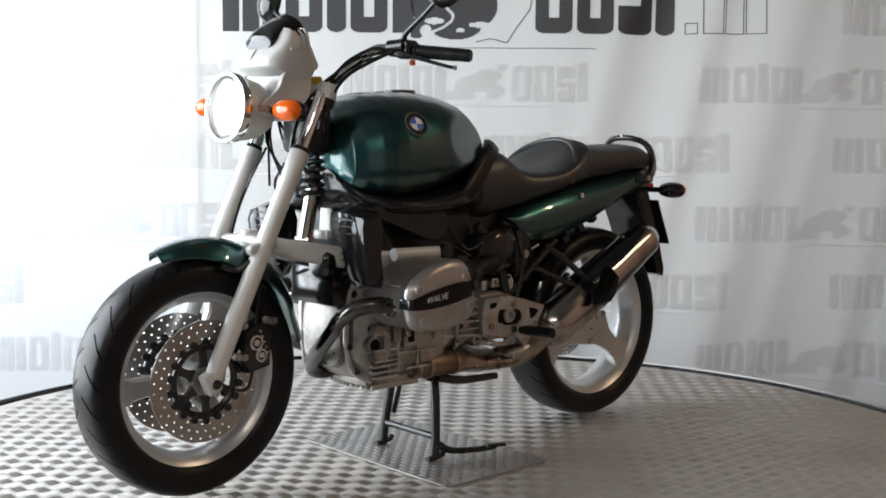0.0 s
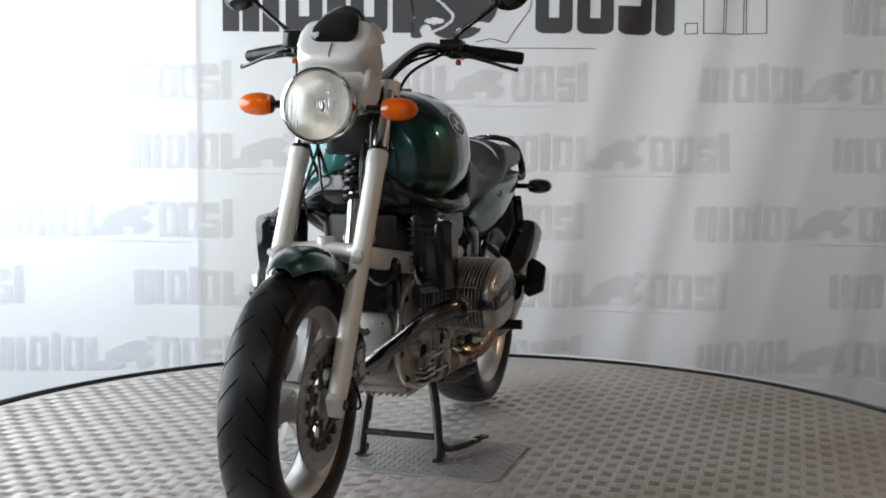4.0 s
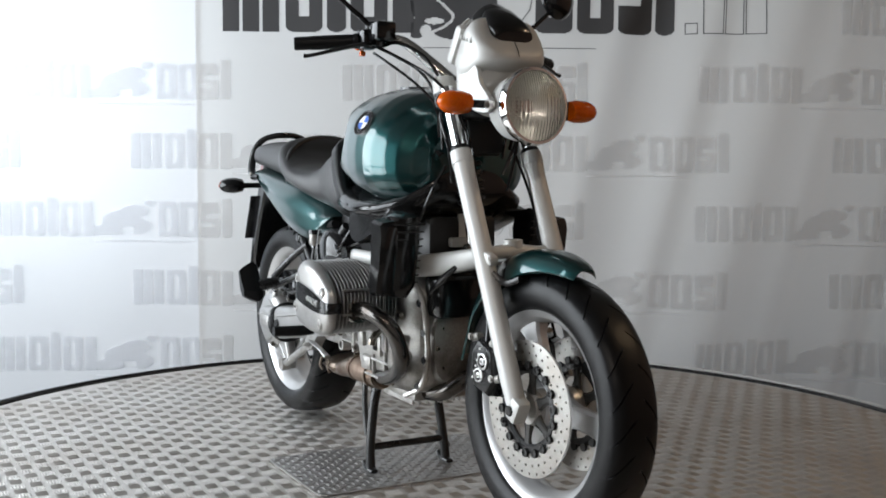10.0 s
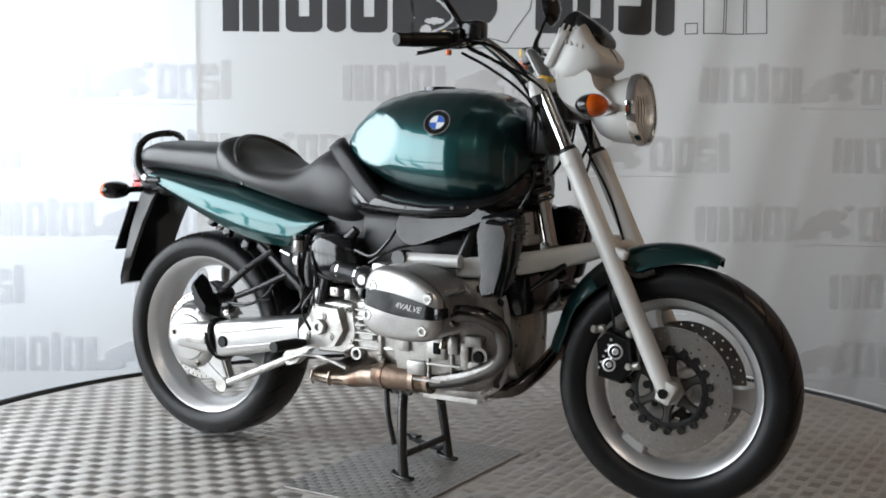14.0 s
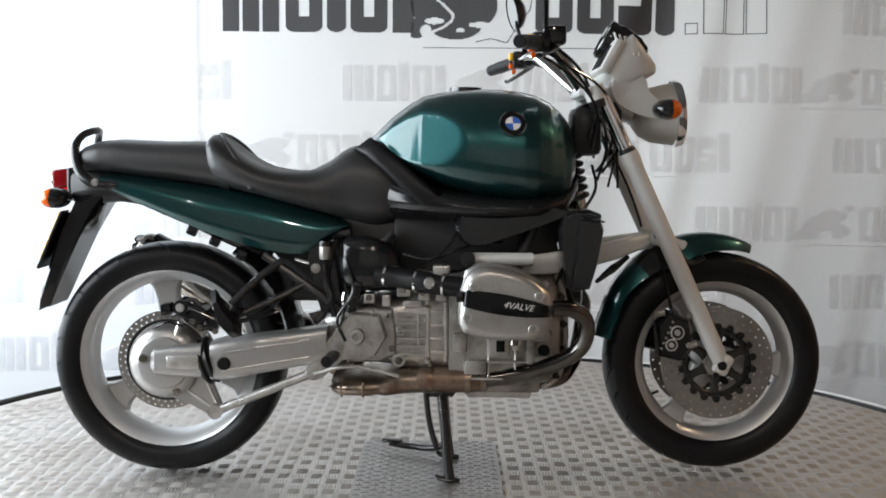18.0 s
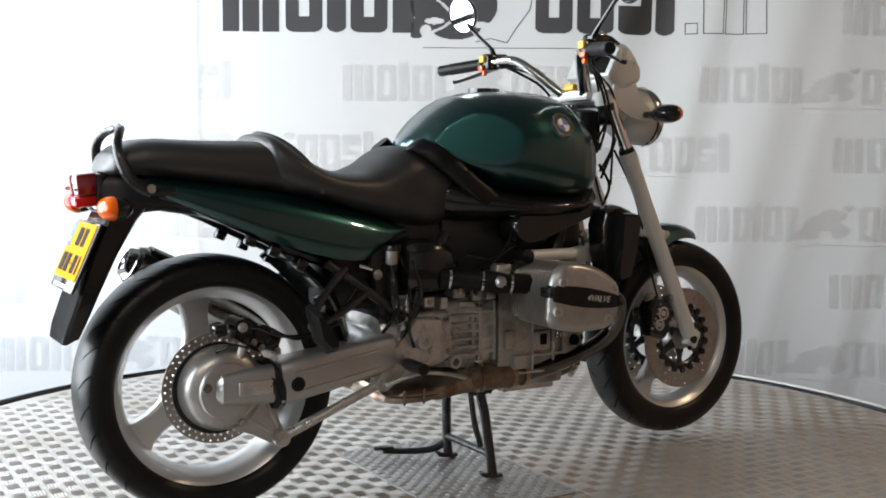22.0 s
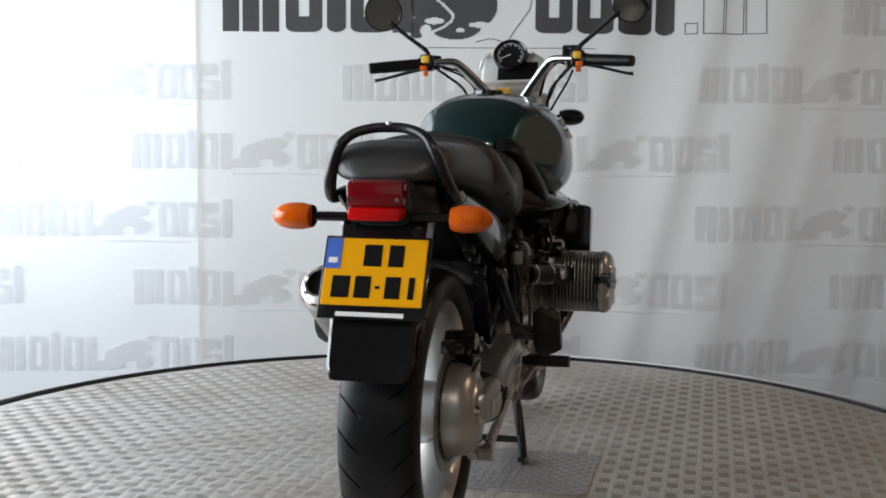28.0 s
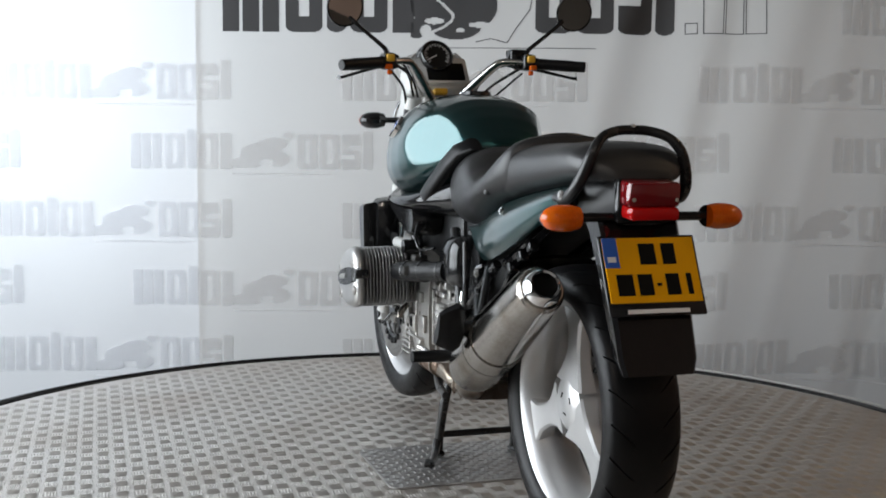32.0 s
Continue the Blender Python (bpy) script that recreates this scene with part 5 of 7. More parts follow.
    for x, z, t_, w in ((-0.930, 0.780, 0.090, 0.09), (-0.960, 0.735, 0.075, 0.088), (-0.998, 0.66, 0.062, 0.088), (-1.030, 0.58, 0.050, 0.088), (-1.062, 0.50, 0.042, 0.086), (-1.072, 0.470, 0.036, 0.078)):
        b = 0.008
        X = [x + t_ / 2, x - t_ / 2]
        rings.append([Vector((X[0], -w + b, z)), Vector((X[0], w - b, z)), Vector((X[0] - b, w, z)), Vector((X[1] + b, w, z - 0.01)), Vector((X[1], w - b, z - 0.01)), Vector((X[1], -w + b, z - 0.01)), Vector((X[1] + b, -w, z - 0.01)), Vector((X[0] - b, -w, z))])
    ring_skin(bm, rings)
    bike("mud_flap", bm, PLASTIC, "black rear mudguard extension", smooth=40)
    rot = Matrix.Rotation(math.atan2(0.058, 0.13), 4, "Y")
    C = Vector((-1.040, 0, 0.664))
    n = rot @ Vector((-1, 0, 0))
    bm = bmesh.new()
    box(bm, C - n * 0.004 - (rot @ Vector((0, 0, 0.010))), (0.008, 0.214, 0.168), 0.003, rot)
    pl = bike("number_plate", bm, PLASTIC, "yellow number plate with a blue strip, in a black holder")
    bm = bmesh.new()
    box(bm, C + n * 0.0015, (0.003, 0.202, 0.136), 0.0012, rot, 1)
    bike("plate_sheet", bm, YELLOW, "yellow plate", parent=pl)
    bm = bmesh.new()
    box(bm, C + n * 0.0034 + rot @ Vector((0, 0.0855, 0.036)), (0.0012, 0.031, 0.062), 0, rot)
    bike("blue_strip", bm, BLUE, "blue strip", parent=pl)
    for yy, zz, wy, wz in ((0.006, 0.033, 0.036, 0.044), (-0.041, 0.033, 0.030, 0.044), (0.064, -0.031, 0.036, 0.044), (0.020, -0.031, 0.032, 0.044), (-0.010, -0.031, 0.010, 0.006), (-0.040, -0.031, 0.030, 0.044), (-0.077, -0.031, 0.012, 0.044)):
        bm = bmesh.new()
        box(bm, C + n * 0.0036 + rot @ Vector((0, yy, zz)), (0.0014, wy, wz), 0.0006, rot, 1)
        bike("plate_bar", bm, DARK, "dark bar", parent=pl)
    bm = bmesh.new()
    box(bm, C + n * 0.0012 + rot @ Vector((0, 0, -0.085)), (0.0014, 0.135, 0.0085), 0, rot)
    bike("white_bar", bm, WHITE, "white bar", parent=pl)
    bm = bmesh.new()
    box(bm, C + n * 0.0042 + rot @ Vector((0, 0.0855, 0.022)), (0.0010, 0.018, 0.011), 0, rot)
    bike("white_bar", bm, WHITE, "white bar", parent=pl)
    bm = bmesh.new()
    half = [(-0.850, 0.130, 0.800), (-0.910, 0.130, 0.803), (-0.952, 0.120, 0.838), (-0.968, 0.100, 0.896), (-0.958, 0.074, 0.928), (-0.944, 0.036, 0.941)]
    tube(bm, [(x, -y, z) for x, y, z in half] + [(-0.940, 0, 0.943)] + half[::-1], [0.009, 0.013, 0.013, 0.0115, 0.010, 0.010, 0.010, 0.010, 0.010, 0.0115, 0.013, 0.013, 0.009], 14, 5)
    bike("grab_rail", bm, FRAME, "black grab rail")
    for s in (-1, 1):
        bolts("rail_bolt", [(-0.905, s * 0.142, 0.808)], (0, s, 0), 0.007, 0.004, ALLOY)
    bolts("rail_bolt", [(-0.940, 0, 0.951)], (0, 0, 1), 0.006, 0.004, ALLOY)


# ---- engine and drive
HEADP = [(0.041, 0.473), (0.046, 0.545), (0.060, 0.590), (0.092, 0.613), (0.14, 0.613), (0.20, 0.597), (0.25, 0.568), (0.272, 0.540), (0.273, 0.490), (0.262, 0.456), (0.228, 0.436), (0.15, 0.432), (0.09, 0.440), (0.055, 0.452)]


COVER_K = (0.0, 0.74, 0.84, 0.91, 0.955, 0.985, 1.0)
COVER_Y = (0.3530, 0.3522, 0.3500, 0.3462, 0.3410, 0.3350, 0.3290)


def cylinder_head(s, dx):
    P = [(x + dx, z) for x, z in HEADP]
    cx, cz = 0.158 + dx, 0.525

    def ring(y, k):
        return [Vector((cx + (x - cx) * k, s * y, cz + (z - cz) * k)) for x, z in P]

    def cover_y(x, z):
        """The outer face of the cover at x, z."""
        a = math.atan2(z - cz, x - cx)
        best = 1.0
        for (x1, z1), (x2, z2) in zip(P, P[1:] + P[:1]):
            ex, ez = x2 - x1, z2 - z1
            det = math.cos(a) * -ez + math.sin(a) * ex
            if abs(det) < 1e-9:
                continue
            r = ((x1 - cx) * -ez + (z1 - cz) * ex) / det
            q = (math.cos(a) * (z1 - cz) - math.sin(a) * (x1 - cx)) / det
            if r > 0 and -0.001 <= q <= 1.001:
                best = math.hypot(x - cx, z - cz) / r
        return float(np.interp(best, COVER_K, COVER_Y))
    bm = bmesh.new()
    # core is near-black, so the shade between the fins is in its colour
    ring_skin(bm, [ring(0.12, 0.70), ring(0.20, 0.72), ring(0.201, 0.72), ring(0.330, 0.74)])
    h = bike("cylinder", bm, DARK_CAST, "finned aluminium cylinder", smooth=25)
    for z in (0.551, 0.490):
        bm = bmesh.new()
        box(bm, (0.266 + dx, s * 0.262, z), (0.012, 0.095, 0.004), 0.001, seg=1)
        bike("fin_bridge", bm, COVER, "", parent=h)
    for k in range(18):
        y = 0.156 + 0.0098 * k
        kf = 0.90 if k < 4 else 0.99
        bm = bmesh.new()
        ring_skin(bm, [ring(y, kf - 0.006), ring(y + 0.0005, kf), ring(y + 0.0020, kf), ring(y + 0.0025, kf - 0.006)])
        bike("cooling_fin", bm, COVER, "", parent=h, smooth=25)
    bm = bmesh.new()
    ring_skin(bm, [curve_points(r + [r[0]], 4)[:-1] for r in [ring(0.3260, 0.99)] + [ring(y, max(k, 0.02)) for k, y in zip(COVER_K[::-1], COVER_Y[::-1])]])
    cv = bike("valve_cover", bm, COVER, "cast aluminium valve cover", parent=h, smooth=50)
    # the black band across the cover
    bm = bmesh.new()
    n, m = 22, 6
    vs = []
    for i in range(n + 1):
        f = i / n
        x = 0.0445 + dx + 0.227 * f
        zc = 0.540 - 0.034 * f
        hh = 0.013 + 0.013 * math.sin(math.pi * min(1.0, 0.12 + f * 0.9)) ** 0.8
        vs.append([bm.verts.new((x, s * (cover_y(x, zc + hh * (2 * j / m - 1)) + 0.0022), zc + hh * (2 * j / m - 1))) for j in range(m + 1)])
    for i in range(n):
        for j in range(m):
            bm.faces.new((vs[i][j], vs[i + 1][j], vs[i + 1][j + 1], vs[i][j + 1]))
    r = bmesh.ops.solidify(bm, geom=bm.faces[:], thickness=0.004)
    bike("cover_band", bm, GLOSS, "black band", parent=cv, smooth=50)
    for bx, bz, bh in ((0.0455, 0.541, 0.026), (0.2680, 0.508, 0.028)):
        bm = bmesh.new()
        box(bm, (bx + dx, s * 0.3310, bz), (0.018, 0.042, bh), 0.005)
        bike("band_end", bm, GLOSS, "", parent=cv)
    cu = bpy.data.curves.new("lettering", "FONT")
    cu.body, cu.size, cu.extrude, cu.align_x, cu.align_y, cu.shear = "4VALVE", 0.022, 0.0006, "CENTER", "CENTER", 0.3
    ob = new("lettering", cu)
    ob.parent = cv
    ob.matrix_basis = Matrix.Translation((0.188 + dx, s * 0.3583, 0.5195)) @ Matrix.Rotation(radians(0 if s < 0 else 180), 4, "Z") @ Matrix.Rotation(radians(90), 4, "X") @ Matrix.Rotation(radians(-7 if s < 0 else 7), 4, "Z")
    cu.materials.append(SILVER)
    for i, (x, z) in enumerate(((0.082, 0.566), (0.240, 0.543), (0.066, 0.492), (0.226, 0.464))):
        bm = bmesh.new()
        lathe(bm, [(0.0, 0.346), (0.006, 0.346), (0.0068, 0.354), (0.0120, 0.354), (0.0155, 0.349), (0.0165, 0.320)], (x + dx, 0, z), "y", 20, closed=False)
        if s < 0:
            mirror_y(bm)
        bike("cover_bolt", bm, ALLOY, "", parent=cv)


def engine():
    bm = bmesh.new()
    rings = []
    for x, zb, zt, w in ((0.322, 0.33, 0.52, 0.085), (0.314, 0.30, 0.56, 0.115), (0.285, 0.275, 0.60, 0.135), (0.23, 0.265, 0.61, 0.150), (0.12, 0.262, 0.60, 0.155), (0.02, 0.27, 0.57, 0.150)):
        rings.append(oval(x, zb, zt, w, 5.0, 32))
    ring_skin(bm, rings)
    e = bike("crankcase", bm, CASE, "grey cast aluminium crankcase", smooth=40)
    bm = bmesh.new()
    rings = []
    for x, zb, zt, w in ((0.320, 0.300, 0.50, 0.090), (0.338, 0.308, 0.495, 0.086), (0.343, 0.325, 0.48, 0.06)):
        rings.append(oval(x, zb, zt, w, 3.5, 32))
    ring_skin(bm, rings)
    bike("front_cover", bm, CASE, "", parent=e, smooth=40)
    bolts("engine_bolt", [(0.338, 0.076 * math.cos(radians(a)), 0.40 + 0.086 * math.sin(radians(a))) for a in range(0, 360, 36)], (1, 0, 0), 0.005, 0.004, STEEL, e)
    for s in (-1, 1):
        bolts("engine_bolt", [(x, s * 0.148, z) for x, z in ((0.27, 0.55), (0.27, 0.33), (0.05, 0.30), (0.28, 0.42), (0.22, 0.30), (0.10, 0.42), (0.27, 0.48))], (0, s, 0), 0.007, 0.006, STEEL, e)
    # ribs and small castings of the flanks
    for s in (-1, 1):
        lugs = [(0.235, 0.285 + 0.015 * k, 0.085, 0.0055, 0.146, 0.002) for k in range(6 if s > 0 else 0)]
        lugs += [(0.09, 0.47, 0.05, 0.03, 0.148, 0.005), (0.255, 0.345, 0.05, 0.035, 0.146, 0.005), (0.05, 0.395, 0.035, 0.05, 0.148, 0.005), (0.20, 0.40, 0.03, 0.05, 0.149, 0.005),
                 (0.235, 0.375, 0.025, 0.07, 0.147, 0.005), (0.15, 0.385, 0.06, 0.055, 0.150, 0.008), (0.09, 0.33, 0.06, 0.04, 0.151, 0.008), (0.26, 0.415, 0.05, 0.03, 0.1505, 0.006)]
        for x, z, w_, h_, y_, bv in lugs:
            bm = bmesh.new()
            box(bm, (x, s * y_, z), (w_, 0.029, h_), bv)
            bike("case_rib", bm, ALLOY if h_ < 0.01 else CASE, parent=e, smooth=30)
        bm = bmesh.new()
        rod(bm, (0.27, s * 0.12, 0.375), (0.27, s * 0.150, 0.375), 0.026, 0.024, 24)
        bike("case_boss", bm, CASE, parent=e, smooth=30)
        bm = bmesh.new()
        lathe(bm, [(0.0, s * 0.156), (0.014, s * 0.156), (0.016, s * 0.150), (0.016, s * 0.14)], (0.27, 0, 0.375), "y", 20, closed=False)
        bike("oil_plug", bm, DARK, parent=e)
        bm = bmesh.new()
        box(bm, (0.155, s * 0.1645, 0.388), (0.022, 0.006, 0.030), 0.002)
        bike("dark_port", bm, DARK, parent=e)
    # bolted rim of the front housing and the dark round port
    for s in (-1, 1):
        bm = bmesh.new()
        tube(bm, [(0.300, s * 0.128, 0.575), (0.322, s * 0.112, 0.52), (0.330, s * 0.104, 0.44), (0.328, s * 0.102, 0.36), (0.312, s * 0.112, 0.30), (0.270, s * 0.135, 0.272)], [0.007, 0.008, 0.008, 0.008, 0.008, 0.007], 8, 5)
        bike("housing_rim", bm, ALLOY, "", parent=e)
        bolts("rim_bolt", [(0.318, s * 0.118, 0.515), (0.327, s * 0.110, 0.440), (0.326, s * 0.108, 0.370), (0.308, s * 0.118, 0.300)], (0.5, s, 0), 0.0075, 0.006, FRAME, e)
        for x, z, w_ in ((0.16, 0.455, 0.09), (0.17, 0.345, 0.11), (0.115, 0.300, 0.10), (0.22, 0.318, 0.07)):
            bm = bmesh.new()
            box(bm, (x, s * 0.153, z), (w_, 0.016, 0.007), 0.002, seg=1)
            bike("case_web", bm, ALLOY, "", parent=e)
        for x, z0, z1 in ((0.125, 0.305, 0.455), (0.195, 0.300, 0.440)):
            bm = bmesh.new()
            box(bm, (x, s * 0.153, (z0 + z1) / 2), (0.006, 0.014, z1 - z0), 0.002, seg=1)
            bike("case_web", bm, ALLOY, "", parent=e)
        bm = bmesh.new()
        tube(bm, [(0.19, s * 0.165, 0.435), (0.19, s * 0.185, 0.415), (0.188, s * 0.19, 0.395)], [0.008, 0.010, 0.011], 12, 4)
        bike("oil_fitting", bm, STEEL, "bright oil line fitting", parent=e)
    # sump with fins
    bm = bmesh.new()
    box(bm, (0.155, 0, 0.266), (0.22, 0.21, 0.030), 0.008)
    su = bike("sump", bm, CASE, "finned oil sump", smooth=30)
    for k in range(11):
        bm = bmesh.new()
        box(bm, (0.155, -0.095 + 0.019 * k, 0.248), (0.20 - 0.006 * abs(k - 5), 0.006, 0.022), 0.002, seg=1)
        bike("sump_fin", bm, ALLOY, parent=su)
    # gearbox
    bm = bmesh.new()
    rings = []
    for x, zb, zt, w in ((0.03, 0.29, 0.55, 0.125), (-0.02, 0.30, 0.545, 0.135), (-0.10, 0.315, 0.52, 0.130), (-0.18, 0.325, 0.50, 0.125), (-0.27, 0.33, 0.485, 0.120), (-0.31, 0.335, 0.47, 0.105)):
        rings.append(oval(x, zb, zt, w, 4.0, 28))
    ring_skin(bm, rings)
    g = bike("gearbox", bm, ALLOY, "ribbed aluminium gearbox", smooth=40)
    for s in (-1, 1):
        bm = bmesh.new()
        slab(bm, [(-0.262, 0.478), (-0.19, 0.486), (-0.127, 0.480), (-0.116, 0.41), (-0.118, 0.358), (-0.16, 0.337), (-0.25, 0.335), (-0.278, 0.40)], s * 0.10, s * 0.140, 0.007, 0.97)
        bike("gearbox_cover", bm, ALLOY, "flat cast gearbox cover", parent=g, smooth=30)
        for x, z, r in ((-0.212, 0.403, 0.0185), (-0.246, 0.398, 0.008), (-0.208, 0.437, 0.009), (-0.208, 0.365, 0.009), (-0.106, 0.423, 0.013), (-0.238, 0.366, 0.007), (-0.140, 0.462, 0.008)):
            bm = bmesh.new()
            lathe(bm, [(0.0, s * 0.142), (r * 0.42, s * 0.142), (r * 0.5, s * 0.147), (r * 0.62, s * 0.147), (r * 0.68, s * 0.143), (r * 0.8, s * 0.143), (r * 0.86, s * 0.149), (r, s * 0.147), (r * 1.05, s * 0.12)], (x, 0, z), "y", 22, closed=False)
            bike("gearbox_boss", bm, ALLOY, parent=g, smooth=30)
            bm = bmesh.new()
            rod(bm, (x, s * 0.12, z), (x, s * 0.1455, z), r * 0.4, n=6)
            bike("gearbox_plug", bm, FRAME, parent=g)
        for k in range(6):
            bm = bmesh.new()
            box(bm, (-0.078, s * (0.132 + 0.004 * math.sin(k * 0.6)), 0.362 + 0.021 * k), (0.076, 0.030, 0.0065), 0.002, seg=1)
            bike("gearbox_rib", bm, ALLOY, parent=g, smooth=30)
        for x, z0, z1, wd, y_ in ((-0.036, 0.335, 0.505, 0.012, 0.146), (0.012, 0.34, 0.50, 0.010, 0.142), (-0.060, 0.385, 0.47, 0.007, 0.148)):
            bm = bmesh.new()
            box(bm, (x, s * (y_ - 0.02), (z0 + z1) / 2), (wd, 0.04, z1 - z0), 0.003)
            bike("gearbox_flange", bm, ALLOY, parent=g, smooth=30)
        for k in range(4):
            bm = bmesh.new()
            box(bm, (-0.012, s * 0.127, 0.365 + 0.036 * k), (0.040, 0.026, 0.010), 0.003)
            bike("gearbox_rib", bm, ALLOY, parent=g, smooth=30)
        bm = bmesh.new()
        lathe(bm, [(0.011, s * 0.12), (0.011, s * 0.148), (0.017, s * 0.148), (0.018, s * 0.12)], (-0.112, 0, 0.345), "y", 22)
        bike("gearbox_eye", bm, ALLOY, parent=g, smooth=30)
        for x, z, w_, h_ in ((-0.10, 0.527, 0.036, 0.026), (-0.045, 0.520, 0.030, 0.034), (-0.19, 0.508, 0.030, 0.026), (-0.145, 0.503, 0.022, 0.030), (0.0, 0.515, 0.03, 0.022), (-0.245, 0.50, 0.026, 0.032), (-0.075, 0.495, 0.05, 0.016)):
            bm = bmesh.new()
            box(bm, (x, s * 0.118, z), (w_, 0.05, h_), 0.004)
            bike("gearbox_lug", bm, ALLOY, parent=g, smooth=30)
        for x in (-0.255, -0.225):
            bm = bmesh.new()
            tube(bm, [(x, s * 0.135, 0.478), (x - 0.004, s * 0.144, 0.50), (x, s * 0.140, 0.525), (x + 0.012, s * 0.138, 0.528)], 0.0028, 6, 4)
            bike("wire_clip", bm, CHROME, parent=g)
        bm = bmesh.new()
        rod(bm, (-0.06, s * 0.09, 0.345), (0.07, s * 0.09, 0.345), 0.036, 0.034, 20)
        bike("starter", bm, CASE, parent=g, smooth=30)
        bolts("gearbox_bolt", [(x, s * 0.142, z) for x, z in ((-0.10, 0.53), (-0.05, 0.525), (-0.19, 0.51), (-0.255, 0.455), (-0.13, 0.375), (-0.036, 0.49), (-0.036, 0.35))], (0, s, 0), 0.006, 0.005, STEEL, g)
        # footrest plate
        bm = bmesh.new()
        slab(bm, [(-0.16, 0.47), (-0.235, 0.475), (-0.30, 0.40), (-0.36, 0.315), (-0.345, 0.29), (-0.315, 0.295), (-0.26, 0.345), (-0.17, 0.36), (-0.14, 0.41)], s * 0.128, s * 0.160, 0.006, 0.97)
        for x, z in ((-0.215, 0.44), (-0.27, 0.385), (-0.333, 0.313), (-0.19, 0.385)):
            bolt(bm, (x, s * 0.162, z), (0, s, 0), 0.0085, 0.006)
        lathe(bm, [(0.0, s * 0.168), (0.008, s * 0.168), (0.010, s * 0.176), (0.019, s * 0.176), (0.022, s * 0.17), (0.022, s * 0.155)], (-0.222, 0, 0.412), "y", 24, closed=False)
        pl = bike("footrest_plate", bm, ALLOY, "cast footrest plate", smooth=35)
        bm = bmesh.new()
        tube(bm, [(-0.275, s * 0.165, 0.362), (-0.280, s * 0.20, 0.364), (-0.287, s * 0.285, 0.366)], [0.011, 0.016, 0.015], 12, 4)
        bike("footrest", bm, RUBBER, "black rubber footrest", parent=pl)
        bm = bmesh.new()
        if s < 0:
            tube(bm, [(-0.33, s * 0.17, 0.312), (-0.25, s * 0.185, 0.335), (-0.17, s * 0.19, 0.328), (-0.11, s * 0.19, 0.312)], [0.010, 0.009, 0.008, 0.010], 10, 4, 0.6)
        else:
            tube(bm, [(-0.24, s * 0.17, 0.345), (-0.18, s * 0.19, 0.335), (-0.10, s * 0.19, 0.345), (-0.06, s * 0.20, 0.35)], [0.009, 0.007, 0.007, 0.009], 10, 4)
        bike("pedal", bm, ALLOY, "", parent=pl)
    # pierced carrier plate behind the cylinder
    bm = bmesh.new()
    slab(bm, [(-0.130, 0.470), (-0.200, 0.474), (-0.270, 0.462), (-0.385, 0.428), (-0.360, 0.385), (-0.313, 0.335), (-0.200, 0.345), (-0.125, 0.360), (-0.115, 0.415)], 0.130, 0.166, 0.005, 0.98)
    cp = bike("carrier_plate", bm, ALLOY, "pierced cast carrier plate", smooth=30)
    # plate is left solid; near-black slabs paint the shade of its holes
    for hole in ([(-0.185, 0.432), (-0.262, 0.426), (-0.276, 0.404), (-0.262, 0.384), (-0.190, 0.386), (-0.178, 0.408)], [(-0.310, 0.428), (-0.350, 0.416), (-0.318, 0.392)], [(-0.290, 0.372), (-0.318, 0.368), (-0.306, 0.350)], [(-0.145, 0.452), (-0.172, 0.454), (-0.168, 0.440), (-0.146, 0.438)]):
        bm = bmesh.new()
        slab(bm, hole, 0.150, 0.1668, 0.0, 1.0, 3)
        bike("plate_hole_shade", bm, DARK, "near-black slab for the shade in an opening", parent=cp)
    bolts("plate_bolt", [(-0.242, 0.166, 0.445), (-0.244, 0.166, 0.367), (-0.150, 0.166, 0.385), (-0.335, 0.166, 0.372)], (0, 1, 0), 0.008, 0.006, STEEL, cp)
    bm = bmesh.new()
    lathe(bm, [(0.0, 0.160), (0.010, 0.160), (0.011, 0.166), (0.017, 0.166), (0.018, 0.150)], (-0.222, 0, 0.406), "y", 24, closed=False)
    bike("pivot_cap", bm, ALLOY, "", parent=cp)
    # starter and dark heart of the frame
    bm = bmesh.new()
    box(bm, (0.10, 0, 0.655), (0.46, 0.20, 0.16), 0.02)
    box(bm, (-0.16, 0, 0.62), (0.22, 0.17, 0.20), 0.02)
    box(bm, (-0.34, 0, 0.60), (0.20, 0.15, 0.22), 0.02)
    box(bm, (0.245, 0, 0.76), (0.09, 0.16, 0.26), 0.02)
    box(bm, (0.385, 0, 0.95), (0.08, 0.13, 0.13), 0.02)
    bike("frame_core", bm, MATTE, "black frame and airbox behind the engine", smooth=40)
    for s in (-1, 1):
        bm = bmesh.new()
        tube(bm, [(0.34, s * 0.08, 0.90), (0.25, s * 0.12, 0.72), (0.20, s * 0.135, 0.60)], 0.018, 12, 5)
        bike("frame_tube", bm, FRAME, "black frame tube")
        bm = bmesh.new()
        tube(bm, [(-0.13, s * 0.12, 0.68), (-0.20, s * 0.135, 0.60), (-0.24, s * 0.135, 0.47)], 0.015, 12, 5)
        bike("frame_tube", bm, FRAME, "black frame tube")
        bm = bmesh.new()
        tube(bm, [(-0.24, s * 0.11, 0.68), (-0.42, s * 0.09, 0.66), (-0.62, s * 0.085, 0.73), (-0.88, s * 0.08, 0.79)], 0.012, 10, 5)
        bike("frame_tube", bm, FRAME, "black frame tube")
        bm = bmesh.new()
        tube(bm, [(-0.26, s * 0.13, 0.47), (-0.34, s * 0.13, 0.53), (-0.47, s * 0.12, 0.62)], 0.012, 10, 5)
        bike("frame_tube", bm, FRAME, "black frame tube")
        bm = bmesh.new()
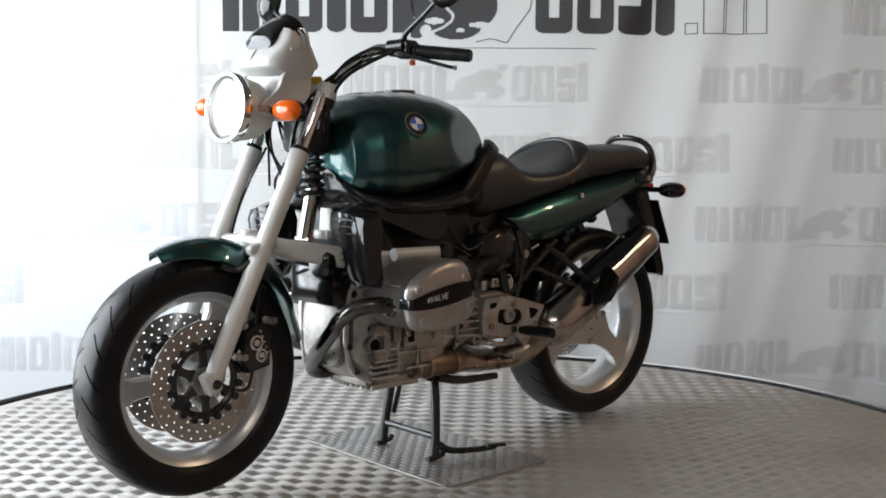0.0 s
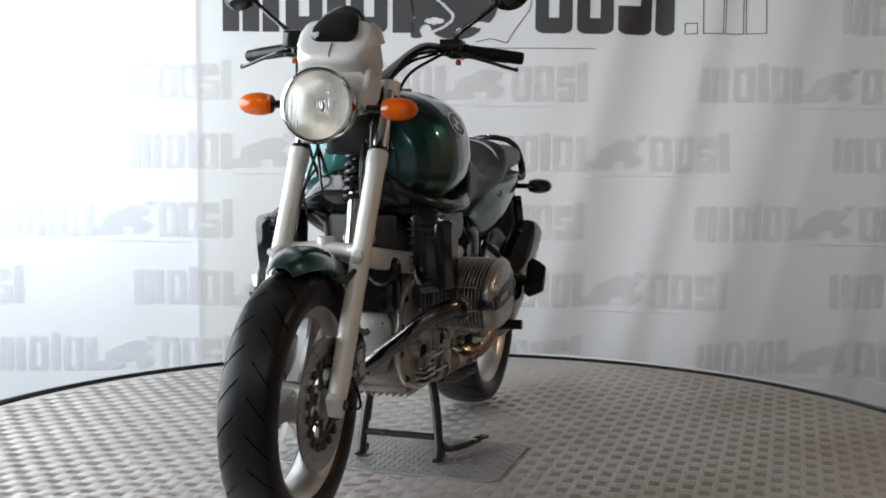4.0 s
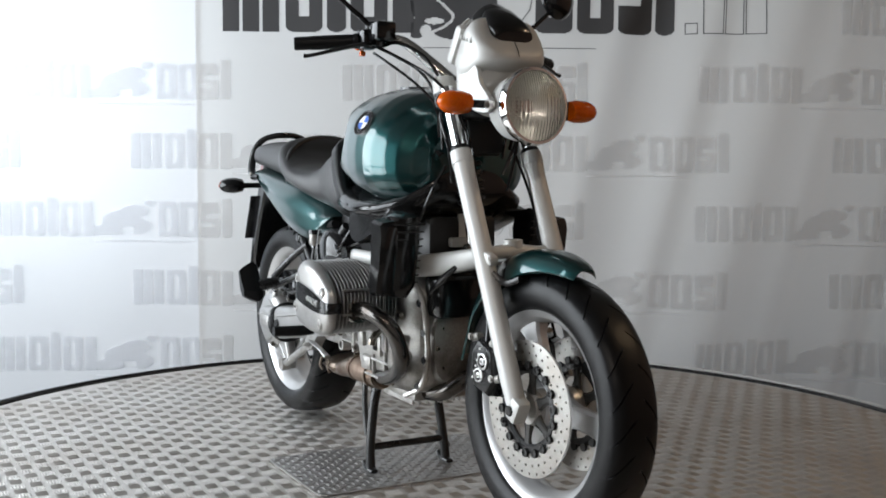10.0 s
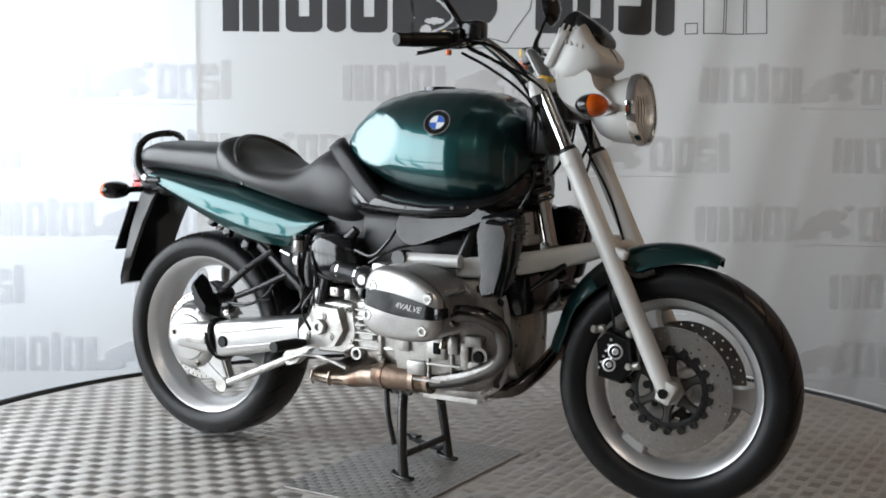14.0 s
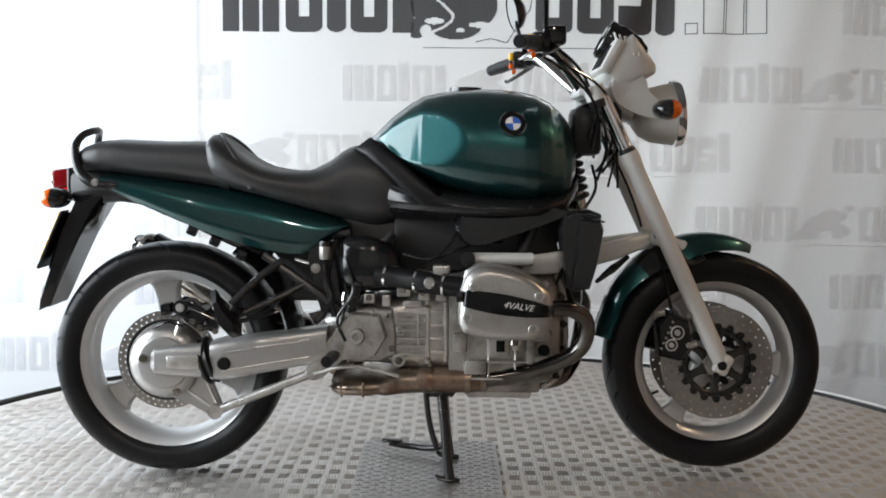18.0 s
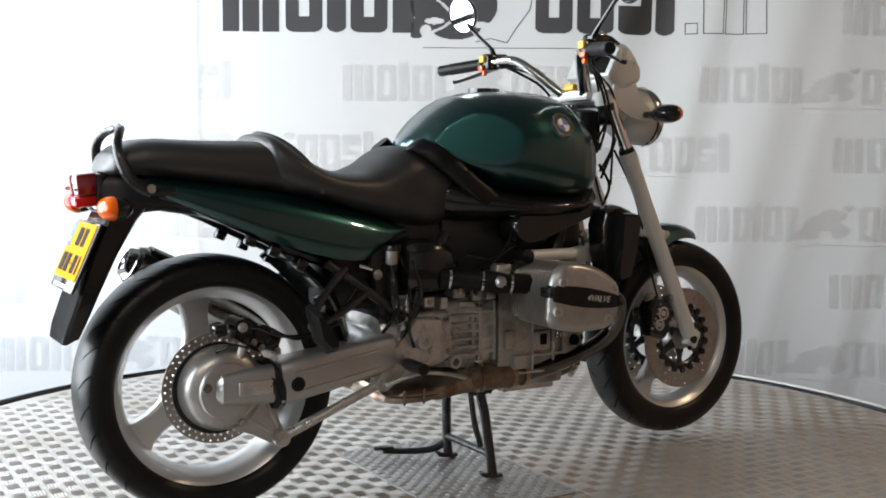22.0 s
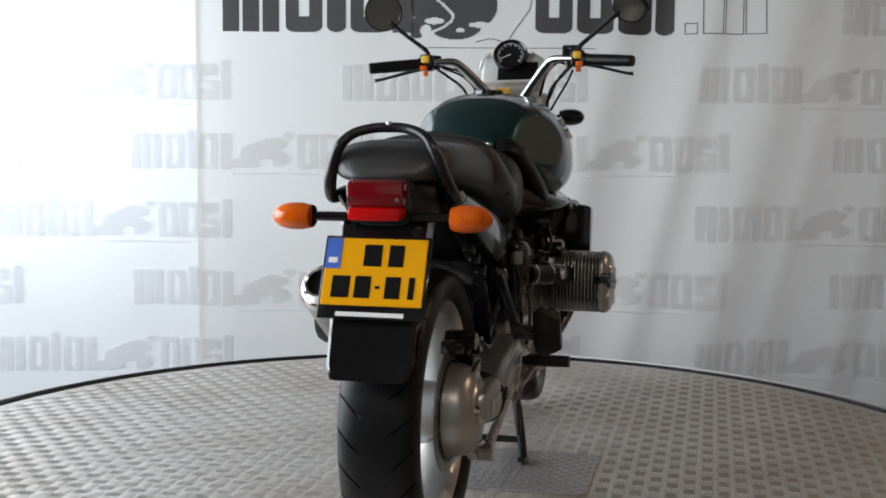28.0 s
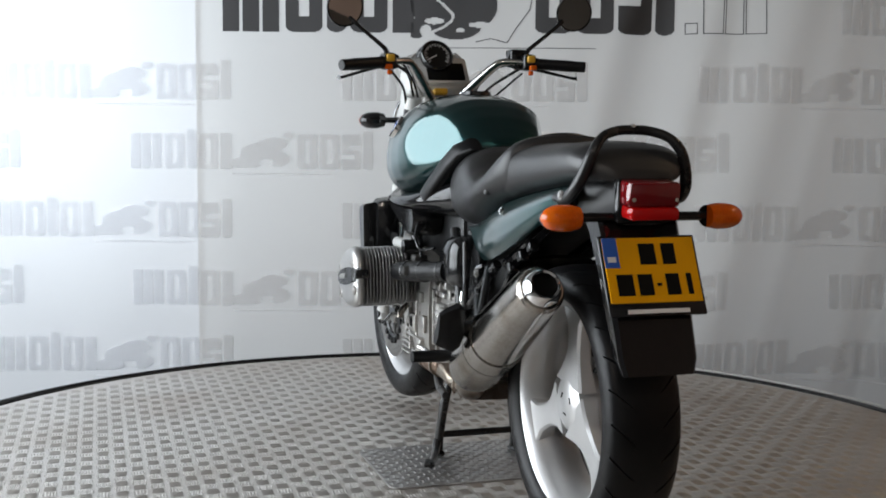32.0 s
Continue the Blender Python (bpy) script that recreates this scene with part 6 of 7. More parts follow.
        tube(bm, [(-0.28, s * 0.14, 0.66), (-0.30, s * 0.145, 0.56), (-0.28, s * 0.14, 0.46)], 0.008, 10, 5)
        bike("frame_tube", bm, FRAME, "black frame tube")
        # airbox and intake
        bm = bmesh.new()
        rings = [oval(x, a, b, w, 3.2, 24, s * 0.115) for x, a, b, w in ((-0.265, 0.56, 0.655, 0.035), (-0.25, 0.535, 0.67, 0.048), (-0.19, 0.53, 0.672, 0.055), (-0.13, 0.535, 0.655, 0.050), (-0.11, 0.55, 0.63, 0.035))]
        ring_skin(bm, rings)
        bike("air_duct", bm, PLASTIC, "black air duct", smooth=50)
        bm = bmesh.new()
        tube(bm, [(-0.165, s * 0.150, 0.572), (-0.11, s * 0.172, 0.567), (-0.045, s * 0.198, 0.560), (0.0, s * 0.214, 0.555), (0.06, s * 0.23, 0.55)], [0.030, 0.026, 0.029, 0.027, 0.026], 18, 4)
        it = bike("intake_tube", bm, RUBBER, "black rubber intake tube")
        for f0, f1, r in ((0.10, 0.13, 0.030), (0.50, 0.53, 0.032), (0.86, 0.89, 0.031)):
            bm = bmesh.new()
            a, b = Vector((-0.165, s * 0.150, 0.572)), Vector((0.035, s * 0.222, 0.553))
            rod(bm, a.lerp(b, f0), a.lerp(b, f1), r, r, 20)
            # left clamps are black: the shade on that side is put into their colour
            bike("clamp", bm, CHROME if s < 0 else FRAME, "bright hose clamp" if s < 0 else "", parent=it)
        bm = bmesh.new()
        a, b = Vector((-0.165, s * 0.150, 0.572)), Vector((0.035, s * 0.222, 0.553))
        rod(bm, a.lerp(b, 0.56), a.lerp(b, 0.84), 0.029, 0.028, 20)
        lathe(bm, [(0.0, s * 0.240), (0.012, s * 0.240), (0.015, s * 0.235), (0.015, s * 0.20)], (-0.03, 0, 0.561), "y", 20, closed=False)
        box(bm, (0.0, s * 0.185, 0.592), (0.045, 0.04, 0.022), 0.006)
        # same part both sides; the left copy is darkened for the shade it sits in
        bike("throttle_body", bm, ALLOY if s < 0 else DARK_CAST, "", parent=it, smooth=35)
        bm = bmesh.new()
        rod(bm, (0.06, s * 0.19, 0.619), (0.235, s * 0.185, 0.619), 0.017, 0.017, 20)
        bike("injector_rail", bm, SILVER, "silver tube above the cylinder")
        bm = bmesh.new()
        rod(bm, (0.066, s * 0.17, 0.621), (0.066, s * 0.215, 0.621), 0.020, 0.020, 18)
        bike("injector_cap", bm, PLASTIC)
        # oil cooler shroud
        bm = bmesh.new()
        slab(bm, [(0.298, 0.700), (0.312, 0.742), (0.37, 0.752), (0.408, 0.738), (0.402, 0.675), (0.375, 0.56), (0.348, 0.535), (0.325, 0.545), (0.306, 0.62)], s * 0.162, s * 0.228, 0.010, 0.95)
        sh = bike("cooler_shroud", bm, PLASTIC, "black oil cooler shroud", smooth=35)
        bm = bmesh.new()
        slab(bm, [(0.346, 0.735), (0.400, 0.730), (0.408, 0.705), (0.394, 0.62), (0.374, 0.548), (0.336, 0.540), (0.330, 0.560), (0.340, 0.64)], s * 0.222, s * 0.266, 0.007, 0.95)
        bike("shroud_edge", bm, PLASTIC, "", parent=sh)
        for k in range(9):
            bm = bmesh.new()
            box(bm, (0.408 - 0.0185 * k * 0.25, s * 0.195, 0.72 - 0.018 * k), (0.006, 0.085, 0.004), 0.001, seg=1)
            bike("cooler_fin", bm, FRAME, "", parent=sh)
    for s, dx in ((-1, 0.0), (1, 0.045)):
        cylinder_head(s, dx)
    # grey horn box and lower front cover behind the wheel
    bm = bmesh.new()
    box(bm, (0.335, 0.004, 0.535), (0.085, 0.205, 0.115), 0.020)
    bike("belt_cover", bm, PLASTIC, "black alternator belt cover", smooth=40)
    bm = bmesh.new()
    slab(bm, [(0.318, 0.655), (0.335, 0.655), (0.322, 0.83), (0.300, 0.83)], -0.015, 0.032, 0.003)
    box(bm, (0.335, -0.002, 0.667), (0.030, 0.085, 0.024), 0.005)
    bike("front_subframe", bm, SILVER, "silver cast front subframe leg", smooth=40)
    bm = bmesh.new()
    lathe(bm, [(0.0, 0.03), (0.035, 0.03), (0.045, 0.02), (0.045, 0.0), (0.03, -0.02), (0.0, -0.02)], (0.385, 0.085, 0.60), "x", 28, closed=False)
    bike("horn", bm, PLASTIC, "round black horn")


def exhaust():
    for s, dx in ((-1, 0.0), (1, 0.045)):
        bm = bmesh.new()
        if s < 0:
            run = [(0.250, -0.265, 0.494), (0.290, -0.262, 0.503), (0.335, -0.250, 0.497), (0.370, -0.222, 0.464), (0.369, -0.197, 0.405), (0.330, -0.178, 0.362), (0.250, -0.155, 0.325), (0.170, -0.140, 0.303), (0.080, -0.125, 0.290)]
        else:
            run = [(0.295, 0.265, 0.492), (0.345, 0.258, 0.503), (0.390, 0.225, 0.492), (0.412, 0.185, 0.462), (0.404, 0.140, 0.425), (0.385, 0.060, 0.366), (0.355, -0.020, 0.312), (0.290, -0.060, 0.276), (0.080, -0.060, 0.284)]
        tube(bm, run, [0.024, 0.021, 0.021, 0.021, 0.021, 0.021, 0.021, 0.022, 0.025], 18, 5)
        bike("header_pipe", bm, PIPE, "dark heat-stained exhaust header", smooth=60)
        bm = bmesh.new()
        rod(bm, (0.250 + dx, s * 0.265, 0.494), (0.266 + dx, s * 0.264, 0.498), 0.031, 0.031, 20)
        bike("header_flange", bm, STEEL)
    bm = bmesh.new()
    rings = []
    for x, zb, zt, yc, w in ((0.085, 0.258, 0.318, 0, 0.135), (0.075, 0.250, 0.324, 0, 0.148), (-0.03, 0.246, 0.326, 0.0, 0.150), (-0.10, 0.242, 0.322, 0.0, 0.150), (-0.150, 0.236, 0.300, 0.0, 0.146), (-0.170, 0.240, 0.292, 0.0, 0.140), (-0.190, 0.236, 0.294, 0.0, 0.146), (-0.27, 0.236, 0.290, 0.01, 0.142), (-0.295, 0.242, 0.284, 0.02, 0.12)):
        rings.append(oval(x, zb, zt, w, 3.0, 28, yc))
    ring_skin(bm, rings)
    bmesh.ops.subdivide_edges(bm, edges=bm.edges, cuts=1, smooth=0.2)
    cb = bike("collector_box", bm, BURNT, "heat-tinted steel collector box", smooth=60)
    bm = bmesh.new()
    ring_skin(bm, [oval(x, a_, b_, w_, 3.0, 28) for x, a_, b_, w_ in ((0.078, 0.247, 0.327, 0.151), (0.090, 0.247, 0.327, 0.151))])
    bike("collector_flange", bm, STEEL, parent=cb)
    bm = bmesh.new()
    ring_skin(bm, [oval(x, 0.2625, 0.2665, w_, 4.0, 28, yc) for x, yc, w_ in ((-0.165, 0.0, 0.146), (-0.20, 0.0, 0.154), (-0.27, 0.01, 0.150), (-0.297, 0.02, 0.127))])
    bike("weld_seam", bm, BURNT, parent=cb)
    for s in (-1, 1):
        bm = bmesh.new()
        tube(bm, [(0.120, s * 0.120, 0.292), (0.060, s * 0.128, 0.291), (-0.010, s * 0.130, 0.292), (-0.060, s * 0.124, 0.292)], [0.030, 0.034, 0.034, 0.028], 20, 5)
        rp = bike("catalyst_pipe", bm, RUST, "rusty brown catalyst pipe", smooth=60)
        for x, r in ((0.112, 0.0335), (0.070, 0.0375), (-0.030, 0.0375)):
            bm = bmesh.new()
            rod(bm, (x - 0.007, s * 0.127, 0.2915), (x + 0.007, s * 0.127, 0.2915), r, r, 24)
            bike("pipe_clamp", bm, BURNT, "", parent=rp)
            bm = bmesh.new()
            box(bm, (x, s * 0.127, 0.2915 + r + 0.004), (0.012, 0.022, 0.012), 0.003)
            bolt(bm, (x, s * 0.139, 0.2915 + r + 0.004), (0, s, 0), 0.004, 0.006)
            bike("clamp_bolt", bm, STEEL, "", parent=rp)
        bm = bmesh.new()
        slab(bm, [(0.045, 0.300), (-0.045, 0.300), (-0.050, 0.262), (-0.030, 0.236), (-0.012, 0.240), (0.000, 0.252), (0.030, 0.236), (0.048, 0.258)], s * 0.085, s * 0.100, 0.003)
        bike("stand_bracket", bm, FRAME, "black stand bracket", smooth=35)
        for x in (-0.205, -0.262):
            bm = bmesh.new()
            tube(bm, [(x, s * 0.142, 0.246), (x - 0.003, s * 0.149, 0.262), (x, s * 0.144, 0.284)], 0.0035, 8, 4)
            bike("seam_bead", bm, BURNT, "", parent=cb)
    bm = bmesh.new()
    tube(bm, [(-0.24, 0.09, 0.268), (-0.31, 0.135, 0.285), (-0.37, 0.155, 0.33), (-0.42, 0.160, 0.365)], [0.034, 0.033, 0.036, 0.045], 20, 6)
    bike("link_pipe", bm, BURNT, "heat-tinted link pipe", smooth=60)
    a, b = Vector((-0.388, 0.158, 0.343)), Vector((-0.878, 0.166, 0.615))
    d = (b - a)
    bm = bmesh.new()
    tube(bm, [a, a + d * 0.04, a + d * 0.10, a + d * 0.30, a + d * 0.32, a + d * 0.6, a + d * 0.93, a + d * 0.97, a + d * 0.99], [0.050, 0.063, 0.069, 0.070, 0.070, 0.064, 0.054, 0.052, 0.046], 32, 3)
    m = bike("muffler", bm, STEEL, "polished steel muffler", smooth=60)
    n = d.normalized()
    bm = bmesh.new()
    u = n.orthogonal().normalized()
    w = n.cross(u)
    N = 32
    rings = []
    for off, r in ((-0.014, 0.047), (0.000, 0.041), (0.012, 0.036), (0.016, 0.032), (0.014, 0.0275), (0.008, 0.0255), (-0.004, 0.025)):
        rings.append([b + n * off + r * (math.cos(2 * math.pi * k / N) * u + math.sin(2 * math.pi * k / N) * w) for k in range(N)])
    ring_skin(bm, rings, cap=False)
    bike("muffler_tip", bm, CHROME, "bright muffler outlet", parent=m, smooth=40)
    # a near-black disc closes the tip and paints the shade inside the pipe
    bm = bmesh.new()
    rod(bm, b - n * 0.004, b + n * 0.004, 0.0252, 0.0252, 32)
    bike("outlet", bm, DARK, "near-black disc for the shade inside the outlet", parent=m)
    bm = bmesh.new()
    c = a + d * 0.40
    rod(bm, c, c + n * 0.012, 0.0705, 0.0705, 32)
    bike("muffler_band", bm, STEEL, "", parent=m)
    up = (Vector((0, 0, 1)) - n * n.z).normalized()
    side = n.cross(up)
    bm = bmesh.new()
    rings = []
    for k in range(15):
        f = 0.34 + 0.60 * k / 14
        r = float(np.interp(f, (0.3, 0.6, 0.93), (0.0745, 0.0685, 0.0585)))
        half = 0.95 * math.sin(math.pi * (0.12 + 0.76 * k / 14)) ** 0.5
        arc = [-half + 2 * half * j / 12 for j in range(13)]
        rings.append([a + d * f + rr * (math.cos(q) * up + math.sin(q) * side) for rr, row in ((r + 0.0035, arc), (r, arc[::-1])) for q in row])
    ring_skin(bm, rings)
    bike("heat_shield", bm, PLASTIC, "black muffler guard", parent=m, smooth=50)
    bolts("shield_bolt", [a + d * f + up * 0.0725 for f in (0.45, 0.80)], up, 0.006, 0.003, STEEL, m)


def drive():
    bm = bmesh.new()
    lathe(bm, [(0.0, -0.150), (0.050, -0.150), (0.066, -0.147), (0.070, -0.142), (0.084, -0.138), (0.095, -0.126), (0.101, -0.105), (0.103, -0.082), (0.0, -0.082)], AXR + Vector((0.004, 0, 0.002)), "y", 48, closed=False)
    fd = bike("final_drive", bm, ARM, "cast aluminium bevel drive housing", smooth=35)
    bm = bmesh.new()
    rings = []
    for x, z, h, w in ((-0.765, 0.338, 0.022, 0.030), (-0.752, 0.339, 0.036, 0.044), (-0.70, 0.341, 0.042, 0.050), (-0.655, 0.341, 0.045, 0.052), (-0.628, 0.342, 0.047, 0.052)):
        rings.append(oval(x, z - h, z + h, w, 5.0, 28, -0.122))
    ring_skin(bm, rings)
    bike("drive_nose", bm, ARM, "", parent=fd, smooth=40)
    bm = bmesh.new()
    slab(bm, [(-0.70, 0.290), (-0.625, 0.32), (-0.582, 0.21), (-0.590, 0.188), (-0.612, 0.186), (-0.665, 0.215), (-0.74, 0.245)], -0.098, -0.122, 0.004)
    bike("torque_arm_lug", bm, ARM, "", parent=fd, smooth=35)
    for pa, pb in (((-0.690, 0.268), (-0.612, 0.212)), ((-0.632, 0.300), (-0.596, 0.220)), ((-0.690, 0.268), (-0.640, 0.296))):
        bm = bmesh.new()
        tube(bm, [(pa[0], -0.122, pa[1]), (pb[0], -0.122, pb[1])], 0.0045, 8, 1)
        bike("lug_edge", bm, ARM, "", parent=fd)
    bm = bmesh.new()
    rod(bm, (-0.70, -0.13, 0.405), (-0.69, -0.13, 0.44), 0.010, 0.008, 10)
    bike("breather", bm, ALLOY, "", parent=fd)
    bm = bmesh.new()
    box(bm, (-0.675, -0.173, 0.341), (0.085, 0.010, 0.034), 0.004)
    bike("nose_rib", bm, ALLOY, "", parent=fd)
    bolts("drive_bolt", [(-0.785, -0.150, 0.346), (-0.700, -0.138, 0.255), (-0.598, -0.124, 0.203)], (0, -1, 0), 0.008, 0.008, STEEL, fd)
    bm = bmesh.new()
    tube(bm, [(-0.634, -0.118, 0.331), (-0.627, -0.118, 0.333), (-0.618, -0.118, 0.336), (-0.609, -0.118, 0.339), (-0.602, -0.118, 0.341)], [0.056, 0.064, 0.059, 0.064, 0.056], 30, 4)
    bike("rubber_boot", bm, RUBBER, "black rubber boot")
    bm = bmesh.new()
    rings = []
    for x, z, h, w in ((-0.606, 0.340, 0.050, 0.050), (-0.58, 0.343, 0.054, 0.055), (-0.50, 0.355, 0.052, 0.052), (-0.40, 0.371, 0.049, 0.048), (-0.33, 0.382, 0.047, 0.048), (-0.30, 0.388, 0.045, 0.045)):
        rings.append(oval(x, z - h, z + h, w, 5.0, 28, -0.118))
    ring_skin(bm, rings)
    tube(bm, [(-0.34, -0.10, 0.39), (-0.31, -0.02, 0.40), (-0.31, 0.10, 0.40)], 0.035, 14, 5)
    sw = bike("swing_arm", bm, ARM, "silver single-sided swing arm", smooth=40)
    bm = bmesh.new()
    lathe(bm, [(0.0, -0.178), (0.014, -0.178), (0.018, -0.174), (0.018, -0.15)], (-0.568, 0, 0.338), "y", 24, closed=False)
    bike("arm_plug", bm, RUBBER, "black rubber plug", parent=sw)
    bm = bmesh.new()
    tube(bm, [(-0.598, -0.135, 0.203), (-0.333, -0.148, 0.313)], 0.012, 12, 1)
    for p in ((-0.598, -0.135, 0.203), (-0.333, -0.148, 0.313)):
        rod(bm, (p[0], p[1] - 0.014, p[2]), (p[0], p[1] + 0.014, p[2]), 0.020, 0.020, 20)
    bike("torque_rod", bm, ALLOY, "silver torque rod", smooth=40)
    for z_, w_ in ((0.022, 0.006), (-0.024, 0.005)):
        bm = bmesh.new()
        tube(bm, [(-0.575, -0.1725, 0.343 + z_), (-0.45, -0.1685, 0.363 + z_), (-0.345, -0.1645, 0.380 + z_)], w_ * 0.6, 8, 4)
        bike("arm_rib", bm, ARM, "", parent=sw)
    # turnbuckle of the brake linkage
    bm = bmesh.new()
    tube(bm, [(0.405, -0.135, 0.555), (0.450, -0.125, 0.590), (0.492, -0.115, 0.622)], [0.005, 0.011, 0.006], 10, 4)
    bike("brake_hose", bm, PLASTIC, "black brake hose joint")
    # rear brake caliper
    bm = bmesh.new()
    box(bm, (-0.655, -0.085, 0.455), (0.085, 0.06, 0.06), 0.012, Matrix.Rotation(radians(35), 4, "Y"))
    box(bm, (-0.61, -0.10, 0.435), (0.04, 0.04, 0.045), 0.008, Matrix.Rotation(radians(20), 4, "Y"))
    rod(bm, (-0.690, -0.06, 0.478), (-0.690, -0.128, 0.478), 0.022, 0.020, 20)
    rod(bm, (-0.640, -0.06, 0.462), (-0.640, -0.130, 0.462), 0.022, 0.020, 20)
    box(bm, (-0.735, -0.085, 0.470), (0.030, 0.05, 0.030), 0.006, Matrix.Rotation(radians(-10), 4, "Y"))
    cal = bike("rear_caliper", bm, PLASTIC, "black rear brake caliper", smooth=40)
    bm = bmesh.new()
    lathe(bm, [(0.0, -0.133), (0.010, -0.133), (0.012, -0.130), (0.012, -0.12)], (-0.690, 0, 0.478), "y", 18, closed=False)
    bike("piston_plug", bm, CASE, "", parent=cal)
    bolts("caliper_bolt", [(x, -0.122, z) for x, z in ((-0.685, 0.475), (-0.64, 0.425), (-0.60, 0.415), (-0.66, 0.44))], (0, -1, 0), 0.006, 0.004, STEEL, cal)
    # rear spring leg
    a, b = Vector((-0.27, -0.02, 0.70)), Vector((-0.50, -0.03, 0.40))
    bm = bmesh.new()
    rod(bm, a, b, 0.018, 0.022, 18)
    sh = bike("rear_shock", bm, STEEL, "rear damper with a coil spring")
    bm = bmesh.new()
    d = (b - a).normalized()
    u = d.orthogonal().normalized()
    w = d.cross(u)
    tube(bm, [a.lerp(b, 0.1 + 0.8 * k / 70) + 0.038 * (math.cos(k * 0.65) * u + math.sin(k * 0.65) * w) for k in range(71)], 0.006, 8, 2)
    bike("spring", bm, FRAME, "", parent=sh)
    # pillion footrests
    for s in (-1, 1):
        bm = bmesh.new()
        tube(bm, [(-0.42, s * 0.125, 0.605), (-0.48, s * 0.155, 0.56), (-0.545, s * 0.19, 0.495)], 0.010, 10, 4)
        tube(bm, [(-0.36, s * 0.135, 0.545), (-0.44, s * 0.16, 0.505), (-0.535, s * 0.19, 0.465)], 0.009, 10, 4)
        tube(bm, [(-0.53, s * 0.185, 0.48), (-0.53, s * 0.245, 0.472)], 0.018, 12, 1)
        pp = bike("pillion_bracket", bm, FRAME, "black pillion footrest bracket")
        bm = bmesh.new()
        slab(bm, [(-0.585, 0.535), (-0.570, 0.545), (-0.545, 0.50), (-0.505, 0.455), (-0.505, 0.425), (-0.53, 0.42), (-0.565, 0.455)], s * 0.236, s * 0.297, 0.016, 0.80)
        bike("pillion_peg", bm, RUBBER, "folded black rubber peg", parent=pp, smooth=35)
    # inner rear mudguard behind the engine
    bm = bmesh.new()
    rings = []
    for k in range(15):
        a = radians(2 + 56 * k / 14)
        r = 0.336 + 0.016 * min(1.0, k / 8)
        rings.append([Vector((AXR.x + rr * math.cos(a), y, AXR.z + rr * math.sin(a))) for rr, y in ((r - 0.004, -0.112), (r + 0.018, -0.085), (r + 0.024, 0.0), (r + 0.018, 0.085), (r - 0.004, 0.112), (r - 0.010, 0.108), (r + 0.010, 0.080), (r + 0.014, 0.0), (r + 0.010, -0.080), (r - 0.010, -0.108))])
    ring_skin(bm, rings)
    bike("inner_mudguard", bm, PLASTIC, "black inner mudguard", smooth=50)


def rear_details():
    bm = bmesh.new()
    lathe(bm, [(0.0, 0.648), (0.014, 0.648), (0.015, 0.644), (0.015, 0.618), (0.012, 0.612), (0.0, 0.612)], (-0.305, -0.150, 0), "z", 22, closed=False)
    rv = bike("brake_reservoir", bm, CASE, "small grey brake fluid reservoir", smooth=40)
    bm = bmesh.new()
    lathe(bm, [(0.0, 0.660), (0.015, 0.660), (0.0165, 0.657), (0.0165, 0.646), (0.0, 0.646)], (-0.305, -0.150, 0), "z", 22, closed=False)
    bike("reservoir_cap", bm, PLASTIC, "", parent=rv)
    bm = bmesh.new()
    tube(bm, [(-0.305, -0.150, 0.612), (-0.300, -0.158, 0.56), (-0.288, -0.150, 0.51), (-0.305, -0.145, 0.465), (-0.33, -0.150, 0.44)], 0.0045, 8, 6)
    bike("reservoir_hose", bm, PLASTIC, "black rubber hose", parent=rv)
    for s in (-1, 1):
        bm = bmesh.new()
        slab(bm, [(-0.262, 0.470), (-0.288, 0.640), (-0.335, 0.660), (-0.352, 0.610), (-0.338, 0.560), (-0.318, 0.470)], s * 0.112, s * 0.126, 0.004, 1.0, 2)
        hg = bike("hanger_plate", bm, FRAME, "black footrest hanger plate", smooth=40)
        bolts("hanger_bolt", [(-0.332, s * 0.127, 0.585)], (0, s, 0), 0.009, 0.006, ALLOY, hg)
        bm = bmesh.new()
        rod(bm, (-0.385, s * 0.128, 0.610), (-0.350, s * 0.132, 0.600), 0.005, n=10)
        bike("hanger_pin", bm, CHROME, "", parent=hg)
    # linkage, sensor and speed cable at the wheel hub
    for pts, r in (([(-0.715, -0.110, 0.455), (-0.66, -0.125, 0.475), (-0.60, -0.135, 0.452), (-0.52, -0.130, 0.448), (-0.43, -0.125, 0.470)], 0.0045),
                   ([(-0.760, -0.135, 0.425), (-0.72, -0.140, 0.440), (-0.68, -0.135, 0.430)], 0.0035)):
        bm = bmesh.new()
        tube(bm, pts, r, 8, 6)
        bike("brake_line", bm, PLASTIC, "black brake line")


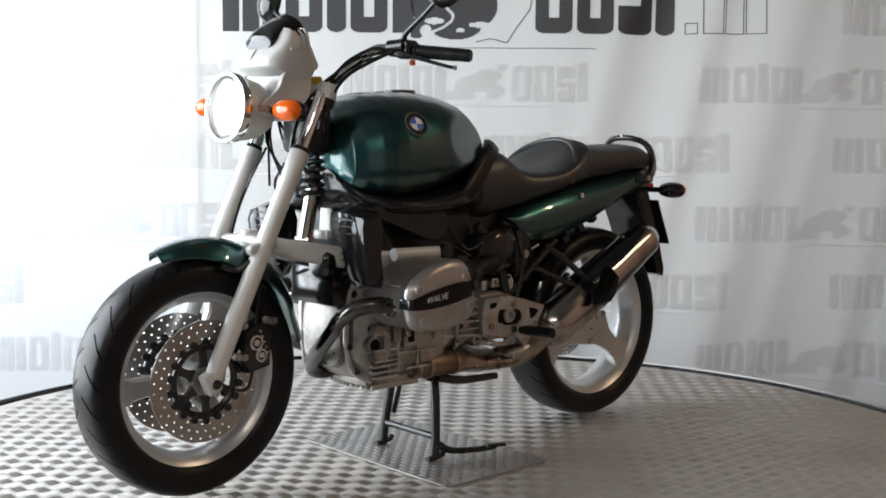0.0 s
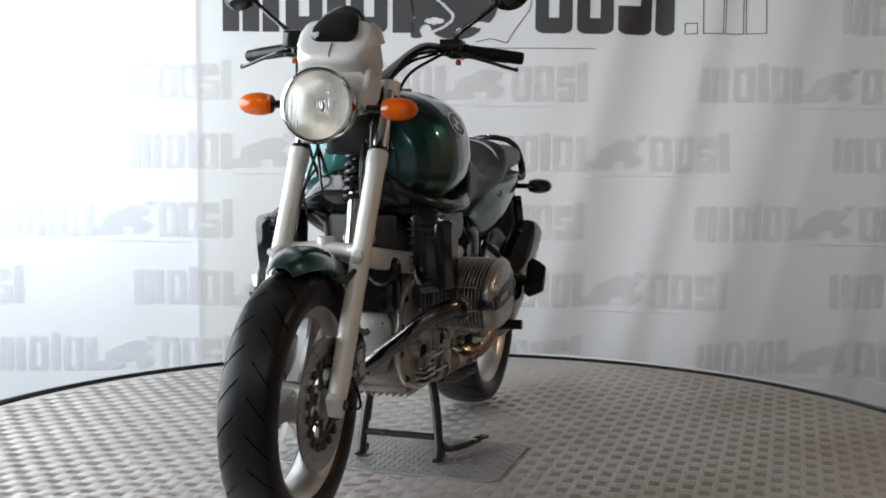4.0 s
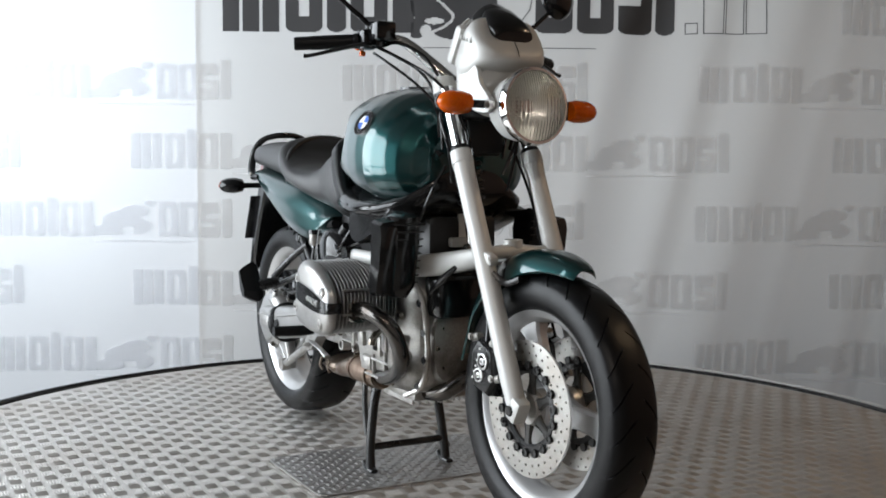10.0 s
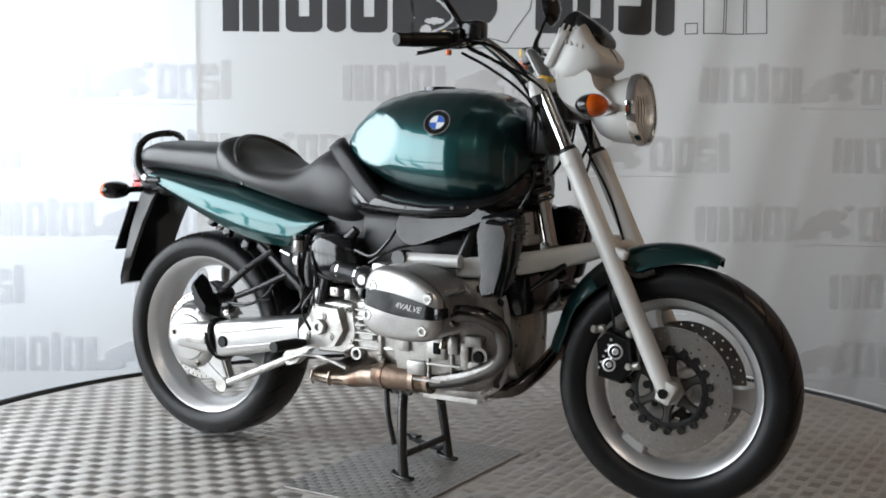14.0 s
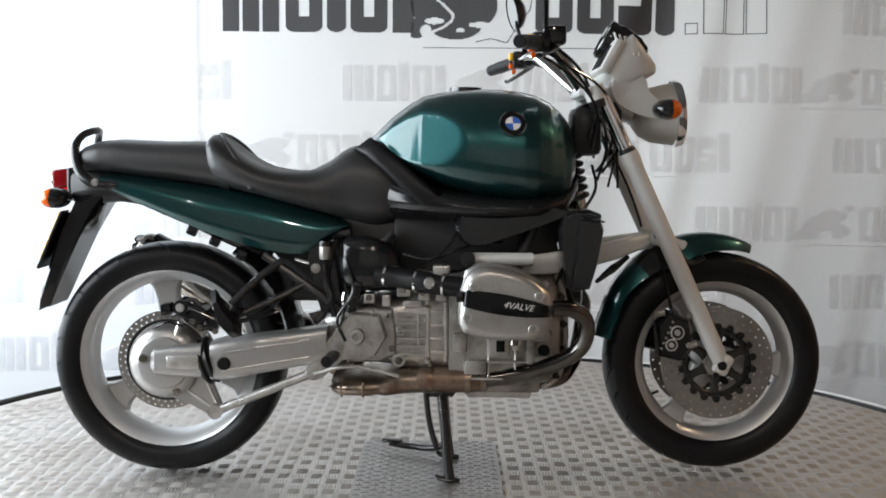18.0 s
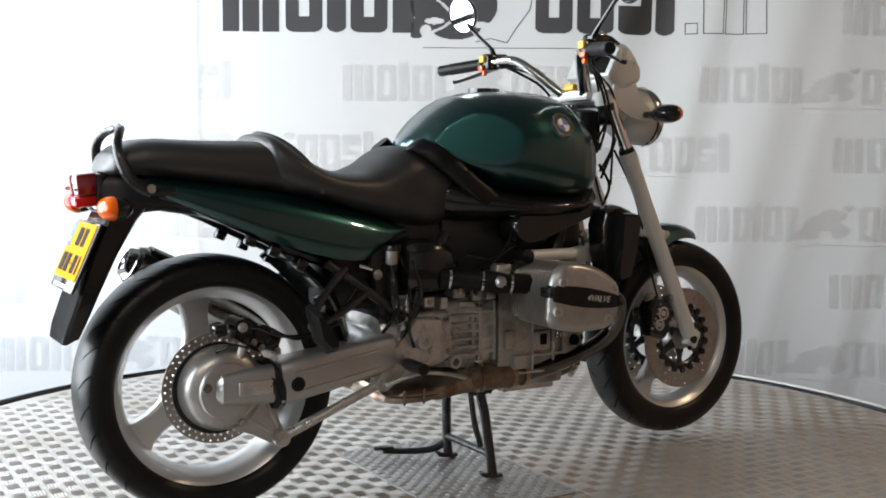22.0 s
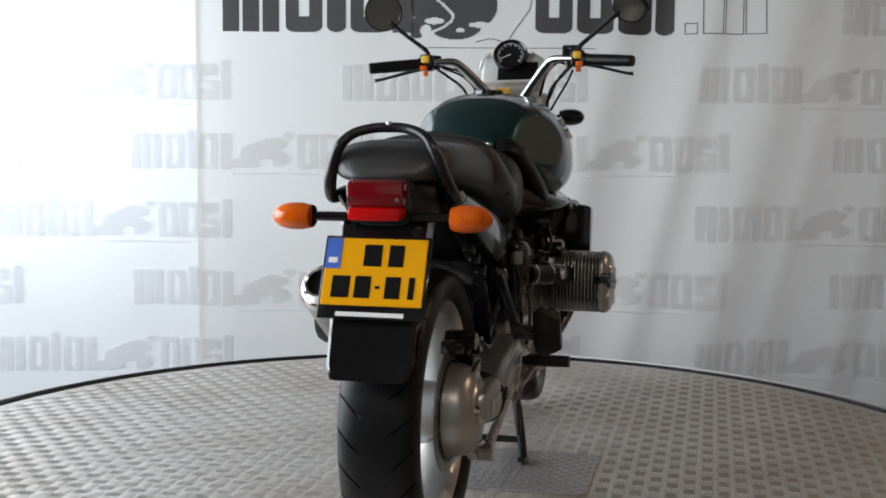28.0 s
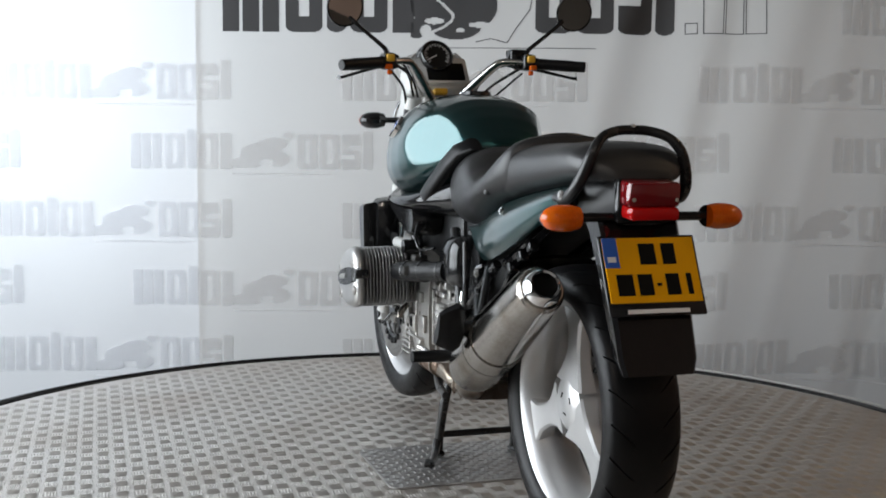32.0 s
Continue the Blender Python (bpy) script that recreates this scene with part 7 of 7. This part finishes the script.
def stand():
    bm = bmesh.new()
    for s in (-1, 1):
        tube(bm, [(0.000, s * 0.082, 0.255), (0.008, s * 0.100, 0.19), (0.018, s * 0.115, 0.08), (0.026, s * 0.118, 0.016)], [0.014, 0.0135, 0.013, 0.014], 14, 4)
    tube(bm, [(0.018, -0.112, 0.075), (0.018, 0.112, 0.075)], 0.010, 12, 1)
    box(bm, (0.0, 0, 0.25), (0.05, 0.20, 0.03), 0.008)
    st = bike("centre_stand", bm, FRAME, "black steel centre stand")
    for s in (-1, 1):
        bm = bmesh.new()
        tube(bm, [(0.052, s * 0.118, 0.014), (0.030, s * 0.118, 0.016), (0.0, s * 0.118, 0.020), (-0.012, s * 0.118, 0.03)], [0.011, 0.015, 0.013, 0.009], 12, 4, 0.55)
        bike("stand_foot", bm, FRAME, parent=st)
    bm = bmesh.new()
    tube(bm, [(0.02, 0.122, 0.055), (-0.02, 0.138, 0.034), (-0.09, 0.168, 0.030), (-0.15, 0.190, 0.034)], [0.013, 0.010, 0.009, 0.009], 10, 5)
    box(bm, (-0.145, 0.195, 0.040), (0.06, 0.026, 0.010), 0.004, Matrix.Rotation(radians(-20), 4, "Z"))
    bike("stand_lever", bm, FRAME, "", parent=st)
    bm = bmesh.new()
    tube(bm, [(-0.04, -0.105, 0.25), (-0.03, -0.11, 0.17), (-0.01, -0.112, 0.10)], 0.008, 8, 4)
    bike("stand_spring", bm, FRAME, parent=st)
    # folded side stand
    bm = bmesh.new()
    tube(bm, [(0.02, 0.12, 0.25), (-0.06, 0.14, 0.235), (-0.18, 0.16, 0.235)], [0.014, 0.012, 0.010], 10, 4)
    bike("side_stand", bm, FRAME, "folded black side stand")


rear_wheel()
front_wheel()
for side in (-1, 1):
    caliper(side)
forks()
front_fender()
headlight()
nacelle()
blinkers()
handlebar()
cables()
telelever()
tank()
seat()
tail()
engine()
exhaust()
drive()
rear_details()
stand()


# ---------------------------------------------------------------- what turns
def motions():
    knots = [0.0, 0.033, 0.114, -0.302, -0.019, -0.105, 0.277, -0.025, 0.0]
    rows = []
    for k in range(65):
        t = k / 2
        rows.append((t, pose(0, 0, 0, 0, 0, -138.024 + 7.661 * t + float(np.interp(t / 4, range(9), knots)))))
    for thing in (TURN, PLATE, BIKE):
        walk(thing, rows)


motions()
